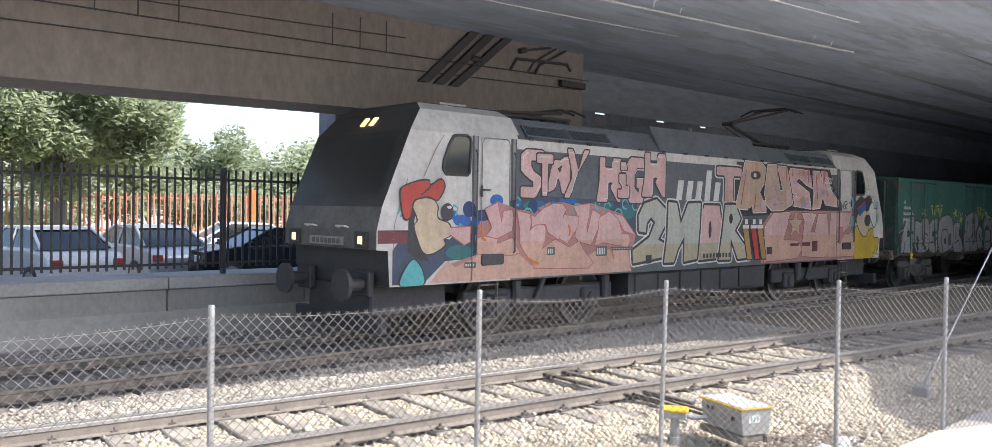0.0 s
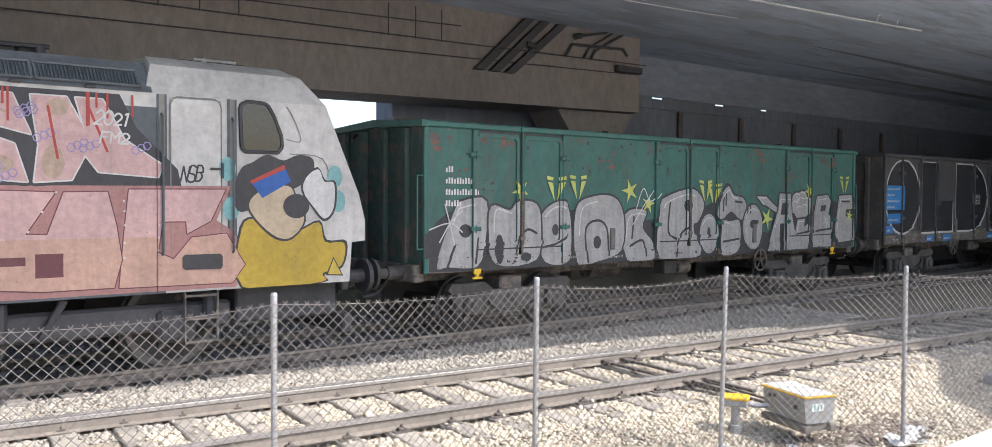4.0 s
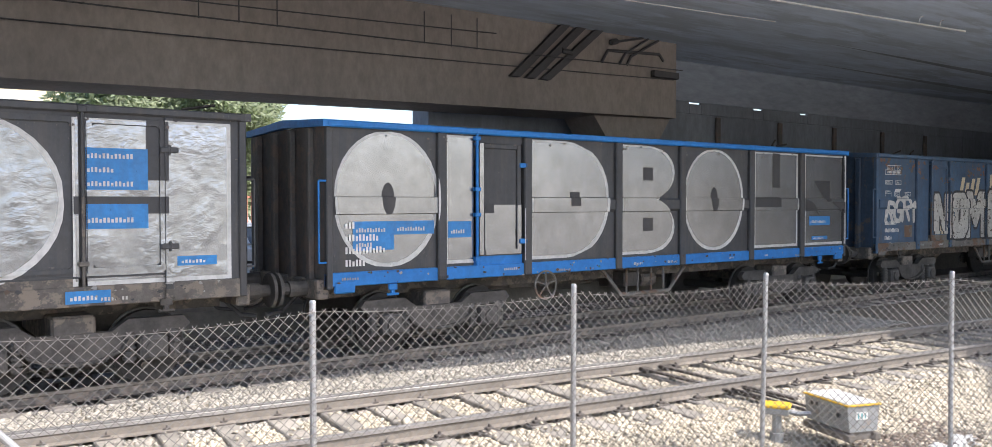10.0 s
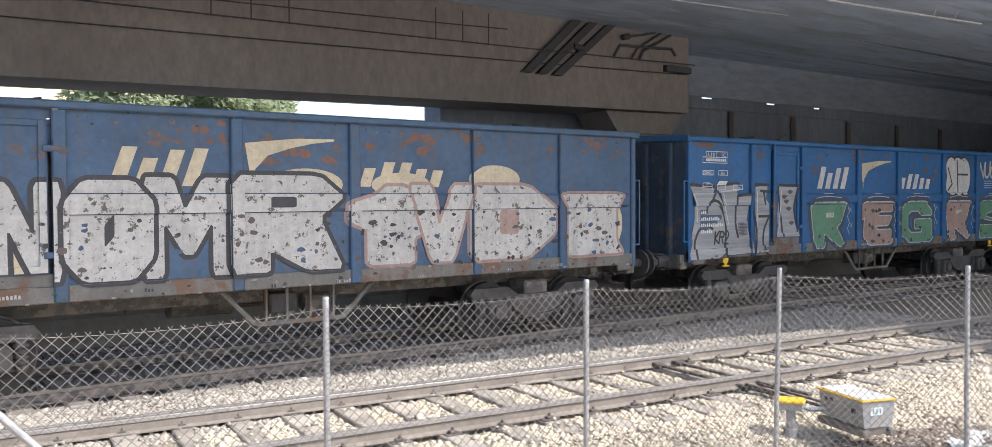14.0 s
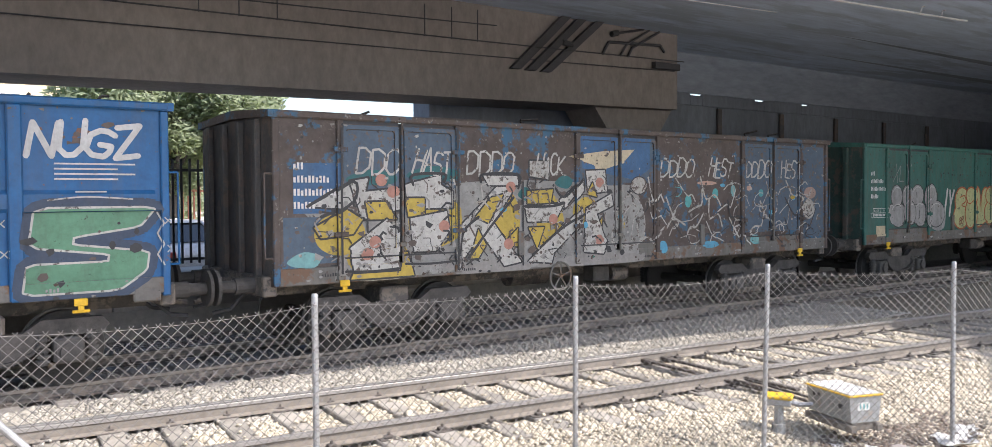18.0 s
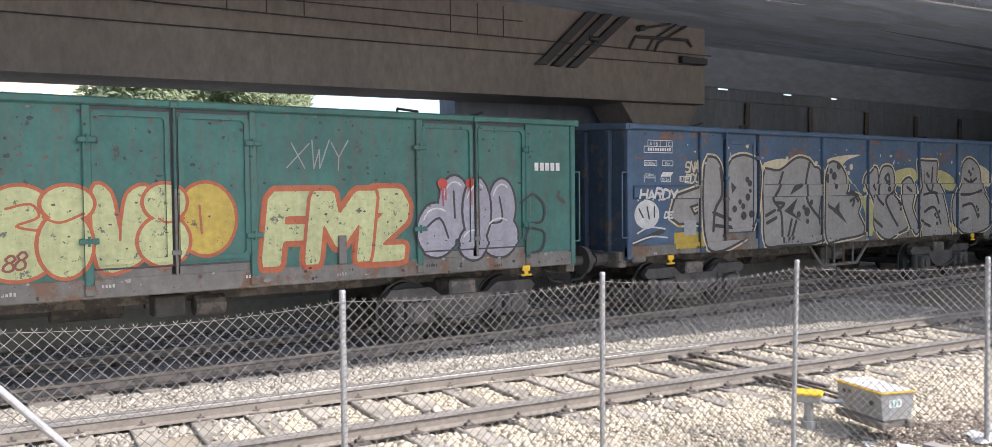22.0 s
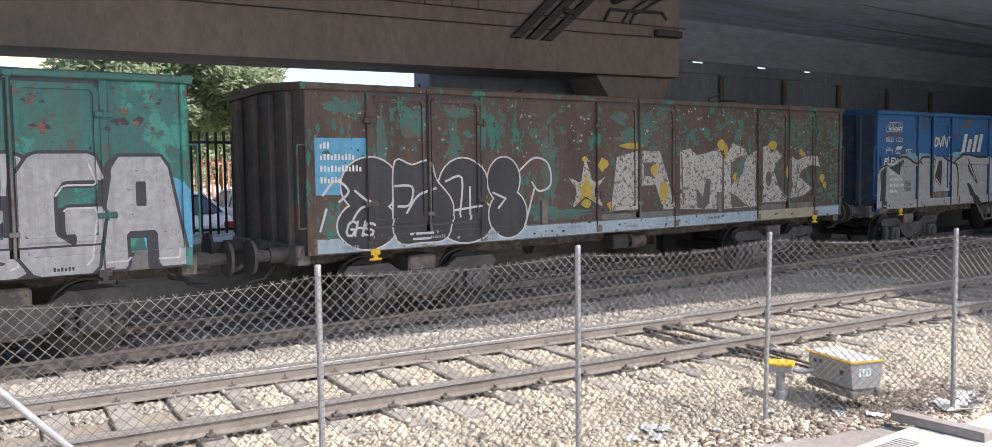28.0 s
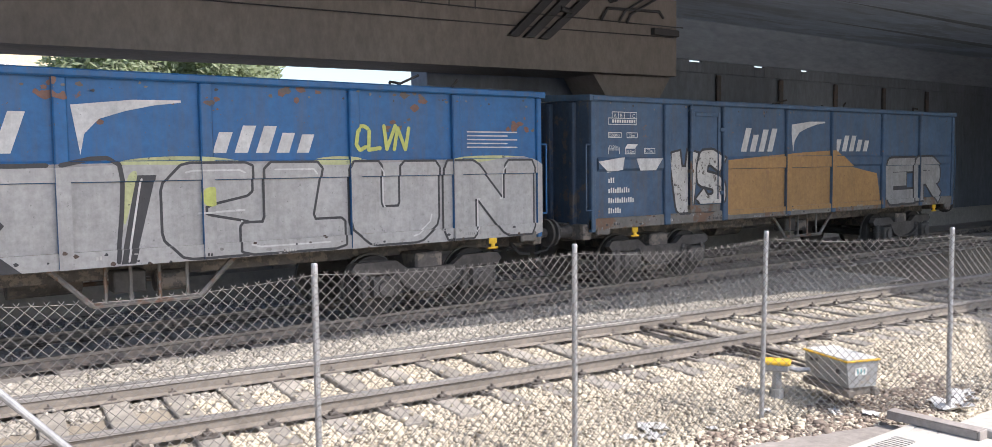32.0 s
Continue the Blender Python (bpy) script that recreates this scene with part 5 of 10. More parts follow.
            m.tube((fx(2.27), y + s * 0.045, 2.62), (fx(2.44), y + s * 0.045, 2.62), 0.014, 6)
            part("door_handle", m, M_DARKSTEEL, door)
            for a in (2.13, 3.05):
                m = Mesh()
                m.pipe([(fx(a), y, 1.5), (fx(a), y + s * 0.06, 1.55), (fx(a), y + s * 0.06, 3.25), (fx(a), y, 3.3)], 0.016, 6)
                part("grab_rail", m, M_LOCOGREY, w)
            # a raised dark block gives the step hole its shade
            m = Mesh()
            m.prism([(fx(a), b) for a, b in ((2.28, 1.34), (2.28, 1.48), (2.31, 1.51), (2.77, 1.51), (2.80, 1.48), (2.80, 1.35), (2.77, 1.32), (2.31, 1.31))], 1, y - s * 0.02, y + s * 0.045)
            part("step_recess", m, M_DARKSTEEL, w, "dark block standing for the shaded step hole below the cab door")
            m = Mesh()
            for z in (0.35, 0.65, 0.95):
                m.box(fx(2.3), fx(2.75), s * 1.20, s * 1.38, z, z + 0.03, c=0.005)
            for a in (2.3, 2.73):
                m.box(fx(a), fx(a + 0.02), s * 1.30, s * 1.36, 0.35, 1.03)
            part("step", m, M_UNDER, w)
        return front_part

    cab(False)
    cab(True)
    m = Mesh()
    for s in (-1, 1):
        m.poly([(3.0, s * 1.40, 1.03), (L - 3.0, s * 1.40, 1.03), (L - 3.0, s * 1.40, 3.37), (3.0, s * 1.40, 3.37)], M_LOCOGREY)
        m.poly([(3.0, s * 1.40, 3.37), (L - 3.0, s * 1.40, 3.37), (L - 3.0, s * 1.395, 3.55), (3.0, s * 1.395, 3.55)], M_LOCOWHITE)
    m.poly([(3.0, -1.40, 1.03), (3.0, 1.40, 1.03), (L - 3.0, 1.40, 1.03), (L - 3.0, -1.40, 1.03)], M_UNDER)
    part("body_side", m, None, w, "slate grey body side with a white stripe")
    for x0, x1, top in ((3.16, 7.34, 3.95), (7.36, 11.4, 4.12), (11.42, L - 3.16, 3.95)):
        m = Mesh()
        m.prism([(-1.42, 3.55), (-1.09, top), (1.09, top), (1.42, 3.55)], 0, x0, x1)
        part("roof_panel", m, M_LOCOROOF, w)
    for k in range(15):
        boxpart("roof_clip", (3.4 + 0.8 * k, 3.52 + 0.8 * k, -1.445, -1.40, 3.545, 3.585), M_DARKSTEEL, w, 0.008)
    for x0 in (3.40, 4.60, 12.90, 14.10):
        m = Mesh()
        a, b = Vector((0, -1.405, 3.62)), Vector((0, -1.23, 3.83))
        m.poly([(x0, -1.378, 3.62), (x0 + 1.12, -1.378, 3.62), (x0 + 1.12, -1.20, 3.83), (x0, -1.20, 3.83)], M_LOCOGREY)
        for k in range(29):
            m.tube(a + Vector((x0 + 0.04 * k, 0.018, 0)), b + Vector((x0 + 0.04 * k, 0.018, 0)), 0.012, 4)
        grille = part("roof_grille", m, M_LOCOGREY, w, "dark slatted roof grille")
        m = Mesh()
        m.pipe([(x0 - 0.02, a.y, a.z), (x0 + 1.14, a.y, a.z), (x0 + 1.14, b.y, b.z), (x0 - 0.02, b.y, b.z), (x0 - 0.02, a.y, a.z)], 0.018, 5)
        part("grille_frame", m, M_LOCOROOF, grille)
    for xs, rise, lb in ((4.4, 0.0, "folded dark pantograph"), (13.32, 0.62, "raised pantograph with pale worn arms")):
        m = Mesh()
        for y in (-0.5, 0.5):
            m.pipe([(xs - 1.0, y, 4.08), (xs + 1.1, y, 4.12)], 0.03)
            for d in (-1.0, 1.0):
                m.tube((xs + d, y, 3.9), (xs + d, y, 4.12), 0.06, 8)
        for d in (-0.3, 0.2, 0.6, 0.9):
            m.box(xs + d - 0.14, xs + d + 0.14, -0.42, 0.42, 3.94, 4.10 + 0.06 * (d > 0.1), c=0.03)
        pan = part("pantograph", m, M_DARKSTEEL, w, lb)
        knee = (xs - 1.15, 0, 4.16 + 0.72 * rise)
        m = Mesh()
        m.pipe([(xs + 0.75, 0, 4.14), knee], 0.05, 8)
        part("lower_arm", m, M_DARKSTEEL, pan)
        m = Mesh()
        m.pipe([(xs + 0.35, 0.12, 4.10), (knee[0] + 0.05, 0.12, knee[2] - 0.08)], 0.016, 6)
        part("control_rod", m, M_CLIP, pan)
        tip = (xs + 1.0, 0, knee[2] + 0.10 + 0.62 * rise)
        m = Mesh()
        for y in (-0.35, 0.35):
            m.pipe([(knee[0], y * 0.3, knee[2]), (tip[0], y, tip[2])], 0.03, 6)
        m.tube((knee[0], -0.16, knee[2]), (knee[0], 0.16, knee[2]), 0.055, 8)
        part("upper_arm", m, M_CLIP, pan, "worn pale metal arm")
        m = Mesh()
        for d in (-0.16, 0.16):
            m.pipe([(tip[0] + d, -0.85, tip[2] - 0.08), (tip[0] + d, -0.50, tip[2] + 0.06), (tip[0] + d, 0.50, tip[2] + 0.06), (tip[0] + d, 0.85, tip[2] - 0.08)], 0.025)
        for y in (-0.4, 0.4):
            m.pipe([(tip[0] - 0.18, y, tip[2] + 0.02), (tip[0] + 0.18, y, tip[2] + 0.02)], 0.02)
        part("contact_strip", m, M_DARKSTEEL, pan)
    for x in (2.2, 16.5):
        boxpart("roof_box", (x - 0.5, x + 0.5, -0.55, 0.25, 4.0, 4.14), M_DARKSTEEL, w, 0.04)
        m = Mesh()
        m.tube((x - 0.2, -0.75, 3.98), (x - 0.2, -0.75, 4.14), 0.035, 8)
        m.pipe([(x - 0.35, -0.75, 4.12), (x + 0.25, -0.75, 4.12)], 0.02)
        part("horn", m, M_LOCOWHITE, w)
    m = Mesh()
    m.tube((9.6, -0.6, 4.1), (9.6, -0.6, 4.26), 0.04, 8)
    part("aerial", m, M_LOCOWHITE, w)
    for c in (4.15, 14.5):
        for s in (-1, 1):
            m = Mesh()
            m.box(c - 2.0, c + 2.0, s * 1.02, s * 1.16, 0.50, 0.86, c=0.04)
            for d in (-1.25, 1.25):
                m.box(c + d - 0.25, c + d + 0.25, s * 1.0, s * 1.26, 0.36, 0.78, c=0.05)
                m.tube((c + d, s * 1.25, 0.56), (c + d, s * 1.30, 0.56), 0.14, 12)
                m.tube((c + d + 0.45, s * 1.2, 0.55), (c + d + 0.45, s * 1.2, 1.0), 0.10, 10)
            m.tube((c - 0.35, s * 1.22, 0.55), (c - 0.1, s * 1.22, 1.0), 0.05, 8)
            part("bogie_frame", m, M_DARKSTEEL, w)
        for d in (-1.25, 1.25):
            wheelset(w, c + d, 0.60)
    m = Mesh()
    m.box(6.6, 12.0, -1.25, 1.25, 0.45, 1.03, c=0.04)
    part("equipment_box", m, M_DARKSTEEL, w)
    for k in range(6):
        boxpart("equipment_door", (6.75 + 0.8 * k, 7.45 + 0.8 * k, -1.29, -1.253, 0.52, 0.98), M_DARKSTEEL, w, 0.02)

    # graffiti and markings
    p = Paint([(3.11, L - 3.11, 1.03, 3.55, -1.40), (0.02, 2.07, 1.03, 3.5, -1.40), (2.07, 2.25, 1.03, 3.5, -1.418), (2.25, 2.95, 1.03, 3.5, -1.413), (2.95, 3.11, 1.03, 3.5, -1.418), (L - 3.11, L - 2.95, 1.03, 3.5, -1.418), (L - 2.95, L - 2.25, 1.03, 3.5, -1.413), (L - 2.25, L - 2.07, 1.03, 3.5, -1.418), (L - 2.07, L - 0.02, 1.03, 3.5, -1.40)])
    wash(p, w, "0.41,1.62 0.74,1.96 1.57,1.77 2.03,2.07 2.6,2.3 3.1,2.3 3.1,1.5 1.49,1.41 1.03,1.05 0.41,1.06", P_NAVYDUSK, 0, label="dusky navy sprayed background", soft=False)
    wash(p, w, "2.08,2.04 2.26,2.19 2.63,2.50 2.84,2.43 3.17,2.47 3.65,2.56 4.46,2.53 5.24,2.51 6.58,2.46 6.64,1.80 5.24,2.05 3.58,1.9 2.17,1.76", P_NAVYDUSK, 0, label="dusky navy sprayed background", soft=False)
    for x, z, a, b, mat in ((2.63, 2.44, 0.16, 0.11, P_BLUE), (3.17, 2.42, 0.07, 0.09, P_BLUE), (3.6, 2.36, 0.3, 0.1, P_DUSKTEAL), (4.5, 2.47, 0.25, 0.06, P_BLUE), (5.5, 2.4, 0.35, 0.1, P_DUSKTEAL), (6.3, 2.28, 0.25, 0.15, P_DUSKTEAL), (1.85, 2.09, 0.2, 0.10, P_BLUE), (2.2, 2.1, 0.12, 0.14, P_BLUE), (1.8, 1.55, 0.3, 0.13, P_DUSKTEAL), (1.65, 2.18, 0.1, 0.08, P_BLUE)):
        blot(p, w, "paint_haze", [([oval(x, z, a, b, 18)], mat, 1)])
    blot(p, w, "body_stripe", [([rect(0.12, 0.74, 1.72, 1.93)], M_MAROON, 0)], "faded maroon stripe")
    wash(p, w, "2.13,1.82 2.33,2.26 2.64,2.43 3.15,2.29 3.51,2.26 3.97,2.43 4.37,2.44 4.63,2.39 5.15,2.44 5.70,2.32 6.13,2.23 6.57,1.80 6.40,1.10 5.12,1.06 3.59,1.06 1.2,1.06 1.55,1.35 2.17,1.5", P_ROSEDUSK, 1, label="dusty rose sprayed background", soft=False)
    wash(p, w, "1.15,1.06 1.55,1.42 1.7,1.3 2.15,1.45 2.2,1.52 3.2,1.5 3.55,1.25 3.8,1.55 4.1,1.35 4.6,1.2 5.3,1.5 6.3,1.55 6.45,1.06", P_SALMON, 2, label="salmon sprayed background", soft=False)
    for k, text in enumerate((
        "2.17,1.79 2.40,1.82 2.66,1.77 2.64,1.68 3.01,1.78 3.22,1.51 3.00,1.48 2.20,1.52 2.15,1.60",
        "2.35,2.29 2.64,2.40 2.74,2.04 2.79,2.26 2.99,2.28 3.03,2.14 2.99,1.91 2.64,1.78 2.38,1.83 2.52,1.96",
        "3.14,2.26 3.47,2.21 3.49,2.02 3.45,1.89 3.58,1.99 3.82,2.04 3.88,1.93 3.88,1.76 3.76,1.53 3.61,1.28 3.36,1.50 3.23,1.67 3.21,1.97",
        "3.58,2.16 3.81,2.31 4.07,2.41 4.33,2.40 4.42,2.30 4.34,2.18 4.38,2.09 4.34,1.90 4.22,1.74 3.94,1.88 3.88,2.03 3.62,2.02 3.51,1.97 3.50,2.19",
        "3.78,1.56 4.14,1.74 4.55,1.58 4.81,1.70 4.94,1.53 5.24,1.27 5.08,1.18 4.23,1.20 3.59,1.23 3.67,1.36",
        "4.37,2.20 4.79,2.17 4.76,1.97 4.47,1.67 4.25,1.76 4.34,1.97",
        "4.65,2.37 5.11,2.42 5.10,2.20 5.02,1.97 5.06,1.87 5.20,2.31 5.42,2.22 5.47,2.09 5.29,1.82 5.16,1.62 4.81,1.70 4.70,1.79 4.80,2.14",
        "5.40,2.15 5.70,2.28 5.97,2.13 6.09,1.89 6.12,1.73 6.00,1.60 5.53,1.67 5.27,1.60 5.38,1.93",
        "5.80,2.24 6.13,2.19 6.54,1.81 6.19,1.89 5.99,2.13",
        "6.12,1.83 6.31,1.81 6.39,1.69 6.27,1.54 6.02,1.62",
        "1.51,1.96 2.03,1.98 2.02,1.73 1.90,1.68 1.60,1.85",
    )):
        form(p, w, [corners(text)], P_SALMON if k == 4 else P_PINK, P_CRIMSON, 0.018, 2 + 3 * (k % 2), low=P_SALMON, cut=1.72, label="soft pink graffiti letter with a red edge")
    for text in ("2.2,2.0 2.3,1.92 2.28,1.8 2.36,1.75", "3.4,1.42 3.55,1.35 3.7,1.3", "4.5,2.0 4.55,1.9 4.52,1.82", "5.8,1.5 5.85,1.35", "1.9,1.35 2.1,1.3"):
        blot(p, w, "paint_flame", [(stroke(corners(text), 0.05, n=6), P_ORANGE, 11)], "orange sprayed lick")
    for x0, x1, z0, z1 in ((3.92, 4.13, 1.45, 1.60), (5.32, 5.64, 1.40, 1.59), (5.75, 6.47, 1.50, 1.57), (1.9, 2.15, 1.28, 1.38)):
        blot(p, w, "data_plate", [([rect(x0, x1, z0, z1)], M_LOCOGREY, 11), ([rect(x0 + 0.02 + 0.05 * k, x0 + 0.05 + 0.05 * k, z0 + 0.03, z1 - 0.03) for k in range(int((x1 - x0) / 0.05) - 1)], P_WHITE, 12)], "dark plate with pale marks")
    letters(p, w, [("s", 3.22, 3.80, 2.51, 3.38), ("T", 3.62, 4.05, 2.55, 3.32), ("a", 3.89, 4.53, 2.60, 3.30), ("y", 4.36, 5.08, 2.53, 3.45)], P_PINK, P_BLACK, 0.03, shine=P_WHITE, label="pink graffiti letter with a black edge")
    letters(p, w, [("h", 5.31, 6.05, 2.47, 3.34), ("i", 5.95, 6.32, 2.56, 3.28), ("G", 6.20, 6.86, 2.46, 3.39), ("h", 6.73, 7.54, 2.60, 3.51)], P_PINK, P_BLACK, 0.03, shine=P_WHITE, label="pink graffiti letter with a black edge")
    MOR = dict(edge=P_BLACK, rim=0.055, halo=P_WHITE, low=P_OLIVE, cut=1.6)
    for k, (text, mat, hole, lb) in enumerate((
        ("6.65,2.2 6.83,2.45 7.25,2.55 7.58,2.35 7.6,2.03 7.33,1.7 7.65,1.58 7.6,1.33 6.5,1.22 6.47,1.48 7.03,1.75 7.22,2.07 7.07,2.17 6.93,2.05 6.9,1.85 6.67,1.88", P_PALE, (), "pale grey-green"),
        ("7.67,2.5 7.98,2.48 8.13,2.03 8.4,2.48 8.88,2.5 8.85,1.9 8.77,1.25 8.28,1.2 8.28,1.75 8.05,1.5 7.9,1.2 7.55,1.2 7.65,1.75", P_PALE, (), "pale grey-green"),
        ("9.03,2.45 9.64,2.45 9.8,1.85 9.64,1.25 8.85,1.22 8.82,1.95", P_PINK, (oval(9.27, 1.9, 0.06, 0.2, 14),), "pink"),
        ("9.87,2.47 10.3,2.48 10.55,2.15 10.3,1.87 10.9,1.4 11.0,1.22 10.45,1.2 10.13,1.7 10.13,1.2 9.64,1.2 9.78,1.85", P_PALE, (oval(10.12, 2.15, 0.08, 0.12, 12),), "pale grey-green"),
    )):
        form(p, w, [corners(text)], mat, up=3 * (k % 2), holes=hole, label=f"{lb} graffiti letter with black and white edges", **MOR)
    m = Mesh()
    p.lay(m, [[(10.0, 2.2), (10.35, 3.5), (15.0, 3.5), (15.2, 3.1), (15.7, 2.6), (15.75, 2.35), (14.0, 2.15), (12.0, 2.25)]], P_BLACK, 1)
    m.obj("graffiti_ground", None, w, "black sprayed background", fix=False)
    form(p, w, [corners("10.7,3.53 11.45,3.52 11.76,3.32 11.73,3.1 11.5,2.95 11.38,2.8 11.7,2.42 11.7,2.32 11.1,2.3 11.03,2.7 10.97,2.77 10.85,2.37 10.3,2.4 10.55,3.1")], P_TAN, P_WHITE, 0.018, 2, lines=("10.55,2.5 10.75,3.3", "11.15,2.4 11.2,2.75"), width=0.03, line_mat=P_RED, halo=P_BLACK, label="tan graffiti letter with white and black edges")
    form(p, w, [corners("11.73,3.48 12.13,3.5 12.35,2.85 12.5,2.88 12.2,3.47 12.65,3.47 13.0,2.55 12.5,2.37 11.95,2.36 11.7,2.5 11.6,2.77")], P_TAN, P_WHITE, 0.018, 5, lines=("11.85,3.3 12.1,2.9 12.3,2.6", "12.0,2.5 12.5,2.55"), width=0.03, line_mat=P_LILAC, halo=P_BLACK, label="tan graffiti letter with white and black edges")
    form(p, w, [corners("12.6,3.15 12.87,3.44 13.83,3.42 14.02,2.97 13.7,3.05 13.3,3.22 13.1,3.12 13.85,2.85 13.98,2.42 13.0,2.5 12.83,2.8 13.35,2.67 12.73,2.95")], P_PINK, P_WHITE, 0.018, 2, lines=("12.9,3.3 13.4,3.32 13.8,3.2", "13.2,2.6 13.7,2.6"), width=0.03, line_mat=P_TAN, halo=P_BLACK, label="pink graffiti letter with white and black edges")
    form(p, w, [corners("14.02,3.42 14.4,3.42 14.6,3.05 14.5,3.42 14.8,3.42 15.05,2.95 15.5,2.65 15.45,2.5 14.75,2.55 14.6,2.75 14.45,2.45 14.05,2.42 14.1,2.85")], P_PINK, P_WHITE, 0.018, 5, lines=("14.2,3.3 14.3,2.7", "14.65,3.3 14.85,2.8"), width=0.03, line_mat=P_RED, halo=P_BLACK, label="pink graffiti letter with white and black edges")
    blot(p, w, "graffiti_shadow", [([curve("10.95,3.24 11.1,3.3 11.33,3.29 11.4,3.2 11.3,3.12 11.03,3.11", True)], P_BLACK, 9), ([rect(11.08, 11.2, 3.16, 3.25)], P_WHITE, 10)], "black hollow of a letter")
    for x, z, a, b, mat in ((10.9, 2.6, 0.18, 0.2, P_SALMON), (11.2, 3.42, 0.3, 0.07, P_SALMON), (11.55, 2.5, 0.12, 0.12, P_PINK), (12.4, 3.3, 0.12, 0.15, P_PINK), (12.1, 2.55, 0.25, 0.12, P_SALMON), (12.75, 2.7, 0.12, 0.2, P_PINK), (13.5, 3.33, 0.25, 0.07, P_TAN), (13.6, 2.62, 0.25, 0.12, P_TAN), (14.25, 2.65, 0.12, 0.2, P_TAN), (14.3, 3.3, 0.12, 0.1, P_TAN)):
        blot(p, w, "paint_shade", [([oval(x, z, a, b, 16)], mat, 10)])
    letters(p, w, [("T", 9.50, 10.55, 2.45, 3.35)], P_PINK, P_BLACK, 0.04, back=P_WHITE, halo=0.035, low=P_SALMON, label="pink graffiti letter with black and white edges")
    wash(p, w, "11.5,1.06 11.55,2.0 12.0,2.36 16.4,2.40 16.2,1.95 16.42,1.8 16.7,1.35 16.45,1.06", P_ROSEDUSK, 2, label="dusty rose sprayed background", soft=False)
    for k, text in enumerate(("11.64,1.97 12.06,2.31 12.90,2.34 12.75,1.97 12.57,1.62 13.28,1.60 13.53,1.38 13.28,1.15 12.60,1.12 11.64,1.10", "13.46,2.32 14.27,2.30 13.95,1.81 14.18,1.80 14.36,2.30 14.85,2.31 14.95,1.90 15.01,1.48 14.92,1.14 14.13,1.14 13.50,1.2 13.55,1.72 13.63,2.10", "15.10,2.34 16.32,2.35 16.12,1.94 15.81,1.78 15.80,1.94 15.50,1.94 15.44,1.55 15.64,1.46 15.87,1.73 16.33,1.77 16.59,1.35 16.41,1.12 14.98,1.13 15.04,1.79")):
        form(p, w, [corners(text)], P_PINK, P_MAROON, 0.014, 2 + 3 * (k % 2), low=P_SALMON, cut=1.75, label="broad pink graffiti letter with a red edge")
    for text in ("11.58,1.3 11.62,1.7 11.8,2.15 12.05,2.34", "12.5,1.62 12.72,1.95 12.92,2.3", "14.0,1.84 14.3,2.3", "15.06,1.5 15.07,1.9 15.06,2.2", "15.46,1.58 15.48,1.9"):
        a = curve(text)
        for k in range(0, len(a), 2):
            blot(p, w, "paint_dot", [([oval(a[k][0] - 0.02, a[k][1], 0.014, 0.014, 6)], P_WHITE, 10)])
    rr = random.Random(3)
    for k in range(16):
        x, z = rr.uniform(10.6, 15.2), rr.uniform(2.4, 3.3)
        for d in range(3):
            blot(p, w, "paint_bubble", [(stroke([(x + 0.07 * d + 0.05 * math.cos(a), z + 0.03 * d + 0.05 * math.sin(a)) for a in (0, 1, 2, 3, 4, 5, 6.28)], 0.012, n=4), P_LILAC, 11)])
    for k in range(14):
        x = rr.uniform(10.5, 15.3)
        blot(p, w, "paint_drip", [([rect(x, x + 0.025, 3.44 - rr.uniform(0.1, 0.35), 3.5)], P_RED, 11)])
    star = [(13.15 + (0.40 if k % 2 == 0 else 0.17) * math.sin(math.pi * k / 5), 2.02 + (0.36 if k % 2 == 0 else 0.15) * math.cos(math.pi * k / 5)) for k in range(10)]
    blot(p, w, "painted_star", [([[(13.15 + 1.12 * (a - 13.15), 2.02 + 1.12 * (b - 2.02)) for a, b in star]], P_RED, 12), ([star], P_TAN, 13)], "tan star with a red edge")
    for x, c in ((10.85, P_OCHRE), (11.2, P_RED), (11.5, P_OCHRE)):
        m = Mesh()
        p.lay(m, [[(x, 1.15), (x + 0.26, 1.15), (x + 0.05, 2.0), (x - 0.25, 2.0)]], P_BLACK, 9)
        p.lay(m, [[(x + 0.03, 1.18), (x + 0.23, 1.18), (x + 0.03, 1.92), (x - 0.20, 1.92)]], c, 10)
        p.lay(m, [rect(x - 0.22, x + 0.06, 1.92, 2.0), rect(x - 0.12, x, 2.02, 2.14)], P_WHITE, 11)
        m.obj("painted_spray_can", None, w, "painted spray can", fix=False)
    # painted heads, as plain rounded shapes
    blot(p, w, "painted_shape", [([curve("0.72,2.12 0.79,2.39 0.90,2.35 0.83,2.07 0.90,1.75 1.04,1.57 1.13,1.42 0.73,1.56 0.71,1.93", True)], P_BLACK, 3)], "plain black painted shape")
    blot(p, w, "painted_shape", [([curve("0.77,2.36 0.95,2.47 1.20,2.45 1.33,2.32 1.33,2.14 1.58,2.04 1.61,1.84 1.46,1.77 1.47,1.66 1.24,1.53 1.03,1.54 0.90,1.75 0.81,2.00 0.87,2.10", True)], P_BLACK, 5), ([curve("0.79,2.35 0.95,2.44 1.19,2.43 1.30,2.32 1.31,2.12 1.55,2.03 1.59,1.85 1.44,1.78 1.46,1.68 1.24,1.56 1.04,1.56 0.92,1.75 0.83,2.00 0.90,2.10", True)], P_SKIN, 6)], "plain tan painted shape with a black edge")
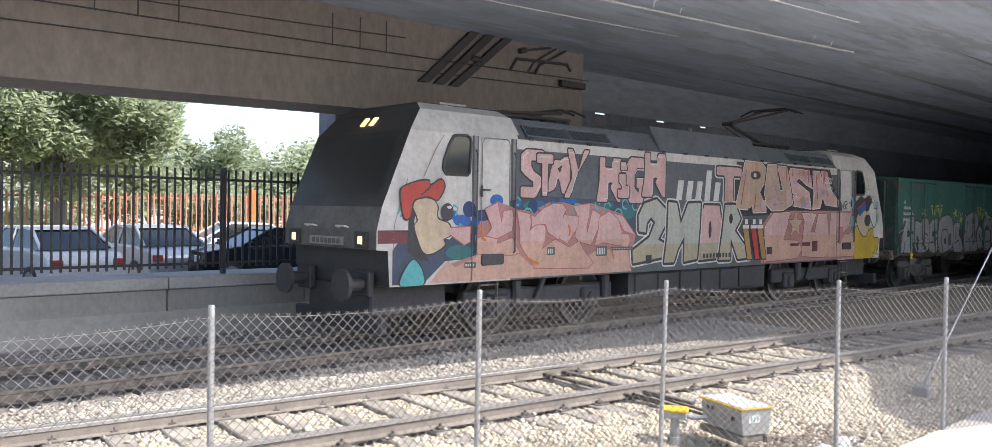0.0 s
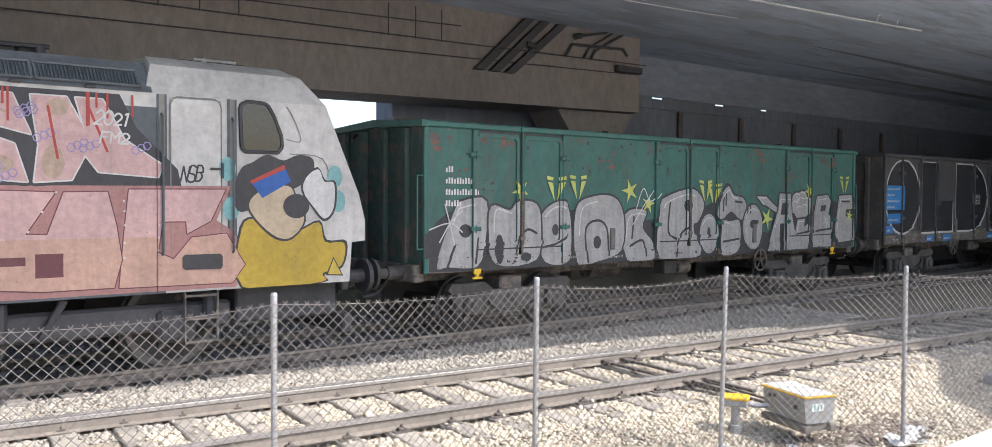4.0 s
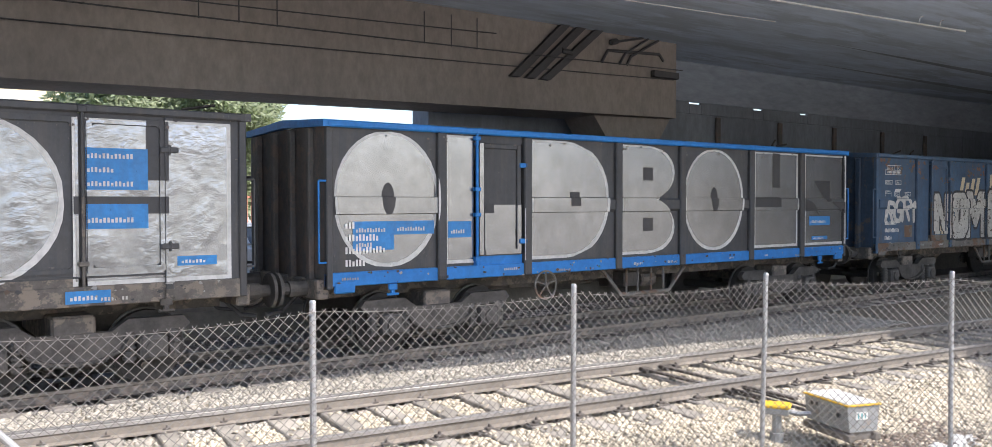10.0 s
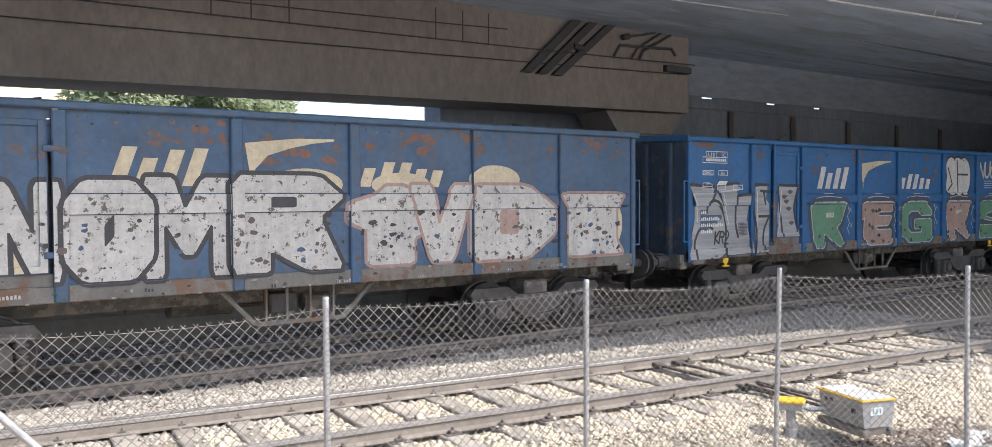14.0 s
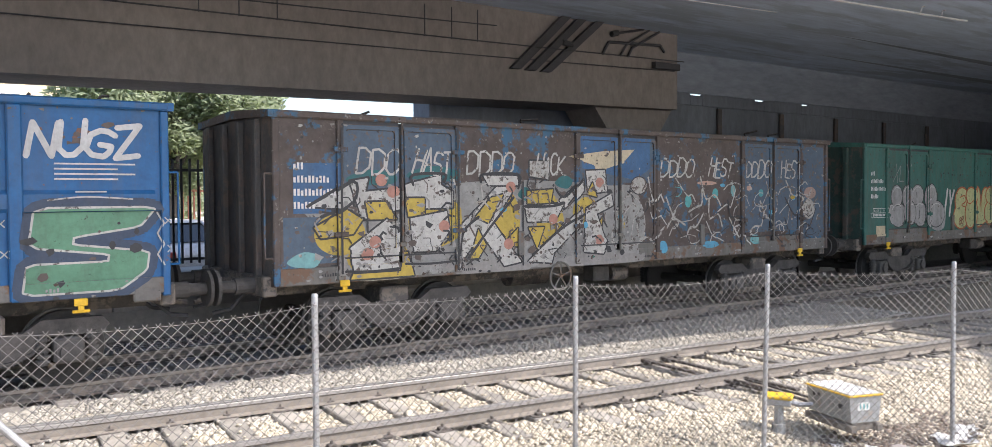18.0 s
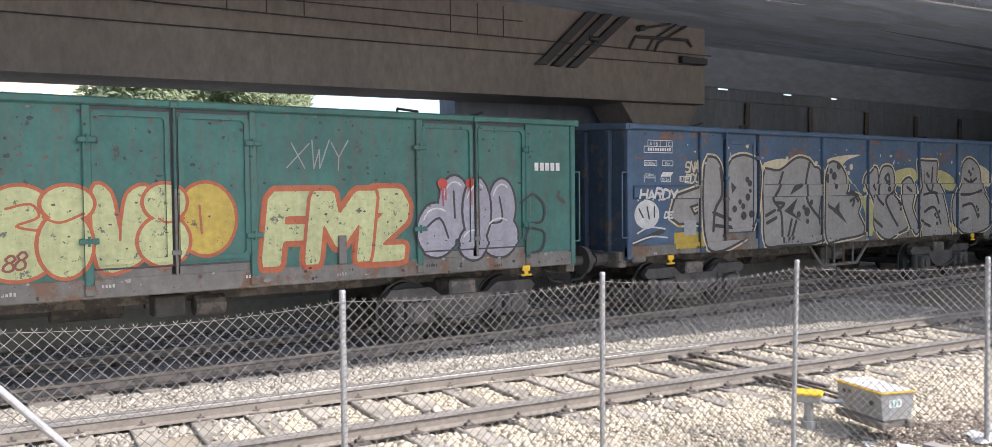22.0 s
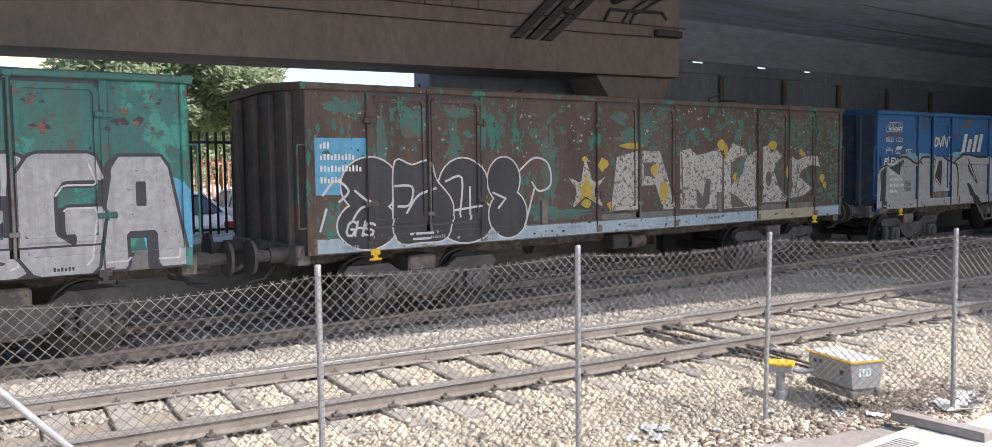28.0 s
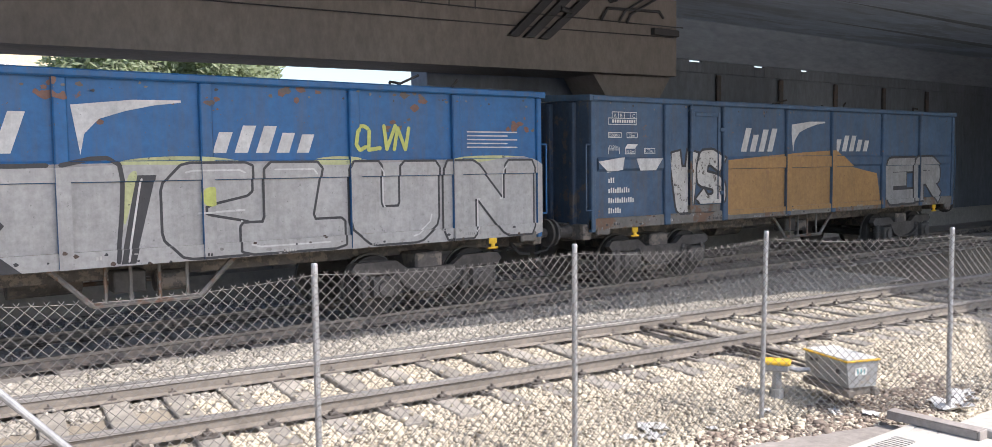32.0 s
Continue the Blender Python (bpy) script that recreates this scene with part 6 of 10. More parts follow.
    blot(p, w, "painted_shape", [([curve("0.57,2.63 0.91,2.75 1.12,2.76 1.16,2.69 1.37,2.79 1.47,2.67 1.41,2.52 1.29,2.40 1.12,2.45 0.93,2.43 0.82,2.37 0.76,2.13 0.60,2.11 0.52,2.48", True)], P_BLACK, 7), ([curve("0.60,2.62 0.91,2.72 1.12,2.73 1.15,2.66 1.37,2.76 1.44,2.67 1.39,2.54 1.29,2.43 1.12,2.48 0.93,2.46 0.79,2.39 0.74,2.16 0.62,2.14 0.55,2.48", True)], P_RED, 8), (stroke(curve("0.95,2.5 1.1,2.6 1.15,2.66"), 0.02, n=6), P_BLACK, 9)], "plain red painted shape with a black edge")
    blot(p, w, "painted_shape", [([oval(1.51, 2.23, 0.135, 0.15)], P_BLACK, 10), ([oval(1.55, 2.31, 0.05, 0.025)], P_WHITE, 11)], "black painted disc")
    blot(p, w, "painted_shape", [([curve("0.55,1.04 0.58,1.24 0.80,1.48 0.96,1.38 1.05,1.21 1.04,1.04", True)], P_BLACK, 6), ([curve("0.58,1.04 0.61,1.23 0.80,1.45 0.94,1.36 1.02,1.21 1.01,1.04", True)], P_TEAL, 7)], "teal painted shape")
    blot(p, w, "painted_shape", [([curve("16.52,1.86 16.77,1.99 17.00,1.91 17.31,1.79 17.70,1.93 17.82,1.65 18.14,1.62 18.08,1.25 17.78,1.15 17.76,1.04 16.53,1.04", True)], P_BLACK, 3), ([curve("16.55,1.84 16.77,1.96 17.00,1.88 17.31,1.76 17.69,1.90 17.79,1.62 18.10,1.59 18.05,1.27 17.75,1.17 17.73,1.05 16.56,1.05", True)], P_YELLOW, 4)], "mustard painted shape with a black edge")
    blot(p, w, "painted_shape", [([curve("16.54,2.63 16.70,2.72 16.91,2.83 17.15,2.76 17.37,2.84 17.6,2.79 17.57,2.53 17.22,2.33 16.55,2.05 16.43,2.32", True)], P_BLACK, 5)], "plain black painted shape")
    blot(p, w, "painted_shape", [([curve("16.62,2.16 16.82,2.38 17.22,2.44 17.37,2.22 17.49,1.93 17.28,1.67 17.02,1.68 16.74,1.92", True)], P_BLACK, 6), ([curve("16.65,2.16 16.84,2.35 17.22,2.41 17.34,2.22 17.46,1.93 17.27,1.70 17.04,1.71 16.77,1.93", True)], P_SKIN, 7), ([oval(17.34, 2.13, 0.2, 0.17)], P_BLACK, 9)], "plain rounded tan painted shape with a black disc")
    blot(p, w, "painted_shape", [([corners("16.69,2.43 17.18,2.64 17.26,2.47 16.84,2.24")], P_BLUE, 9), ([corners("16.66,2.47 17.16,2.70 17.18,2.64 16.69,2.43")], P_RED, 8)], "blue and red painted band")
    blot(p, w, "painted_shape", [([curve("17.46,2.54 17.67,2.68 17.79,2.5 17.96,2.47 17.95,2.08 17.78,1.91 17.60,2.08 17.42,2.33", True)], P_BLACK, 7), ([curve("17.49,2.53 17.68,2.65 17.77,2.48 17.93,2.45 17.92,2.10 17.78,1.95 17.62,2.10 17.45,2.33", True)], P_WHITE, 8)], "plain white painted shape with a black edge")
    for x, z in ((16.35, 2.62), (16.4, 2.1), (17.95, 2.55), (18.0, 2.2)):
        blot(p, w, "paint_haze", [([oval(x, z, 0.12, 0.16, 14)], P_SEAFOAM, 1)])
    blot(p, w, "painted_badge", [([[(17.80, 1.14), (18.08, 1.12), (17.92, 1.40)]], P_BLACK, 8), ([[(17.83, 1.155), (18.05, 1.14), (17.92, 1.37)]], P_YELLOWWORN, 9), ([rect(0.42, 0.72, 1.9, 1.92)], P_NAVY, 2), ([oval(3.55, 2.35, 0.13, 0.13), oval(2.0, 2.28, 0.14, 0.14), oval(2.3, 2.18, 0.2, 0.1)], P_NAVY, 2)])
    rs = random.Random(8)
    for k in range(12):
        x, z, r = 3.2 + 0.31 * k + rs.uniform(-0.1, 0.1), rs.uniform(2.15, 2.45), rs.uniform(0.06, 0.14)
        arc = [(x + r * math.cos(a), z + r * math.sin(a)) for a in (0.3, 1.1, 1.9, 2.7, 3.5, 4.3, 5.1)]
        blot(p, w, "paint_curl", [(stroke(arc, 0.035, n=6), rs.choice((P_LBLUE, P_BLUE, P_TEAL)), 2)])
    for x, z, q in ((1.6, 2.25, 0.5), (1.75, 1.95, 0.4), (0.5, 2.2, 0.3)):
        blot(p, w, "paint_curl", [(stroke([(x, z), (x + 0.12 * q, z + 0.2 * q), (x + 0.3 * q, z + 0.1 * q), (x + 0.2 * q, z - 0.15 * q)], 0.03, n=6), P_TEAL, 3)])
    scribble(p, w, "2O21", 14.72, 3.12, 0.42, 0.15, P_WHITE, 0.02, layer=12)
    scribble(p, w, "FM2", 14.78, 2.9, 0.34, 0.14, P_WHITE, 0.02, layer=12)
    scribble(p, w, "NSB", 15.75, 2.45, 0.28, 0.2, P_BLACK, 0.02)
    marks(p, w, ("1.48,3.57 1.30,3.32 1.18,3.11 1.03,2.82", "1.48,3.57 1.6,3.60 2.1,3.58 3.0,3.58", "0.69,2.76 0.55,2.35 0.44,2.00 0.43,1.62", "16.9,3.56 17.2,3.5 17.42,3.05 17.2,3.05", "17.25,2.85 17.75,2.8 17.9,2.4"), M_PILLAR, 0.016, 0, "panel_joint")
    # the operator's lettering, as plain slanted bars
    bars = [[(7.95 + 0.36 * k, 2.55), (8.16 + 0.36 * k, 2.55), (8.24 + 0.36 * k, 2.98 if k != 3 else 3.24), (8.03 + 0.36 * k, 2.98 if k != 3 else 3.24)] for k in range(6)]
    for q in bars:
        blot(p, w, "operator_mark", [([q], P_WHITE, 2)], "white slanted bar of the operator's mark")
    blot(p, w, "marking", [([rect(9.0 + 0.13 * k, 9.08 + 0.13 * k, 1.26, 1.36) for k in range(9)], P_BLACK, 11), ([rect(6.9, 7.1, 1.2, 1.38)], P_BLACK, 11), ([rect(11.75, 12.0, 1.28, 1.46)], P_BLACK, 11), ([rect(14.05, 14.35, 1.3, 1.58)], P_MAROON, 11), ([rect(12.9, 13.35, 1.46, 1.53)], P_MAROON, 11), ([rect(13.5, 13.95, 1.45, 1.55)], P_MAROON, 11)], "dark stencilled data plates")
    VEHICLES.append((w, u))
    return w



# ---- the wagons ----
def number_block(w, p, x, z, mat, rows=((0.12, 0), (0.55, 1), (0.62, 2), (0.3, 3)), h=0.095):
    """Four lines of running numbers, as plain bars."""
    polys = []
    for width, k in rows:
        zz, xx = z - k * h * 1.9, x
        while xx < x + width:
            polys.append(rect(xx, xx + 0.034, zz, zz + h * (0.75 + 0.25 * (len(polys) % 3 > 0))))
            xx += 0.055
    tagged(blot(p, w, "number_bar", [(polys, mat, 9)]), kind="stuff")


def load_table(w, p, x, z, mat, y, s=1.0):
    """The load limit table and dimension signs, framed, with readable lettering."""
    polys = []
    for zz in (z, z + 0.11 * s, z + 0.22 * s):
        polys.append(rect(x - (0.10 * s if zz < z + 0.2 * s else 0), x + 0.62 * s, zz - 0.006, zz + 0.006))
    for k in range(5):
        polys.append(rect(x + 0.155 * k * s - 0.005, x + 0.155 * k * s + 0.005, z + 0.11 * s, z + 0.22 * s))
    polys += [rect(x - 0.10 * s, x - 0.09 * s, z, z + 0.11 * s), rect(x + 0.61 * s, x + 0.62 * s, z, z + 0.11 * s)]
    polys += [rect(x + 0.06 * k * s, x + 0.06 * k * s + 0.04 * s, z + 0.03 * s, z + 0.085 * s) for k in range(10)]
    blot(p, w, "load_table", [(polys, mat, 9)])
    for k, ch in enumerate("ABC"):
        small_text(w, ch, x + (0.05 + 0.155 * k + (0.155 if k == 2 else 0)) * s, z + 0.125 * s, 0.10 * s, mat, y)


def frame_rect(x0, x1, z0, z1, t=0.012):
    return [rect(x0, x1, z0, z0 + t), rect(x0, x1, z1 - t, z1), rect(x0, x0 + t, z0 + t, z1 - t), rect(x1 - t, x1, z0 + t, z1 - t)]


def sign_panel(w, p, y, mat):
    """The data signs of the ribbed wagons: tonnage, length, volume, radius."""
    load_table(w, p, 0.52, 2.96, mat, y)
    polys = frame_rect(0.42, 0.75, 2.72, 2.82) + frame_rect(0.88, 1.16, 2.72, 2.82) + frame_rect(1.33, 1.62, 2.44, 2.54)
    polys += [rect(0.42, 0.70, 2.50, 2.512), rect(0.42, 0.432, 2.43, 2.55), rect(0.69, 0.702, 2.43, 2.55)]
    polys += frame_rect(0.84, 1.10, 2.43, 2.54) + [[(0.84, 2.54), (0.90, 2.61), (1.17, 2.61), (1.10, 2.54), (1.10, 2.53), (0.85, 2.53)][:4]]
    blot(p, w, "data_sign", [(polys, mat, 9)])
    for body, x, z in (("25000kg", 0.44, 2.74), ("35m", 0.95, 2.74), ("12,80m", 0.44, 2.53), ("70,2m", 0.87, 2.45), ("R 75m", 1.35, 2.46)):
        small_text(w, body, x, z, 0.082, mat, y)


def company_mark(w, p, mat, sail, z=2.47):
    """The owner's name as plain slanted bars, and a sail-shaped sign."""
    def word(x, heights, step, h):
        return [[(x + k * step, z), (x + k * step + step * 0.62, z), (x + k * step + step * 0.62 + 0.35 * h * v, z + h * v), (x + k * step + 0.35 * h * v, z + h * v)] for k, v in enumerate(heights)]
    for bar in word(4.15, (1, 0.72, 0.95, 1), 0.29, 0.48) + word(7.5, (0.75, 1, 1, 0.75, 0.7), 0.29, 0.36):
        blot(p, w, "company_lettering", [([bar], mat, 2)], "white slanted bar of the company name")
    blot(p, w, "sail_mark", [([[(5.84, 3.04), (6.1, 3.07), (6.45, 2.98), (6.15, 2.88), (5.98, 2.70), (5.93, 2.45)], [(6.1, 3.07), (6.55, 3.12), (7.12, 3.13), (7.12, 3.10), (6.8, 3.06), (6.45, 2.98)]], sail, 3)], "curved pale sail mark")


def scribble(p, owner, word, x, z, w, h, mat, thick=0.035, label="white sprayed tag", layer=6, lean=0.2):
    step, thick = w / len(word), thick * 1.15
    m = Mesh()
    for k, ch in enumerate(word):
        if ch != " ":
            for ln in letter_lines(ch, x + k * step, z + rnd(-0.05, 0.05) * h, step * 0.85, h * rnd(0.85, 1.15), lean, rnd(-0.15, 0.15)):
                p.lay(m, stroke(ln, thick, n=6), mat, layer)
    if m.f:
        m.obj("graffiti_tag", None, owner, label, fix=False)


def drips(p, owner, xs, z, mat, n=3):
    m = Mesh()
    for x in xs:
        p.lay(m, [oval(x, z, 0.09, 0.08, 12)] + [rect(x - 0.05 + 0.05 * k, x - 0.03 + 0.05 * k, z - rnd(0.15, 0.4), z) for k in range(n)], mat, 9)
    m.obj("paint_drip", None, owner, "", fix=False)


def corners(text):
    """Corners from text: "x,z x,z ..." in metres on the vehicle's side."""
    return [tuple(float(v) for v in q.split(",")) for q in text.split()]


def curve(text, closed=False, n=4):
    """A smooth line through the corners."""
    g = corners(text)
    m, out = len(g), []
    for k in range(m if closed else m - 1):
        a, b, c, d = (g[(k + j) % m] for j in (-1, 0, 1, 2)) if closed else (g[max(k - 1, 0)], g[k], g[k + 1], g[min(k + 2, m - 1)])
        for i in range(n):
            u = i / n
            out.append(tuple(0.5 * (2 * b[e] + u * (c[e] - a[e]) + u * u * (2 * a[e] - 5 * b[e] + 4 * c[e] - d[e]) + u ** 3 * (3 * (b[e] - c[e]) + d[e] - a[e])) for e in (0, 1)))
    return out if closed else out + [g[-1]]


def form(p, w, shapes, fill, edge, rim=0.035, up=0, halo=None, lines=(), width=0.03, line_mat=None, holes=(), shine=None, low=None, cut=1.7, label="", name="graffiti_letter"):
    """One sprayed letter of merged closed shapes: halo, edge, fill, then its holes and inner lines. Shapes are texts (drawn smooth) or polygons."""
    m = Mesh()
    loops = [curve(q, True) if isinstance(q, str) else q for q in shapes]
    for k, (r, mat) in enumerate(((rim + 0.035, halo), (rim, edge))):
        if mat:
            for lp in loops:
                p.lay(m, stroke(lp + lp[:1], 2 * r, n=6), mat, 2 + k + up)
    p.lay(m, loops, fill, 4 + up)
    if low:
        p.lay(m, [q for q in (clip_poly(lp, 1, cut, True) for lp in loops) if len(q) > 2], low, 5 + up)
    for q in holes:
        p.lay(m, [curve(q, True) if isinstance(q, str) else q], edge, 6 + up)
    for q in lines:
        p.lay(m, stroke(curve(q), width, n=6), line_mat or edge, 6 + up)
    if shine:
        for lp in loops:
            cx, cz = sum(a for a, _ in lp) / len(lp), sum(b for _, b in lp) / len(lp)
            inner = [(cx + 0.8 * (a - cx), cz + 0.82 * (b - cz)) for a, b in lp]
            top = sorted(range(len(inner)), key=lambda i: inner[i][1] - 0.3 * inner[i][0])[-1]
            p.lay(m, stroke([inner[(top + i) % len(inner)] for i in range(-len(inner) // 8, len(inner) // 8 + 1)], 0.025, n=5), shine, 7 + up)
    if m.f:
        m.obj(name, None, w, label, fix=False)


def marks(p, w, rows, mat, width, layer=8, name="paint_line", label=""):
    """Sprayed lines, each a smooth stroke of its own."""
    for q in rows:
        blot(p, w, name, [(stroke(curve(q), width, n=6), mat, layer)], label)


def wash(p, w, text, mat, layer=0, name="graffiti_ground", label="", soft=True):
    blot(p, w, name, [([curve(text, True) if soft else corners(text)], mat, layer)], label)


def rust_patches(p, w, seed, count=16, mats=None, z0=2.85, z1=3.36, r0=0.06, r1=0.2, x0=0.2, x1=12.8, tall=0.45, name="rust_bloom", label="rusty blotches where the paint has flaked"):
    """Ragged blotches where the paint has gone, each in a cluster of flakes."""
    rr = random.Random(seed)
    m = Mesh()
    for _ in range(count):
        x, z, r = rr.uniform(x0, x1), rr.uniform(z0, z1), rr.uniform(r0, r1)
        for _ in range(9):
            a, b, q = x + rr.gauss(0, r), z + rr.gauss(0, r * tall), r * rr.uniform(0.12, 0.5)
            p.lay(m, [[(a + q * rr.uniform(0.5, 1.5) * math.cos(6.283 * k / 8), b + q * rr.uniform(0.4, 1.0) * math.sin(6.283 * k / 8)) for k in range(8)]], rr.choice(mats or (P_RUSTPATCH, P_RUSTPATCH, P_MUD)), 1)
    tagged(m.obj(name, None, w, label, fix=False), kind="stuff")


locomotive(7.8)
YS = -SIDE + 0.012
HOOKY, HOOKG = M_YELLOW, M_BOGIE
# 1: green wagon with silver letters and lime stars
w, p = door_wagon("gondola_wagon", 27.3, "green open wagon with silver graffiti and lime stars", M_GREEN, M_SILL, M_GREEN, 11, HOOKY, handwheel=8.9)
wash(p, w, "0.05,1.09 0.15,1.75 0.7,2.1 1.3,2.05 2.4,2.0 3.3,2.05 4.5,1.95 5.4,1.85 6.0,2.2 7.0,2.1 7.5,2.35 7.8,2.6 8.1,2.3 8.4,1.9 9.3,1.5 9.6,2.1 10.3,2.2 10.6,1.9 11.1,2.1 11.9,2.2 12.3,2.2 12.95,2.3 12.97,1.09", P_BLACK, 0, label="black sprayed background")
SILVER = dict(fill=P_CHALK, edge=P_BLACK, rim=0.04, shine=P_WHITE, label="chalky silver graffiti letter with a black edge")
for k, (shapes, holes, lines) in enumerate((
    (("0.25,1.2 0.6,2.05 0.75,2.2 1.25,2.2 1.2,1.4 1.0,1.13 0.47,1.15",), (oval(0.82, 1.72, 0.13, 0.11, 14),), ("0.45,1.15 0.62,1.5", "1.0,1.2 1.05,1.6")),
    (("1.35,2.12 1.75,2.05 1.93,2.2 2.35,2.15 2.45,1.8 2.35,1.2 1.45,1.15 1.3,1.65",), (oval(1.52, 1.4, 0.1, 0.25, 12), oval(2.1, 1.25, 0.12, 0.08, 12)), ("1.9,1.3 1.95,1.6 2.15,1.72 2.35,1.65",)),
    (("2.55,2.05 3.0,2.2 3.18,1.85 3.13,1.15 2.55,1.15 2.4,1.65",), (oval(2.8, 1.7, 0.08, 0.1, 12),), ("2.5,1.4 2.8,1.45 3.1,1.6",)),
    (("3.3,2.05 3.7,2.28 4.28,2.28 4.55,1.95 4.5,1.3 3.85,1.1 3.33,1.1",), (oval(3.85, 1.45, 0.1, 0.12, 12),), ("3.6,1.1 3.55,1.7 3.85,1.85 4.1,1.7 4.15,1.2",)),
    (("4.6,1.95 5.2,2.02 5.1,1.7 5.4,1.4 5.4,1.08 4.65,1.1",), (), ("4.85,1.9 4.8,1.5", "4.75,1.35 5.1,1.45 5.2,1.15")),
    (("5.55,2.02 5.75,2.28 6.6,2.45 6.97,2.15 6.8,1.8 6.6,1.68 6.85,1.1 5.55,1.1",), (oval(6.45, 2.12, 0.12, 0.12, 12),), ("5.9,2.2 5.85,1.6 6.1,1.45", "6.1,1.1 6.2,1.5 6.5,1.7")),
    ((oval(7.15, 1.53, 0.30, 0.41),), (oval(7.15, 1.55, 0.055, 0.12, 12),), ()),
    (("7.53,1.7 7.6,1.8 7.92,1.78 8.18,1.8 8.26,1.55 8.22,1.28 8.05,1.1 7.55,1.1",), (), ("7.65,1.35 8.2,1.4",)),
    (("7.41,1.9 7.46,2.15 7.55,2.31 7.81,2.52 8.0,2.34 8.34,2.27 8.46,2.1 8.4,1.87 8.23,1.81 8.03,1.94 7.9,1.98 7.75,1.9 7.58,1.81",), (), ("7.66,2.3 7.64,2.0", "7.74,2.38 7.73,2.12", "8.05,2.2 8.3,2.18")),
    ((oval(8.70, 1.64, 0.36, 0.49),), ("8.6,1.75 8.7,1.8 8.9,1.78 8.9,1.74 8.7,1.62 8.6,1.66",), ("8.5,1.9 8.5,2.05", "8.6,1.95 8.6,2.1")),
    (([(8.84, 2.31), (9.2, 2.31), (9.42, 2.18), (9.66, 2.05), (9.66, 1.93), (9.42, 2.02), (9.2, 2.11), (9.07, 2.13)],), (), ()),
    (([(9.72, 2.38), (10.15, 2.37), (10.2, 1.92), (10.35, 1.5), (10.2, 1.09), (9.88, 1.1), (9.93, 1.7), (9.75, 1.7), (9.72, 1.1), (9.26, 1.1), (9.46, 1.6), (9.67, 2.03)],), ([(9.82, 2.16), (9.99, 2.16), (9.97, 1.9), (9.76, 1.9)],), ()),
    (tuple(oval(10.58 + 0.24 * math.cos(a), 2.12 + 0.17 * math.sin(a), 0.2, 0.16, 14) for a in (0.2, 1.3, 2.3, 3.4, 4.5, 5.5)) + (oval(10.58, 2.12, 0.25, 0.2),), (), ()),
    (([(10.36, 1.5), (10.45, 1.78), (10.75, 1.8), (10.73, 1.6), (10.88, 1.68), (11.0, 1.48), (10.86, 1.1), (10.2, 1.1)],), (), ("10.4,1.45 10.9,1.5",)),
    (([(11.27, 2.32), (11.75, 2.36), (11.9, 2.2), (11.78, 1.92), (11.95, 1.75), (11.9, 1.12), (11.1, 1.12), (11.17, 1.95)],), ([(11.45, 2.1), (11.68, 2.12), (11.64, 1.98), (11.42, 1.96)],), ("11.2,1.5 11.9,1.55",)),
    (([(12.27, 2.34), (12.85, 2.36), (12.95, 2.02), (12.6, 2.0), (12.58, 1.85), (12.9, 1.78), (12.97, 1.25), (12.25, 1.2), (12.08, 1.45), (12.2, 2.0)],), (), ("12.4,2.2 12.75,2.2",)),
)):
    form(p, w, shapes, up=4 * (k % 2), holes=holes, lines=lines, width=0.045, **SILVER)
marks(p, w, ("0.1,1.75 0.5,1.85 0.75,1.7", "0.5,1.85 0.4,2.15", "0.5,1.85 0.75,2.05", "0.5,1.85 0.3,1.55", "0.5,1.85 0.6,1.5", "4.9,2.05 5.1,2.45 5.3,2.2 5.6,2.35", "5.1,2.1 4.8,1.75", "5.1,2.1 5.4,2.4", "11.5,1.65 11.85,1.85", "11.55,1.85 11.8,1.6", "11.68,1.55 11.66,1.9"), P_WHITE, 0.022, 12, "spray_tag")
specks(p, w, "paint_chip", 150, 0.2, 12.8, 2.3, 3.3, 0.008, 0.03, (P_BLACK, P_MUD), 2, 31)
number_block(w, p, 0.42, 2.66, M_WHITE)
for x, z, r in ((1.97, 2.38, 0.2), (4.72, 2.4, 0.24), (5.25, 2.15, 0.2), (9.22, 1.82, 0.26), (10.9, 2.44, 0.2), (12.75, 1.85, 0.18)):
    star = [(x + (r if k % 2 == 0 else 0.32 * r) * math.sin(math.pi * k / 5 + x), z + (r if k % 2 == 0 else 0.32 * r) * math.cos(math.pi * k / 5 + x)) for k in range(10)]
    blot(p, w, "painted_star", [([star], P_LIME, 11)])
for x, z in ((2.8, 2.42), (3.35, 2.45), (7.02, 2.42), (7.3, 2.36), (12.5, 2.6)):
    m = Mesh()
    for d in (-1, 1):
        p.lay(m, [[(x + 0.03 * d, z - 0.22), (x + 0.07 * d, z + 0.1), (x + 0.2 * d, z + 0.12)], [(x + 0.07 * d, z + 0.14), (x + 0.21 * d, z + 0.16), (x + 0.21 * d, z + 0.22), (x + 0.06 * d, z + 0.2)]], P_LIME, 9)
    m.obj("painted_sprout", None, w, "", fix=False)
rust_patches(p, w, 71, 12, z0=2.6)


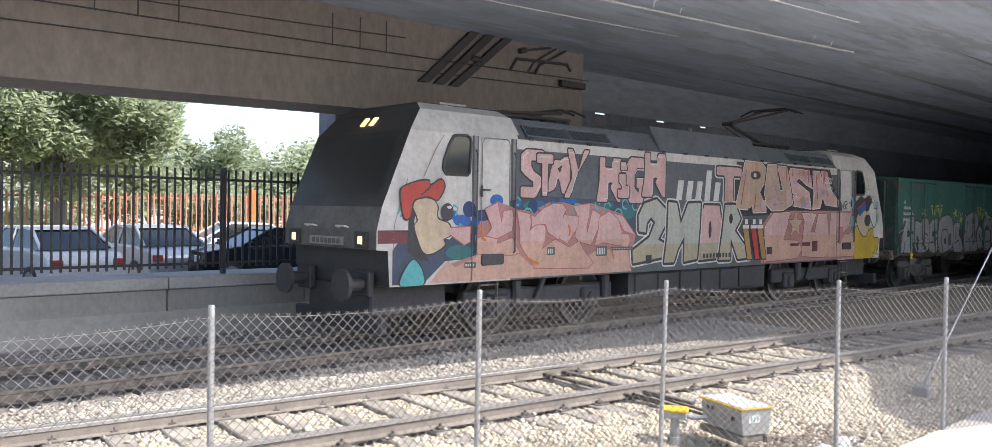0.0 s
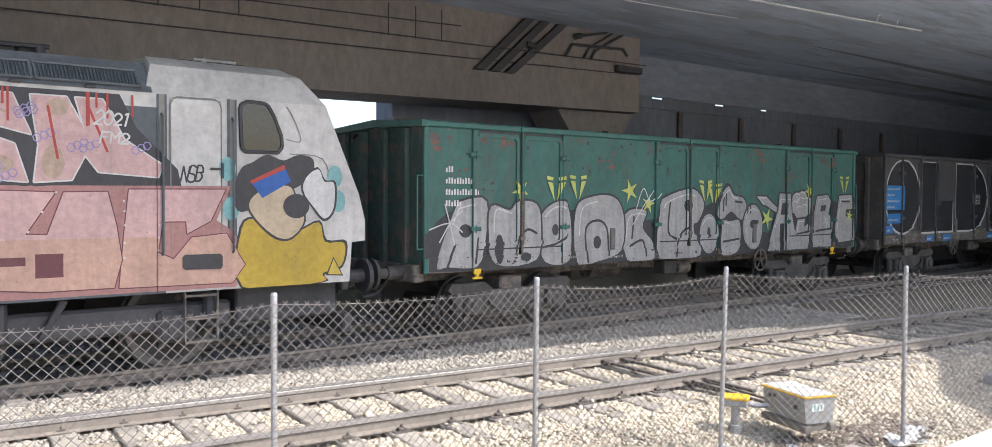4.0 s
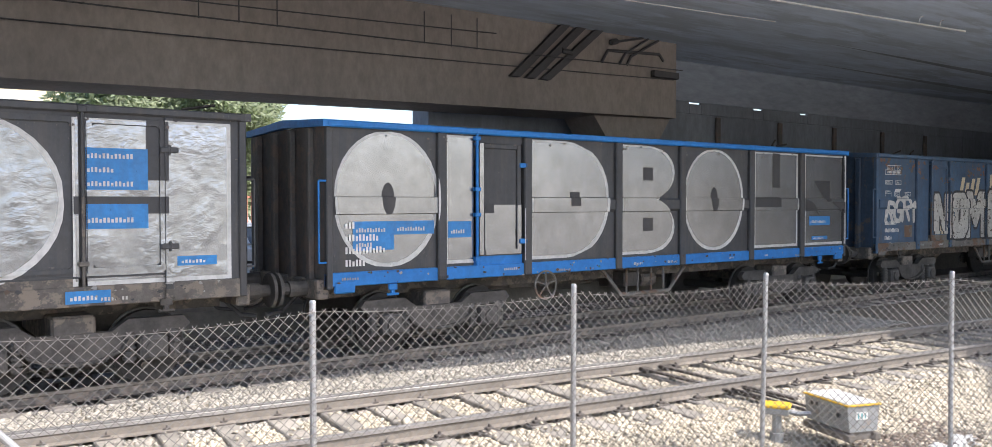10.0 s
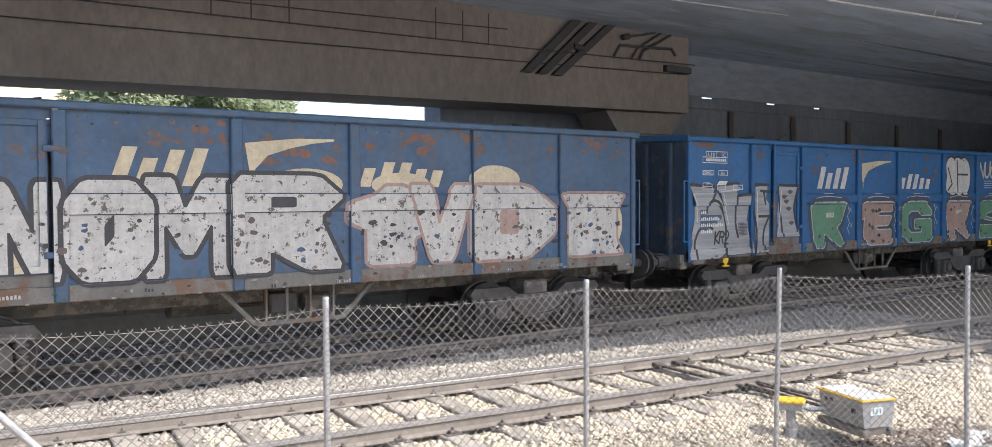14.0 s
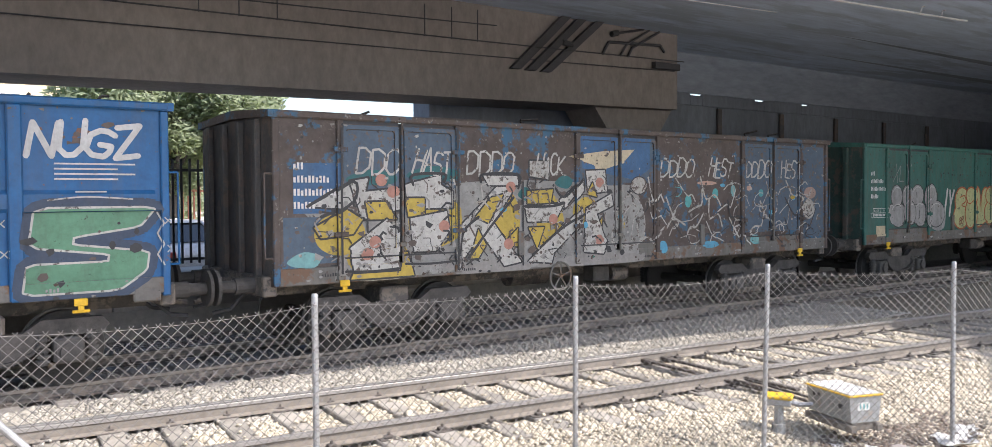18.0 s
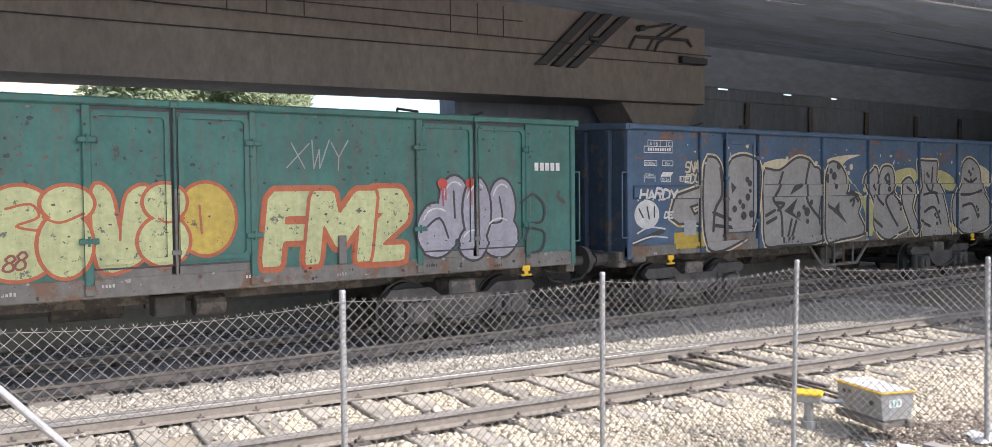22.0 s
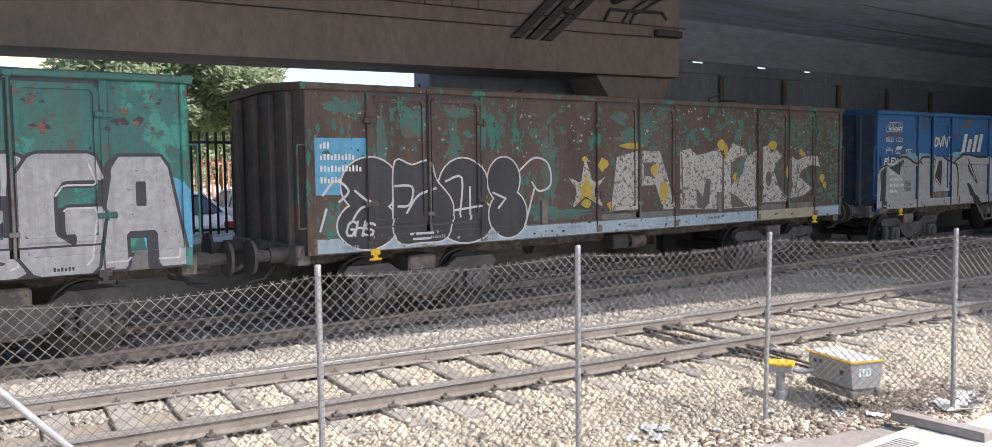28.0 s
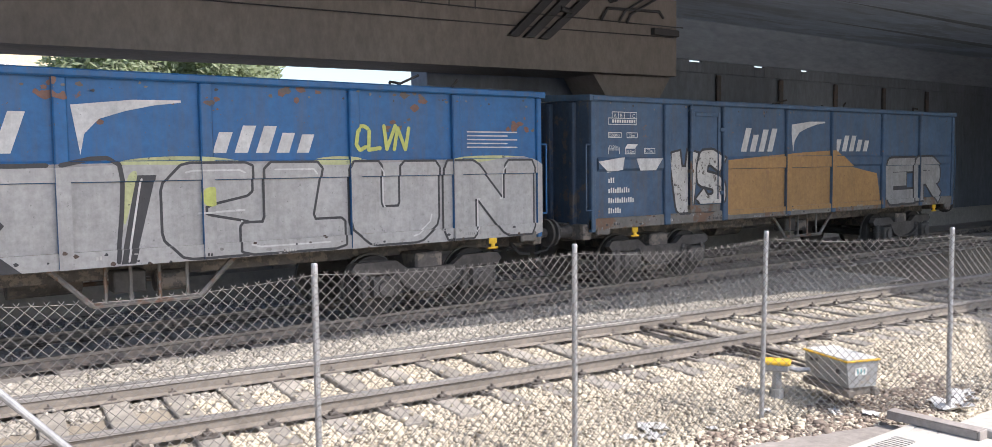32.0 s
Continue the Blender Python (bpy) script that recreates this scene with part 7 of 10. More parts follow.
def block_word(p, w, specs, z0, z1, edge, fill):
    """Tall solid block letters, each with a thin pale edge: rows of (letter, x0, x1)."""
    h = z1 - z0
    zm = (z0 + z1) / 2
    for ch, x0, x1 in specs:
        xm, wd = (x0 + x1) / 2, x1 - x0
        big, holes = [], []
        if ch == "O":
            big, holes = [oval(xm, zm, wd / 2, h / 2, 32)], [oval(xm, zm, 0.11, 0.24, 14)]
        elif ch == "L":
            big, holes = [rect(x0, x0 + wd * 0.47, z0, z1), rect(x0 + wd * 0.5, x1, z0, z0 + h * 0.45)], [rect(x0 + wd * 0.50, x0 + wd * 0.62, z0 + h * 0.38, z0 + h * 0.46)]
        elif ch == "D":
            arc = [(x0 + wd * 0.45 + wd * 0.55 * math.sin(math.pi * k / 16), zm - h / 2 * math.cos(math.pi * k / 16)) for k in range(17)]
            big, holes = [[(x0, z0)] + arc + [(x0, z1)]], [rect(xm - 0.02, xm + 0.2, zm - 0.12, zm + 0.12)]
        elif ch == "B":
            for a, b in ((z0, zm + 0.02), (zm - 0.02, z1)):
                c, r = (a + b) / 2, (b - a) / 2
                arc = [(x0 + wd * 0.5 + wd * 0.5 * math.sin(math.pi * k / 12), c - r * math.cos(math.pi * k / 12)) for k in range(13)]
                big.append([(x0, a)] + arc + [(x0, b)])
                holes.append(rect(xm - 0.14, xm + 0.12, c - 0.12, c + 0.12))
        elif ch == "Y":
            big, holes = [rect(x0, x1, zm - 0.12, z1), rect(x0, x1, z0, zm - 0.10)], [rect(xm - 0.10, xm + 0.16, zm + 0.25, z1 + 0.02), rect(x0 - 0.02, xm + 0.16, zm - 0.16, zm + 0.05)]
        elif ch == "S":
            big = [rect(x0, x1, z0, z1)]
            holes = [[(x0 + wd * 0.26, z0 + h * 0.72), (x0 + wd * 0.66, z0 + h * 0.72), (x0 + wd * 0.66, z0 + h * 0.48), (x0 + wd * 0.56, z0 + h * 0.47)],
                     [(x0 - 0.03, z0 + h * 0.52), (x0 + wd * 0.22, z0 + h * 0.46), (x0 + wd * 0.42, z0 + h * 0.31), (x0 + wd * 0.28, z0 + h * 0.37), (x0 - 0.03, z0 + h * 0.37)],
                     [(x1 + 0.03, z0 + h * 0.47), (x0 + wd * 0.66, z0 + h * 0.47), (x0 + wd * 0.85, z0 + h * 0.40), (x1 + 0.03, z0 + h * 0.33)]]
        m = Mesh()
        cx = sum(a for b in big for a, _ in b) / sum(len(b) for b in big)
        for b in big:
            p.lay(m, [[(a + (0.055 if a > cx else -0.03), c + (0.035 if c > zm else -0.055)) for a, c in b]], edge, 1)
        p.lay(m, big, fill, 3)
        p.lay(m, holes, P_BLACK, 5)
        m.obj("graffiti_letter", None, w, "huge silver block letter", fix=False)


def patches(p, w, rows):
    for x0, x1, z0, z1 in rows:
        m = Mesh()
        p.lay(m, [rect(x0, x1, z0, z1)], P_PATCH, 6)
        n = max(int((z1 - z0) / 0.15), 1)
        for k in range(n):
            zz = z1 - (k + 0.75) * (z1 - z0) / n
            p.lay(m, [rect(x0 + 0.05 + 0.045 * j, x0 + 0.078 + 0.045 * j, zz, zz + min(0.06, 0.35 * (z1 - z0)) * (0.7 + 0.3 * (j % 3 > 0))) for j in range(max(int((x1 - x0 - 0.12) / 0.045 * (0.9 - 0.35 * (k % 2))), 2))], P_WHITE, 8)
        m.obj("label_patch", None, w, "blue patch left round stencilled labels", fix=False)


# 2: black wagon, tall silver letters
w, p = door_wagon("gondola_wagon", 41.8, "black open wagon with huge silver block letters", M_BLACKP, M_UNDER, M_BLACKP, 12, HOOKG, handwheel=3.95)
block_word(p, w, [("O", 0.12, 1.96), ("L", 2.08, 4.05), ("D", 4.27, 6.38), ("B", 6.5, 8.55), ("O", 8.68, 10.75), ("Y", 10.92, 12.74)], 1.36, 3.28, P_WHITE, P_CRUMPLED)
patches(p, w, [(0.12, 1.02, 1.98, 2.62), (0.2, 0.92, 1.62, 1.88), (0.14, 0.5, 1.36, 1.56), (6.85, 7.2, 1.85, 2.1), (11.0, 11.75, 2.45, 2.95), (11.0, 11.75, 1.98, 2.28), (12.1, 12.6, 1.5, 1.62), (3.4, 4.0, 1.08, 1.26), (6.4, 6.9, 1.07, 1.27), (7.8, 8.2, 1.14, 1.3), (9.2, 9.5, 1.2, 1.34), (10.8, 11.3, 1.1, 1.25), (2.4, 2.8, 1.1, 1.25)])
blot(p, w, "label_frame", [([rect(5.4, 5.9, 2.1, 2.42)], P_BLACK, 6), (frame_rect(5.44, 5.86, 2.14, 2.38, 0.02) + [rect(5.5 + 0.07 * k, 5.54 + 0.07 * k, 2.2 + 0.1 * j, 2.25 + 0.1 * j) for k in range(5) for j in range(2)], P_WHITE, 8)])
# 3: ribbed black wagon with blue sill
w, p = ribbed_wagon("ribbed_gondola_wagon", 55.95, "black ribbed open wagon, bright blue sill and silver block letters", M_BLACKP, M_SILLBLUE, M_SILLBLUE, 13, M_SILLBLUE, handwheel=3.95)
block_word(p, w, [("O", 0.16, 1.84), ("L", 2.03, 3.50), ("D", 3.74, 5.45), ("B", 5.84, 7.18), ("O", 7.52, 9.24), ("Y", 9.62, 11.12), ("S", 11.38, 12.92)], 1.40, 3.30, P_WHITE, P_SILVER)
patches(p, w, [(0.42, 1.1, 1.6, 2.02), (1.1, 1.8, 1.82, 2.02), (2.06, 2.5, 1.75, 2.0), (11.6, 12.4, 1.78, 1.98), (11.7, 12.3, 1.46, 1.54)])
number_block(w, p, 0.3, 1.92, M_WHITE)
# 4: blue ribbed wagon, white worn letters
w, p = ribbed_wagon("ribbed_gondola_wagon", 70.25, "faded blue ribbed open wagon with worn white graffiti", M_BLUE2, M_SILL, M_BLUE2, 14, HOOKG)
sign_panel(w, p, YS + 0.02, M_WHITE)
number_block(w, p, 0.42, 1.92, M_WHITE)
company_mark(w, p, P_CREAM, P_CREAM)
scribble(p, w, "RGR1", 0.50, 1.83, 1.5, 0.50, P_WHITE, 0.10, lean=0.1)
blot(p, w, "graffiti_ground", [([oval(3.05, 1.6, 0.3, 0.3), oval(6.7, 2.5, 0.55, 0.22), oval(8.2, 2.5, 0.5, 0.18), oval(9.9, 2.6, 0.5, 0.22), oval(12.2, 1.85, 0.5, 0.55)], P_CREAM, 0)], "chipped cream sprayed background")
letters(p, w, [("N", 2.80, 3.62, 1.35, 2.51), ("O", 3.64, 4.67, 1.32, 2.54), ("M", 4.55, 5.65, 1.32, 2.58), ("R", 5.63, 7.25, 1.32, 2.62)], P_WORN, P_BLACK, 0.06, label="worn white graffiti letter with a black edge")
letters(p, w, [("t", 7.31, 8.72, 1.34, 2.48), ("V", 8.32, 9.48, 1.34, 2.50), ("D", 9.41, 11.15, 1.33, 2.50), ("I", 11.23, 12.7, 1.32, 2.36)], P_WORN, P_ROSE, 0.05, label="worn white graffiti letter with a rose edge")
specks(p, w, "paint_chip", 130, 2.9, 12.6, 1.32, 2.1, 0.012, 0.05, (P_MUD, P_BLACK, M_BLUE2), 10, 34)
rust_patches(p, w, 74, 26)
blot(p, w, "data_plate", [([rect(1.35, 1.72, 1.42, 1.72)], M_SILL, 4)])
# 5: bright blue ribbed wagon, green and rose letters
w, p = ribbed_wagon("ribbed_gondola_wagon", 84.65, "bright blue ribbed wagon with green and rose letters", M_BLUE, M_SILL, M_BLUE, 15, HOOKY)
sign_panel(w, p, YS + 0.02, M_WHITE)
company_mark(w, p, P_WHITE, P_CREAM)
for k, (text, lines) in enumerate((
    ("0.03,2.5 0.74,2.5 0.97,2.18 1.12,1.7 1.08,1.2 0.88,1.1 0.06,1.1 0.03,1.2 0.2,1.85 0.2,2.18", ("0.55,2.0 0.62,2.2 0.85,2.2 1.05,1.95 1.12,1.6 1.08,1.25 1.15,1.1", "0.25,1.12 0.2,1.4 0.32,1.65 0.5,1.75 0.72,1.68")),
    ("0.86,2.5 1.5,2.54 1.42,2.33 1.86,2.32 1.75,1.83 1.93,1.17 1.12,1.15 1.14,1.7 1.0,2.15", ("0.84,2.5 0.65,2.2", "1.42,2.32 1.9,2.36", "1.42,2.32 1.4,1.8 1.48,1.5")),
    ("1.94,2.5 2.43,2.52 2.37,2.26 2.48,2.15 2.48,1.3 2.0,1.13 1.94,1.65", ("2.2,2.42 2.82,2.38", "2.3,2.4 2.36,2.15", "2.15,1.9 2.5,1.9", "1.9,2.0 2.0,1.5 1.95,1.15", "2.48,1.9 2.3,1.6 2.3,1.25 2.4,1.1")),
    ("2.8,2.52 3.43,2.52 3.28,2.15 3.34,1.77 3.48,1.44 2.68,1.44", ("2.75,2.5 2.8,2.15 2.86,1.8 2.92,1.45", "3.44,2.5 3.3,2.1 3.36,1.75 3.5,1.5")),
)):
    form(p, w, [corners(text)], P_BRUSHED, P_BLACK, 0.012, 2 * (k % 2), lines=lines, width=0.055, shine=P_WHITE, label="brushed silver graffiti letter with black lines")
marks(p, w, ("0.03,2.54 0.75,2.5", "0.86,2.55 1.5,2.56", "1.94,2.55 2.45,2.54", "2.8,2.54 3.44,2.53"), P_BLACK, 0.06, 9)
for x, z in ((2.95, 2.3), (3.1, 2.05), (3.2, 1.75), (3.02, 2.2), (3.15, 2.4)):
    wash(p, w, f"{x - 0.08},{z} {x},{z + 0.04} {x + 0.1},{z + 0.01} {x + 0.02},{z - 0.05}", P_MUD, 9, "paint_chip")
scribble(p, w, "KR2", 0.78, 1.38, 0.42, 0.24, P_BLACK, 0.03, "black sprayed tag", 10)
blot(p, w, "label_patch", [([rect(0.36, 0.98, 1.86, 1.95), rect(0.36, 0.55, 1.96, 2.05), rect(0.36, 0.85, 1.75, 1.84), rect(0.36, 0.6, 1.64, 1.73)], M_BLUE2, 7)])
number_block(w, p, 0.38, 1.97, M_WHITE, h=0.065)
m = Mesh()
p.lay(m, [rect(1.46, 1.78, 1.52, 1.80)], P_BRUSHED, 8)
for k in range(9):
    p.lay(m, [rect(1.475 + 0.034 * k, 1.485 + 0.034 * k, 1.53, 1.79), rect(1.47, 1.77, 1.535 + 0.029 * k, 1.543 + 0.029 * k)], P_BLACK, 9)
m.obj("data_plate", None, w, "silver-sprayed gridded plate", fix=False)
rust_patches(p, w, 75, 12)
for ch, x0, x1, mat in (("R2", 3.85, 5.2, P_GREEN), ("E2", 5.85, 7.15, P_ROSE), ("G2", 7.55, 9.0, P_GREEN), ("R2", 9.62, 10.92, P_ROSE), ("S2", 11.42, 12.75, P_GREEN)):
    letters(p, w, [(ch, x0, x1, 1.18, 2.16)], mat, P_WORN, 0.026, back=P_NAVYDUSK, halo=0.10, lean=rnd(-0.1, 0.15), label="graffiti letter with a pale edge")
    specks(p, w, "paint_chip", 10, x0, x1, 1.2, 2.1, 0.02, 0.06, (P_MUD, P_BLACK), 11, int(x0 * 10))
    zig = " ".join(f"{x1 + 0.10 + 0.07 * (k % 2):.2f},{2.1 - 0.13 * k:.2f}" for k in range(6))
    blot(p, w, "paint_line", [(stroke(corners(zig), 0.02, n=5), P_WORN, 9)])
    marks(p, w, [f"{x0 + 0.2:.2f},2.26 {x0 + 0.6:.2f},2.3 {x1 - 0.2:.2f},2.27", f"{x0 + 0.5:.2f},2.36 {x1 - 0.5:.2f},2.36"], P_WORN, 0.018, 9)
    for dx, dz in ((0.22, 2.0), (0.25, 1.65)):
        marks(p, w, [f"{x1 + dx - 0.04:.2f},{dz - 0.04:.2f} {x1 + dx + 0.04:.2f},{dz + 0.04:.2f}", f"{x1 + dx - 0.04:.2f},{dz + 0.04:.2f} {x1 + dx + 0.04:.2f},{dz - 0.04:.2f}"], P_WORN, 0.014, 9)
blot(p, w, "graffiti_throw_up", [([oval(9.95, 2.8, 0.38, 0.53), oval(10.3, 2.8, 0.4, 0.53), oval(10.62, 2.8, 0.38, 0.53)], P_BLACK, 3), ([oval(9.95, 2.8, 0.33, 0.48), oval(10.3, 2.8, 0.36, 0.48), oval(10.62, 2.8, 0.33, 0.48)], P_WHITE, 5),
     (stroke([(9.8, 3.0), (10.0, 2.6), (9.8, 2.45)], 0.05) + stroke([(10.25, 3.2), (10.3, 2.4)], 0.05) + stroke([(10.3, 2.85), (10.8, 2.85)], 0.05), P_BLACK, 7)], "round white throw-up with black lines")
scribble(p, w, "NUGZ", 11.45, 2.78, 1.25, 0.34, P_WHITE, 0.06)
blot(p, w, "small_print", [([rect(11.7, 12.6 - 0.2 * (k % 2), 2.68 - 0.06 * k, 2.70 - 0.06 * k) for k in range(4)], P_WHITE, 8)])
# 6: weathered brown and blue wagon, tangled letters
w, p = door_wagon("gondola_wagon", 99.0, "weathered brown open wagon with tangled yellow graffiti", M_TAGGED, M_SILL, M_TAGGED, 16, HOOKY, handwheel=5.05)
number_block(w, p, 0.3, 2.66, M_WHITE)
rr = random.Random(66)
m = Mesh()
p.lay(m, [[(0.4, 2.1), (1.2, 2.5), (2.6, 2.45), (4.0, 2.55), (5.6, 2.5), (7.0, 2.45), (7.0, 1.1), (0.9, 1.1), (1.0, 1.6)]], P_SMEAR, 0)
m.obj("graffiti_ground", None, w, "smeared grey and white background", fix=False)
blot(p, w, "graffiti_ground", [([oval(1.0, 1.75, 0.4, 0.3), oval(1.6, 1.4, 0.5, 0.3), oval(2.6, 1.9, 0.5, 0.4), oval(3.9, 1.9, 0.35, 0.5), oval(4.9, 1.8, 0.3, 0.5), oval(5.7, 2.0, 0.3, 0.25)], P_YELLOWWORN, 1)], "worn yellow sprayed patches")
W6 = dict(edge=P_BLACK, rim=0.028, label="angular worn white or yellow graffiti form", name="graffiti_shape")
for k, (text, mat) in enumerate((
    ("0.55,2.15 1.2,2.48 1.2,2.1", P_WORN), ("0.6,1.85 1.1,2.1 1.35,1.95 1.2,1.75 0.7,1.7", P_YELLOWWORN), ("1.15,2.5 1.45,2.55 1.4,2.35 1.95,2.4 2.0,2.1 1.35,1.95", P_WORN),
    ("1.4,2.2 1.75,2.2 1.9,1.95 1.45,1.95", P_YELLOWWORN), ("1.15,1.55 1.75,1.95 1.95,1.75 1.95,1.2 1.2,1.2", P_WORN), ("1.7,1.7 2.0,1.75 2.0,1.3 1.7,1.35", P_YELLOWWORN), ("1.15,1.1 1.35,1.5 2.1,1.45 2.2,1.1", P_YELLOWWORN),
    ("2.05,2.45 2.7,2.6 2.7,2.45 2.9,2.35 2.9,2.1 2.1,2.1", P_WORN), ("2.05,2.25 2.4,2.25 2.4,1.98 2.1,1.98", P_YELLOWWORN), ("2.15,1.95 2.8,2.05 2.85,1.75 2.6,1.45 2.2,1.45", P_WORN), ("2.35,1.7 2.75,1.7 2.55,1.5", P_YELLOWWORN),
    ("3.0,1.15 3.1,1.85 3.35,2.05 3.9,2.55 4.2,2.5 3.7,1.85 4.25,1.2 3.9,1.15 3.45,1.7", P_WORN), ("3.35,1.95 3.65,2.25 3.9,2.3 3.6,1.85", P_YELLOWWORN), ("3.25,1.3 3.4,1.75 3.55,1.5 3.4,1.3", P_YELLOWWORN), ("3.5,2.6 4.2,2.6 4.2,2.45 3.6,2.45", P_WORN), ("3.9,1.5 4.2,1.75 4.2,1.45", P_YELLOWWORN),
    ("4.4,2.35 4.95,2.38 4.9,2.15 4.4,2.15", P_YELLOWWORN), ("4.35,2.1 5.2,2.15 5.0,1.85 4.4,1.85", P_WORN), ("4.4,1.2 4.6,1.35 5.6,2.05 5.6,1.8 4.95,1.3 4.9,1.15", P_WORN), ("4.42,1.75 4.75,1.75 4.6,1.4", P_YELLOWWORN), ("5.1,2.2 5.65,2.55 5.65,2.35 5.2,2.05", P_WORN), ("4.45,2.85 4.85,2.85 4.85,2.55 4.45,2.6", P_PEEL),
    ("5.7,2.7 6.15,2.72 6.2,2.35 5.75,2.3", P_WORN), ("5.65,1.3 5.7,2.05 6.3,2.3 6.35,2.1 5.95,1.95 6.2,1.4 6.1,1.25", P_WORN), ("5.72,2.3 5.85,2.5 5.95,2.25", P_YELLOWWORN), ("5.85,1.6 6.1,1.9 6.05,1.6", P_YELLOWWORN),
)):
    form(p, w, [corners(text)], mat, up=k % 5, **W6)
for k, (x, z) in enumerate(((1.66, 2.52), (1.85, 2.35), (1.55, 1.62), (1.42, 1.45), (2.75, 1.82), (4.05, 2.42), (4.0, 1.5), (4.95, 1.88), (6.02, 2.5), (6.0, 1.5))):
    blot(p, w, "paint_dot", [([oval(x, z, 0.10, 0.09, 14)], P_ROSEDOT, 10)])
form(p, w, ("6.35,1.45 6.5,2.05 6.75,2.25 7.05,2.1 7.15,1.7 7.0,1.4",), P_SMEAR, P_PEEL, 0.02, 5, lines=("6.5,1.5 6.6,1.9 6.8,2.1", "6.8,1.45 6.85,1.8 7.0,2.0"), width=0.02, name="graffiti_shape", label="grey shape with pale outlines")
blot(p, w, "graffiti_shape", [([oval(7.0, 2.45, 0.22, 0.17)], P_BLACK, 9), ([oval(7.0, 2.45, 0.20, 0.15)], P_PEEL, 10)])
blot(p, w, "repaint_patch", [([corners("5.55,3.3 7.3,3.3 7.3,2.75 6.9,2.55 5.6,2.75")], P_BLUEPATCH, 0)])
for x0, x1, z, mat in ((1.1, 1.9, 2.55, P_DUSKTEAL), (2.1, 3.0, 2.62, P_DUSKTEAL), (4.2, 4.5, 2.3, P_DUSKTEAL), (5.0, 5.4, 2.5, P_DUSKTEAL), (0.2, 0.7, 1.4, P_SEAFOAM), (1.2, 2.0, 1.15, P_OLIVE), (3.0, 4.4, 1.14, P_DRAB), (4.7, 7.0, 1.16, P_DRAB)):
    wash(p, w, f"{x0},{z} {(x0 + x1) / 2:.2f},{z + 0.12:.2f} {x1},{z + 0.04:.2f} {x1 - 0.1:.2f},{z - 0.1:.2f} {x0 + 0.1:.2f},{z - 0.08:.2f}", mat, 1, "paint_haze")
m = Mesh()
for k in range(170):
    x, z, q = rr.uniform(0.6, 7.2), rr.uniform(1.18, 2.5), rr.uniform(0.05, 0.22)
    a = rr.choice((0.0, 0.7, 1.57, 2.3)) + rr.uniform(-0.25, 0.25)
    b = a + rr.choice((-1.4, -0.9, 0.9, 1.4))
    p.lay(m, stroke([(x, z), (x + q * math.cos(a), z + q * math.sin(a)), (x + q * math.cos(a) + 0.6 * q * math.cos(b), z + q * math.sin(a) + 0.6 * q * math.sin(b))], rr.uniform(0.012, 0.034), n=4), rr.choice((P_BLACK, P_BLACK, P_BLACK, P_MUD, P_MUD, P_SMEAR, P_DRAB, P_PEEL)), 10)
for k in range(90):
    x, z, q = rr.uniform(0.6, 7.2), rr.uniform(1.18, 2.45), rr.uniform(0.03, 0.10)
    p.lay(m, [[(x + q * rr.uniform(0.4, 1.3) * math.cos(6.283 * i / 6), z + q * rr.uniform(0.3, 0.9) * math.sin(6.283 * i / 6)) for i in range(6)]], rr.choice((P_MUD, P_DRAB, P_SMEAR, P_BLACK)), 9)
tagged(m.obj("line_work", None, w, "tangled dark strokes and worn scraps of paint", fix=False), kind="stuff")
marks(p, w, ("1.0,1.2 1.0,2.2 1.02,3.3", "1.97,1.25 1.98,2.2 1.97,3.3", "2.98,1.15 2.99,2.2 2.98,3.3", "1.05,1.22 1.5,1.2 1.95,1.22", "2.05,1.28 2.5,1.26 2.95,1.28", "4.28,1.15 4.3,1.8 4.3,2.5"), P_BLACK, 0.035, 11)
marks(p, w, ("0.5,2.15 1.2,2.5 1.2,2.2 0.7,2.0", "2.2,2.45 2.2,2.6 2.75,2.62 2.75,2.5", "3.45,2.5 3.5,2.62 4.2,2.62 4.2,2.4", "3.4,1.95 3.1,1.7 3.05,1.2", "3.2,1.3 3.6,1.75 4.1,2.25", "4.35,2.1 4.9,2.1 5.2,2.15", "5.0,2.4 5.2,2.25 5.6,2.55", "4.5,1.3 5.1,1.7 5.65,1.95"), P_BLACK, 0.045, 11)
rb = random.Random(67)
for x0 in (7.45, 8.3, 9.2, 10.15, 11.1, 11.8):
    for k in range(5):
        x, z = x0 + rb.uniform(-0.1, 0.3), 1.3 + 0.2 * k
        marks(p, w, [" ".join(f"{x + 0.17 * j * (1 if k % 2 else -1) + rb.uniform(-0.1, 0.1):.2f},{z + 0.16 * j * (1 if j % 2 else 0.4) + rb.uniform(-0.06, 0.06):.2f}" for j in range(4))], rb.choice((P_PEEL, P_PEEL, P_WORN, P_BLACK)), rb.uniform(0.02, 0.045), 9, "tag_stroke")
for x, z, a, b, mat in ((8.35, 2.15, 0.1, 0.12, P_TEAL), (9.15, 2.3, 0.09, 0.1, P_TEAL), (9.7, 2.35, 0.08, 0.12, P_SEAFOAM), (10.6, 2.3, 0.08, 0.08, P_TEAL), (7.65, 1.3, 0.12, 0.12, P_LBLUE), (9.0, 1.3, 0.25, 0.07, P_LBLUE), (10.4, 1.35, 0.15, 0.1, P_SEAFOAM), (10.2, 2.4, 0.1, 0.05, P_SALMON), (8.9, 2.5, 0.3, 0.04, P_SALMON)):
    blot(p, w, "paint_blot", [([oval(x, z, a, b, 12)], mat, 7)])
specks(p, w, "paint_chip", 700, 0.2, 12.8, 1.15, 3.3, 0.006, 0.03, (P_PEEL, P_MUD, P_MUD, P_MUD, P_SMEAR, P_BLACK), 11, 36)
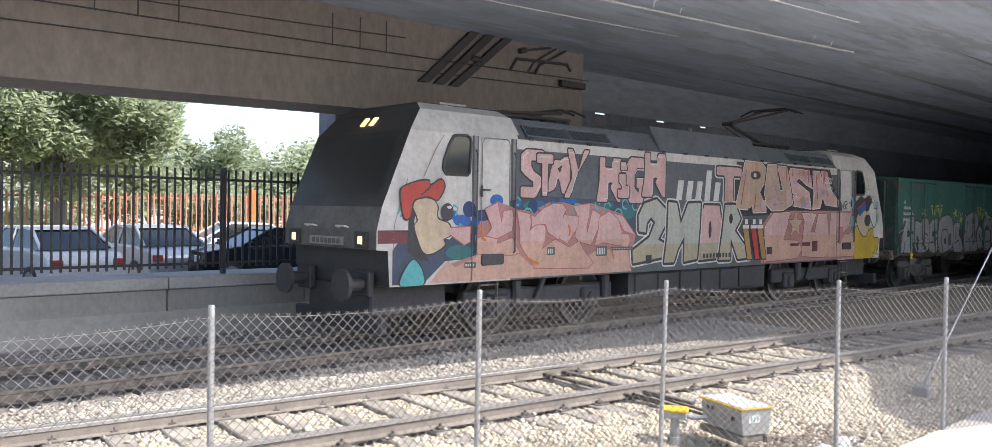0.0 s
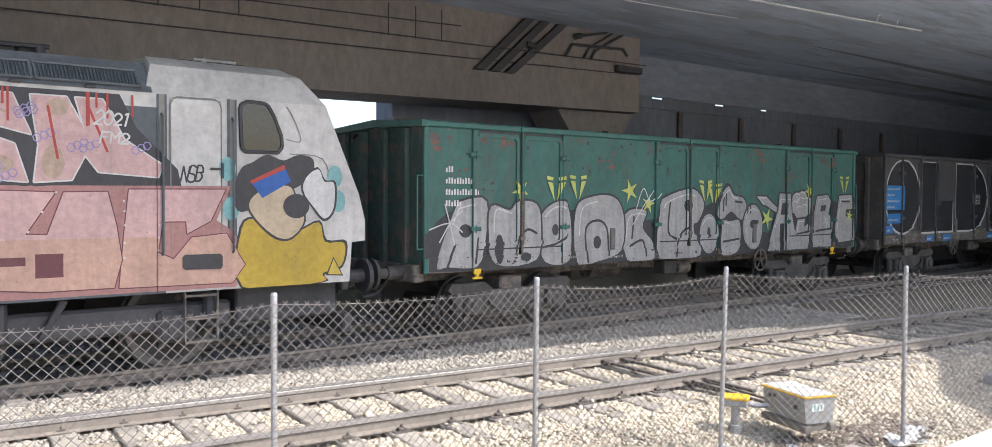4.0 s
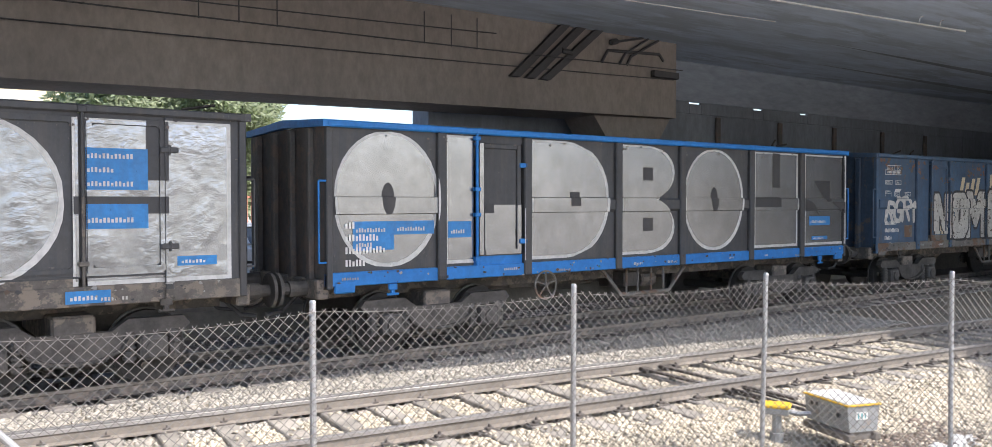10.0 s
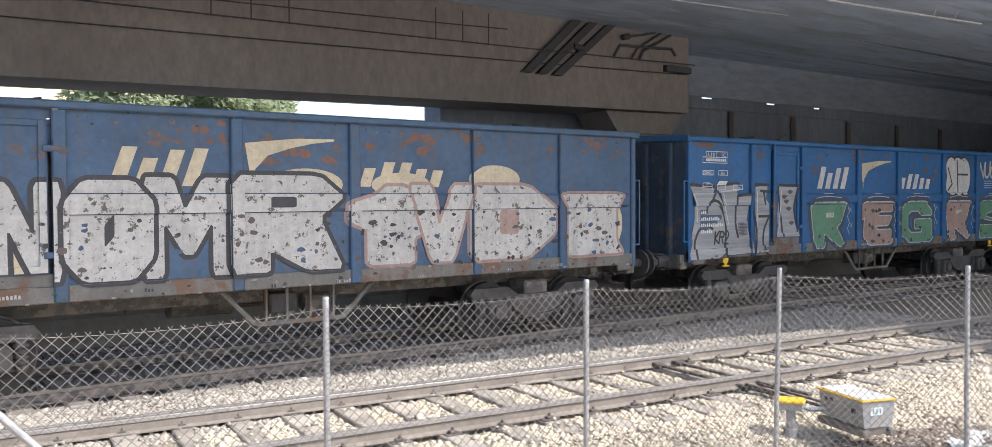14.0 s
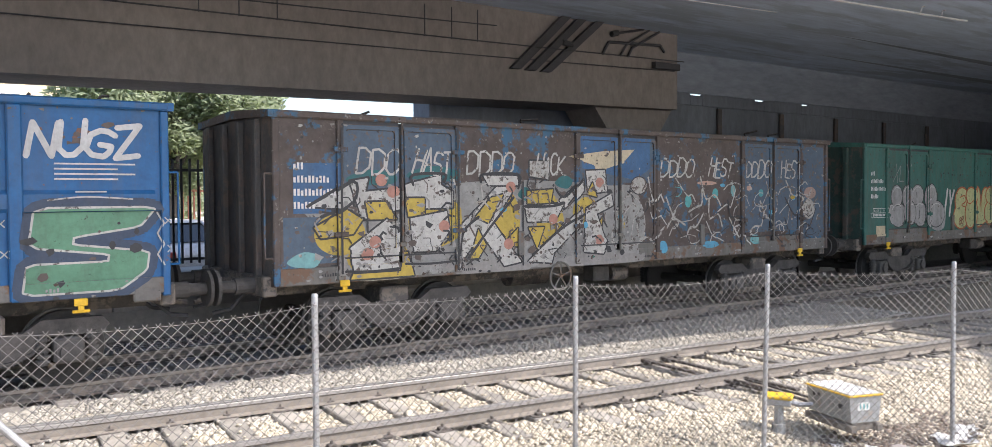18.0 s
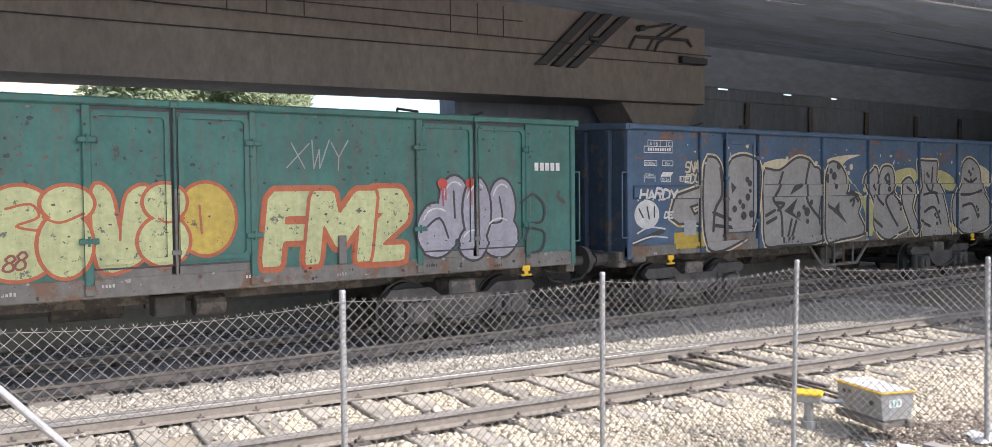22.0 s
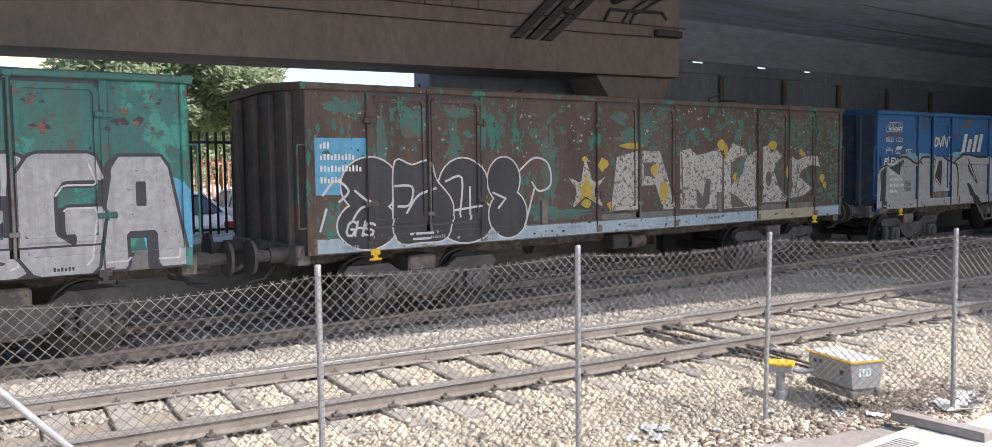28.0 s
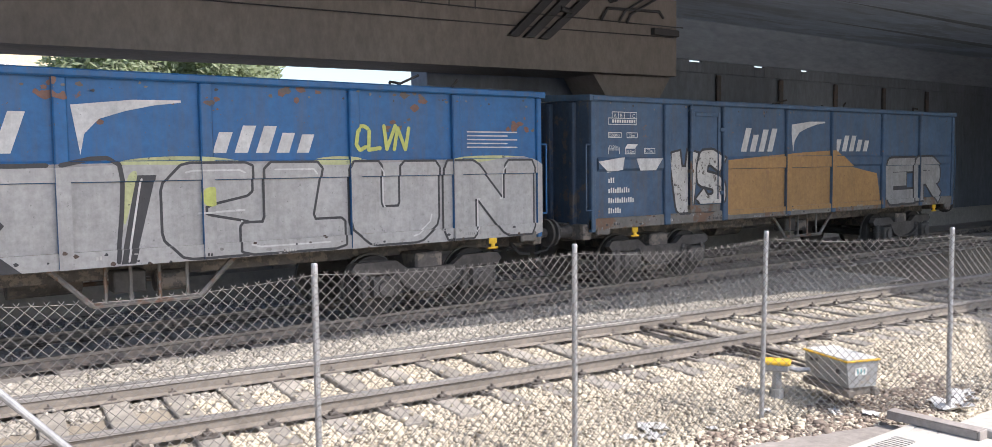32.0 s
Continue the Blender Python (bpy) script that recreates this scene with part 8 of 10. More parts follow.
blot(p, w, "label_patch", [([rect(0.3, 1.0, 2.05, 2.75)], P_BLUEPATCH, 0)])
for x0, x1, z0, z1 in ((1.05, 1.95, 2.3, 3.3), (2.05, 2.95, 2.4, 3.3), (10.05, 10.95, 1.5, 3.3), (11.05, 11.95, 1.5, 3.3), (12.1, 12.85, 1.35, 3.3), (5.55, 6.45, 2.45, 3.3), (6.55, 7.4, 2.5, 3.3), (0.15, 0.95, 1.35, 2.0)):
    blot(p, w, "repaint_patch", [([rect(x0, x1, z0, z1)], P_DUSKBLUE, 0)])
rt = random.Random(61)
for k in range(34):
    x, z, s = rt.uniform(7.2, 12.7), rt.uniform(1.25, 2.45), rt.uniform(0.10, 0.26)
    a = rt.uniform(0, 6.28)
    swirl = [(x + s * (1 + 0.35 * j) * 0.6 * math.cos(a + 0.75 * j), z + s * 0.75 * math.sin(a + 0.75 * j)) for j in range(rt.randint(3, 7))]
    blot(p, w, "tag_stroke", [(stroke(swirl, rt.uniform(0.012, 0.03), n=5), rt.choice((P_PEEL, P_PEEL, P_WORN, P_WORN, P_BLACK, P_TEAL)), 9)])
blot(p, w, "painted_shape", [([oval(12.35, 2.3, 0.22, 0.13)], P_ROSE, 5), ([oval(12.3, 1.95, 0.22, 0.22)], P_PEEL, 6), (stroke([(12.2, 2.0), (12.25, 1.9)], 0.02) + stroke([(12.38, 2.0), (12.4, 1.9)], 0.02) + stroke([(12.15, 1.85), (12.3, 1.78), (12.45, 1.86)], 0.02), P_BLACK, 8)])
for x, wd, sz in ((1.28, "DDO", 0.72), (2.25, "HAST", 0.66), (3.2, "DDDO", 0.95), (4.6, "HACK", 0.62), (7.6, "DDDO", 0.95), (9.0, "HEST", 0.7), (10.1, "DDDO", 0.85), (11.3, "HEST", 0.7)):
    scribble(p, w, wd, x, 2.62, sz, 0.34, P_WORN, 0.03)
blot(p, w, "sail_mark", [([[(5.3, 2.95), (6.1, 3.05), (6.9, 3.1), (6.6, 2.85), (6.2, 2.75), (6.05, 2.5), (5.9, 2.8)]], P_CREAM, 2)])
m = Mesh()
for k in range(9):
    x, z = rnd(0.5, 12.5), rnd(1.35, 2.5)
    p.lay(m, [oval(x, z, rnd(0.03, 0.09), rnd(0.03, 0.07), 10)], random.choice((P_YELLOW, P_YELLOW, P_LBLUE, P_SALMON, P_WORN)), 9)
tagged(m.obj("paint_blot", None, w, "", fix=False), kind="stuff")
# 7: green wagon with bubble letters
w, p = door_wagon("gondola_wagon", 113.5, "green open wagon with white and yellow bubble letters", M_GREEN, M_SILL, M_GREEN, 17, HOOKY)
number_block(w, p, 0.3, 2.70, M_WHITE)
load_table(w, p, 0.4, 1.70, M_WHITE, YS)
blot(p, w, "data_plate", [([rect(0.55, 0.95, 1.25, 1.50)], P_CREAM, 6)])
BUBBLE = dict(fill=P_CHALK, edge=P_BLACK, rim=0.022, shine=P_WHITE, label="white bubble letter with a thin black edge")
for k, (shapes, lines) in enumerate((
    ((oval(1.46, 2.2, 0.25, 0.27), oval(1.5, 1.76, 0.37, 0.30), oval(1.24, 1.86, 0.17, 0.15)), ("1.22,2.0 1.45,1.97 1.7,2.02",)),
    ((oval(1.93, 2.2, 0.22, 0.27), oval(1.98, 1.85, 0.18, 0.3), oval(2.12, 1.78, 0.24, 0.28)), ("1.95,1.55 2.0,1.8 1.95,2.0",)),
    ((oval(2.45, 2.22, 0.29, 0.26), oval(2.56, 1.76, 0.32, 0.31)), ("2.4,2.3 2.42,2.15", "2.2,2.0 2.5,2.0 2.72,2.05", "2.55,1.85 2.55,1.65")),
    ((oval(3.1, 2.18, 0.31, 0.33), oval(3.02, 1.8, 0.16, 0.4), oval(3.4, 1.74, 0.42, 0.33)), ("2.98,1.5 3.12,1.7 3.05,2.0", "3.2,2.0 3.15,1.85")),
)):
    form(p, w, shapes, up=4 * (k % 2), lines=lines, width=0.022, **BUBBLE)
wash(p, w, "3.2,1.4 3.7,1.45 3.9,1.8 3.85,1.4 3.5,1.3", P_CHALK, 1, "spray_haze")
scribble(p, w, "IY", 3.8, 1.7, 0.5, 0.7, P_WHITE, 0.07)
YELLOW7 = dict(fill=P_LIMEWORN, edge=P_ORANGERED, rim=0.045, label="yellow-green bubble letter with an orange-red edge")
for k, (shapes, lines) in enumerate((
    ((oval(4.78, 2.06, 0.36, 0.34), oval(4.75, 1.66, 0.40, 0.32)), ("4.65,2.15 4.9,2.2 4.98,2.05 4.75,1.95 5.05,1.88",)),
    ((oval(5.28, 2.2, 0.27, 0.2), oval(5.25, 1.72, 0.28, 0.38)), ("5.02,2.05 5.2,1.98 5.45,2.08",)),
    (("5.55,2.35 5.75,2.32 5.85,1.85 5.95,2.3 6.2,2.35 6.15,1.65 5.95,1.42 5.6,1.45",), ("5.85,1.75 5.86,2.0",)),
    ((oval(6.38, 2.2, 0.25, 0.22), oval(6.36, 1.72, 0.30, 0.30)), ("6.3,2.0 6.4,1.95 6.6,2.0",)),
)):
    form(p, w, shapes, up=4 * (k % 2), lines=lines, width=0.03, **YELLOW7)
form(p, w, (oval(6.88, 1.98, 0.37, 0.45),), P_YELLOWWORN, P_ORANGERED, 0.045, 2, lines=("6.8,2.15 6.82,1.8",), width=0.03, label="yellow bubble letter with an orange-red edge")
scribble(p, w, "88", 4.62, 1.45, 0.24, 0.18, P_RUSTRED, 0.025, "dark red sprayed tag", 11)
letters(p, w, [("F", 7.65, 8.45, 1.32, 2.32), ("M", 8.25, 9.25, 1.32, 2.32), ("2", 9.06, 9.80, 1.30, 2.35)], P_LIMEWORN, P_ORANGERED, 0.05, back=P_ORANGERED, halo=0.03, lean=0.12, label="pale yellow-green letter with an orange-red edge")
for k, (shapes, lines) in enumerate((
    ((oval(10.3, 1.72, 0.36, 0.40), oval(10.62, 2.05, 0.28, 0.48)), ("10.1,1.75 10.35,1.9 10.5,1.6", "10.6,2.3 10.62,1.9")),
    ((oval(11.02, 2.0, 0.25, 0.5), oval(10.95, 1.5, 0.25, 0.25)), ("11.0,2.3 11.02,1.6",)),
    ((oval(11.5, 2.05, 0.25, 0.43), oval(11.45, 1.6, 0.35, 0.33)), ("11.3,1.8 11.5,1.85 11.45,2.2",)),
)):
    form(p, w, shapes, P_LILACSILVER, P_BLACK, 0.04, 4 * (k % 2), lines=lines, width=0.035, shine=P_WHITE, label="lilac-grey bubble letter with a black edge")
marks(p, w, ("11.85,2.1 12.1,2.25 12.35,2.05 12.3,1.8 12.05,1.75 11.9,1.5", "12.1,1.7 12.35,1.6 12.3,1.35 12.1,1.3"), P_BLACK, 0.04)
specks(p, w, "paint_chip", 240, 0.2, 12.8, 2.4, 3.3, 0.006, 0.03, (P_BLACK, P_MUD), 2, 37)
specks(p, w, "paint_chip", 120, 1.2, 12.0, 1.4, 2.4, 0.006, 0.02, (P_MUD,), 11, 38)
drips(p, w, (10.4, 10.9), 2.42, P_RED)
scribble(p, w, "XLY", 1.35, 2.55, 0.75, 0.42, P_SILVERDULL, 0.018)
scribble(p, w, "XWY", 8.0, 2.62, 0.9, 0.38, P_SILVERDULL, 0.016)
blot(p, w, "operator_mark", [([rect(12.15 + 0.11 * k, 12.23 + 0.11 * k, 2.62, 2.75) for k in range(5)], M_WHITE, 8)])
# 8: blue ribbed wagon, silver letters
w, p = ribbed_wagon("ribbed_gondola_wagon", 127.7, "blue ribbed wagon covered with spotted silver letters", M_BLUE2, M_SILL, M_BLUE2, 18, HOOKY)
sign_panel(w, p, YS + 0.02, M_WHITE)
scribble(p, w, "HARDY", 0.3, 2.12, 0.95, 0.18, P_WHITE, 0.04)
blot(p, w, "painted_shape", [([oval(0.5, 1.85, 0.31, 0.26)], P_WHITE, 4), (stroke([(0.3, 1.95), (0.4, 1.8)], 0.035) + stroke([(0.5, 1.98), (0.55, 1.78)], 0.035) + stroke([(0.68, 1.98), (0.68, 1.8)], 0.035) + stroke([(0.2, 1.35), (0.9, 1.55)], 0.09), P_BLACK, 7), ([rect(1.2, 2.0, 1.2, 1.5), oval(1.35, 1.75, 0.13, 0.15)], P_YELLOW, 2)])
for text, mat in (("1.9,2.7 2.1,2.8 2.1,2.2 1.9,2.2", P_CREAM), ("3.6,2.75 4.3,2.9 4.7,2.8 4.0,2.6", P_CREAM), ("6.5,2.6 6.8,2.4 7.3,1.7 7.2,1.3 7.5,1.25 7.55,1.9 7.0,2.2", P_YELLOWFADE), ("8.3,2.6 9.2,2.75 9.4,2.45 8.6,2.3", P_YELLOWFADE), ("10.4,2.7 11.1,2.5 11.0,2.2 10.5,2.3", P_YELLOWFADE), ("12.1,2.85 12.85,2.7 12.85,2.3 12.3,2.4", P_CREAM), ("9.8,1.4 10.6,1.5 11.4,1.2 9.9,1.15", P_YELLOWFADE)):
    wash(p, w, text, mat, 0, label="yellowish sprayed background")
wash(p, w, "5.75,2.85 6.3,2.98 7.1,3.02 6.6,2.9 6.25,2.7", P_CREAM, 1, "sail_mark", "curved pale sail mark")
GREY8 = dict(fill=P_DRAB, edge=P_BLACK, rim=0.05, halo=P_CREAM, label="drab silver graffiti letter with black and cream edges")
for k, (shapes, holes, lines) in enumerate((
    (([(1.1, 1.8), (1.25, 2.17), (1.9, 2.33), (1.9, 2.05), (1.6, 1.98), (1.73, 1.8), (1.9, 1.86), (1.9, 1.67), (1.33, 1.68)],), (), ()),
    (("1.95,2.72 2.25,2.88 2.45,2.72 2.52,2.4 2.7,2.8 3.15,2.93 3.53,2.74 3.5,2.0 3.4,1.6 3.15,1.35 2.27,1.12 1.95,1.5",), ([(2.72, 2.45), (2.9, 2.32), (2.78, 2.2)],), ("2.45,2.7 2.5,2.2 2.3,1.9 2.25,1.5", "2.25,1.85 2.7,1.7", "2.3,1.6 2.75,1.55")),
    (("3.7,2.62 4.25,2.64 4.82,2.9 5.23,2.86 5.4,2.72 5.6,2.65 5.64,2.15 5.55,1.65 5.64,1.2 4.3,1.15 3.75,1.2 3.68,1.8",), ([(4.4, 1.83), (4.85, 2.1), (4.68, 1.8), (4.98, 1.6)], [(4.68, 2.35), (4.52, 2.15), (4.95, 2.32), (5.0, 2.4)]), ("4.35,2.62 4.2,2.3 4.05,2.08 4.3,1.8 4.35,1.2", "5.25,2.84 5.12,2.4 5.2,2.0 5.6,1.65", "4.1,2.0 4.4,1.98 4.2,1.85", "3.82,1.75 4.1,1.85", "3.85,1.6 4.15,1.7", "4.5,1.2 4.65,1.65", "4.62,1.2 4.8,1.62")),
    (("5.75,2.6 6.0,2.83 6.3,2.78 6.52,2.55 6.55,2.3 6.5,2.15 6.9,2.12 7.08,1.95 7.0,1.72 7.22,1.32 6.29,1.2 5.77,1.2 5.72,1.95",), ([(6.05, 1.8), (6.3, 2.0), (6.3, 1.8), (6.6, 1.5)],), ("5.8,1.95 6.05,1.85 6.3,1.75", "6.55,2.15 6.75,2.2 7.0,2.0", "6.7,2.0 6.85,2.05 6.8,1.9")),
    (("7.25,2.4 7.46,2.66 7.72,2.72 7.8,2.45 7.98,2.73 8.32,2.73 8.44,2.44 8.36,2.17 8.92,1.75 9.05,1.4 8.57,1.25 8.13,1.12 7.69,1.35 7.57,1.9",), (), ("7.8,2.45 7.75,2.1 8.0,1.9", "8.35,2.2 8.1,2.0 8.3,1.7 8.6,1.4", "7.6,1.6 7.95,1.4", "8.05,2.5 8.2,2.6 8.25,2.4")),
    (("8.75,2.35 9.1,2.5 9.3,2.2 9.2,1.8 9.45,1.4 9.3,1.2 9.0,1.6 8.8,1.95",), (), ("8.9,2.3 9.1,2.2",)),
    (([(9.45, 2.9), (10.3, 2.9), (10.28, 2.43), (10.55, 2.15), (10.8, 1.6), (10.93, 1.12), (9.54, 1.12), (9.35, 1.83), (9.55, 2.3)],), (), ("9.7,2.75 9.75,2.35 10.0,2.2 10.1,2.75", "9.6,2.1 10.2,2.15 10.4,1.9", "9.75,1.7 10.2,1.8 10.5,1.4", "9.5,1.5 10.0,1.35")),
    (("11.4,2.4 11.55,2.85 11.9,2.98 12.33,2.75 12.48,2.25 12.9,1.8 12.85,1.3 11.9,1.12 11.2,1.3 11.05,1.9",), (), ("11.6,2.5 11.9,2.4 12.2,2.5", "11.3,2.1 11.9,2.1 12.4,2.2", "11.5,1.8 12.0,1.85 12.3,1.5", "11.3,1.4 11.8,1.5")),
)):
    form(p, w, shapes, up=3 * (k % 2), holes=holes, lines=lines, width=0.07, **GREY8)
rd = random.Random(88)
for x, z, s_, n in ((3.1, 1.95, 1.0, 6), (3.3, 2.4, 0.8, 3), (5.15, 1.8, 1.1, 5), (6.1, 2.55, 1.2, 5), (7.6, 2.25, 0.8, 3), (8.15, 2.4, 0.8, 3), (8.7, 1.9, 0.6, 3), (9.9, 2.55, 0.6, 2), (10.3, 1.55, 0.8, 4), (11.9, 2.6, 0.8, 4), (12.3, 1.7, 0.8, 3)):
    for k in range(n):
        r = s_ * rd.uniform(0.045, 0.09)
        blot(p, w, "paint_spot", [([oval(x + 0.13 * s_ * math.sqrt(k) * math.cos(2.4 * k), z + 0.13 * s_ * math.sqrt(k) * math.sin(2.4 * k), r, r, 12)], P_BLACK, 11)])
for x, z, r in ((6.75, 2.75, 0.07), (6.65, 2.62, 0.05), (7.2, 2.25, 0.06), (7.3, 2.1, 0.05), (4.5, 2.9, 0.05), (4.62, 2.8, 0.07), (11.0, 2.9, 0.04), (7.0, 2.0, 0.05)):
    blot(p, w, "paint_spot", [([oval(x, z, r, r, 10)], P_CREAM, 2)])
scribble(p, w, "DE", 0.95, 1.78, 0.22, 0.12, P_WHITE, 0.03)
scribble(p, w, "SNAK", 1.5, 2.62, 0.5, 0.2, P_CREAM, 0.03)
scribble(p, w, "EDU", 1.5, 2.42, 0.4, 0.16, P_CREAM, 0.03)
blot(p, w, "data_plate", [([rect(1.45, 1.78, 1.44, 1.72)], M_GREYBOX, 7)])
marks(p, w, ("0.25,1.52 0.55,1.62 0.95,1.58", "0.15,1.35 0.6,1.45 1.0,1.42"), P_WHITE, 0.03, 9)
rust_patches(p, w, 78, 26)
specks(p, w, "spray_mist", 60, 1.2, 12.8, 2.6, 3.15, 0.012, 0.05, (P_CREAM, P_LILAC, P_CREAM), 0, 48)
# 9: green wagon, three silver words
w, p = door_wagon("gondola_wagon", 142.0, "peeling green open wagon with three silver graffiti words", M_GREENWORN, M_SILL, M_GREEN, 19, HOOKG)
number_block(w, p, 0.35, 2.68, M_WHITE, rows=((0.1, 0), (0.5, 1)))
blot(p, w, "graffiti_ground", [([oval(0.12, 1.6, 0.35, 0.5), oval(1.3, 2.5, 0.5, 0.13), oval(4.55, 1.7, 0.45, 0.55), oval(6.6, 2.2, 0.5, 0.25), oval(8.75, 1.75, 0.45, 0.6), oval(12.75, 1.6, 0.35, 0.6)], P_LBLUE, 0)], "sky blue sprayed background")
letters(p, w, [("H", 0.12, 1.17, 1.06, 2.47), ("i", 1.12, 1.92, 1.11, 2.40), ("l", 1.62, 2.50, 1.09, 2.45), ("O", 2.40, 3.31, 1.08, 2.44), ("S", 3.21, 4.31, 1.07, 2.39)], P_CHALK, P_BLACK, 0.035, lean=0.08, shadow=P_BLACK, shine=P_WHITE, label="silver graffiti letter with a black shadow")
specks(p, w, "paint_chip", 260, 0.2, 12.8, 2.4, 3.32, 0.008, 0.045, (P_BLACK, P_MUD, P_MUD, P_MUD), 2, 39)
specks(p, w, "primer_chip", 60, 2.4, 11.5, 2.55, 3.25, 0.008, 0.03, (P_RUSTRED,), 2, 44)
blot(p, w, "sprayed_tag", [([oval(0.8, 2.56, 0.5, 0.04), oval(4.2, 2.4, 0.5, 0.04)], P_LIMEWORN, 1), ([rect(2.4, 2.75, 2.95, 3.15), rect(3.95, 4.3, 2.95, 3.15), rect(0.6, 0.85, 3.0, 3.2), rect(9.2, 9.8, 2.75, 3.2)], P_DUSKTEAL, 1)])
blot(p, w, "graffiti_shadow", [([corners("4.62,2.2 4.85,2.5 4.95,1.85 5.3,1.75 5.2,1.12 4.95,1.12 5.0,1.5 4.75,1.85")], P_BLACK, 2)], "black shadow of a letter")
DNA = dict(fill=P_CHALK, edge=P_BLACK, rim=0.05, halo=P_PINKLINE, shine=P_WHITE, label="silver graffiti letter with black and dark pink edges")
form(p, w, [corners("4.8,2.44 5.58,2.47 5.73,2.15 5.68,1.6 5.45,1.42 5.25,1.38 5.3,1.77 4.97,1.8 4.88,2.07")], holes=(oval(5.42, 1.95, 0.06, 0.16, 12),), **DNA)
form(p, w, ["5.75,1.3 5.85,1.85 6.2,2.05 6.45,1.8 6.6,1.5 6.75,1.3 6.6,1.2 6.3,1.5 6.15,1.7 6.05,1.3 5.9,1.15"], up=3, **DNA)
form(p, w, ["6.76,1.35 6.86,1.93 7.15,2.45 7.65,2.5 7.85,2.1 8.1,2.4 8.45,2.5 8.55,2.3 8.4,1.6 7.95,1.3 7.6,1.35 7.55,1.75 7.3,1.75 7.2,1.3 6.95,1.25"], holes=(oval(7.38, 2.1, 0.07, 0.18, 12),), lines=("7.75,2.0 7.95,1.7 8.2,1.6", "7.75,2.4 7.7,1.7"), width=0.04, **DNA)
letters(p, w, [("D", 8.80, 9.85, 1.08, 2.44), ("i", 9.65, 10.24, 1.07, 2.35), ("E", 10.19, 11.1, 1.07, 2.49), ("G", 10.98, 11.98, 1.07, 2.49), ("A", 11.85, 12.95, 1.09, 2.45)], P_CHALK, P_BLACK, 0.04, shadow=P_BLACK, shine=P_WHITE, label="silver graffiti letter with a black shadow")
for x in (4.1, 8.8):
    scribble(p, w, "DES", x, 1.9, 0.35, 0.16, P_BLACK, 0.025)
    scribble(p, w, "VDC", x, 2.12, 0.3, 0.14, P_BLACK, 0.025)
rust_patches(p, w, 79, 20, (P_RUSTRED, P_MUD, P_BLACK), 2.55, 3.3, 0.05, 0.13)
marks(p, w, ("0.1,2.2 0.3,2.55 1.2,2.62 1.5,2.5", "4.6,2.0 4.7,2.5 5.2,2.66 5.7,2.6"), P_PINKLINE, 0.03, 1)
scribble(p, w, "NAMA", 6.15, 2.45, 0.5, 0.2, P_BLACK, 0.03, "black sprayed tag")
# 10: rusted green-brown wagon
w, p = door_wagon("gondola_wagon", 156.57, "rusted brown wagon with green remains and peeling letters", M_BROWN, M_SILL, M_BROWN, 20, HOOKY)
blot(p, w, "painted_panel", [([rect(0.15, 0.95, 1.9, 2.7)], P_LBLUE, 0), ([rect(0.15, 9.95, 1.08, 1.28)], P_SILLBLUE, 0), ([rect(9.97, 11.94, 1.08, 1.28)], P_OLIVE, 0), ([rect(11.96, 12.95, 1.08, 1.28)], P_SILLBLUE, 0)])
number_block(w, p, 0.22, 2.55, M_WHITE, h=0.085)
SOOTY = dict(fill=P_SOOT, edge=P_WHITE, rim=0.026, label="black bubble letter with a white edge")
for k, (shapes, lines) in enumerate((
    ((oval(1.0, 2.02, 0.46, 0.40), oval(0.95, 1.45, 0.48, 0.35)), ("0.75,1.95 0.95,1.8 1.1,1.75", "1.1,1.75 0.85,1.7 0.72,1.55")),
    (("1.42,2.36 1.7,2.3 2.0,2.36 2.1,2.1 2.42,1.7 2.3,1.2 1.85,1.15 1.42,1.2 1.38,1.8",), ("1.4,2.0 1.7,1.98 1.65,1.72 1.45,1.7", "1.6,1.6 1.8,1.85 2.1,1.95")),
    ((oval(2.62, 1.95, 0.45, 0.45), oval(2.68, 1.45, 0.52, 0.36)), ("2.3,2.05 2.6,2.1 2.55,1.5", "2.45,1.6 2.95,1.65", "2.75,1.95 2.75,1.45")),
    ((oval(3.42, 2.05, 0.32, 0.36), oval(3.5, 1.5, 0.38, 0.38)), ("3.2,1.85 3.45,1.75", "3.45,1.75 3.3,1.6")),
)):
    form(p, w, shapes, up=3 * (k % 2), lines=lines, width=0.035, line_mat=P_WHITE, **SOOTY)
marks(p, w, ("3.75,2.2 4.05,2.4 4.35,2.3 4.4,1.95 4.15,1.85 4.0,2.0", "4.05,1.9 3.95,1.6 3.85,1.3", "0.25,1.9 0.45,2.1 0.65,1.95 0.5,1.8", "0.2,1.4 0.3,1.7", "1.65,1.28 2.05,1.28", "1.7,1.2 2.0,1.2"), P_WHITE, 0.035)
scribble(p, w, "GHS", 0.62, 1.3, 0.42, 0.2, P_WHITE, 0.03)
rg = random.Random(410)
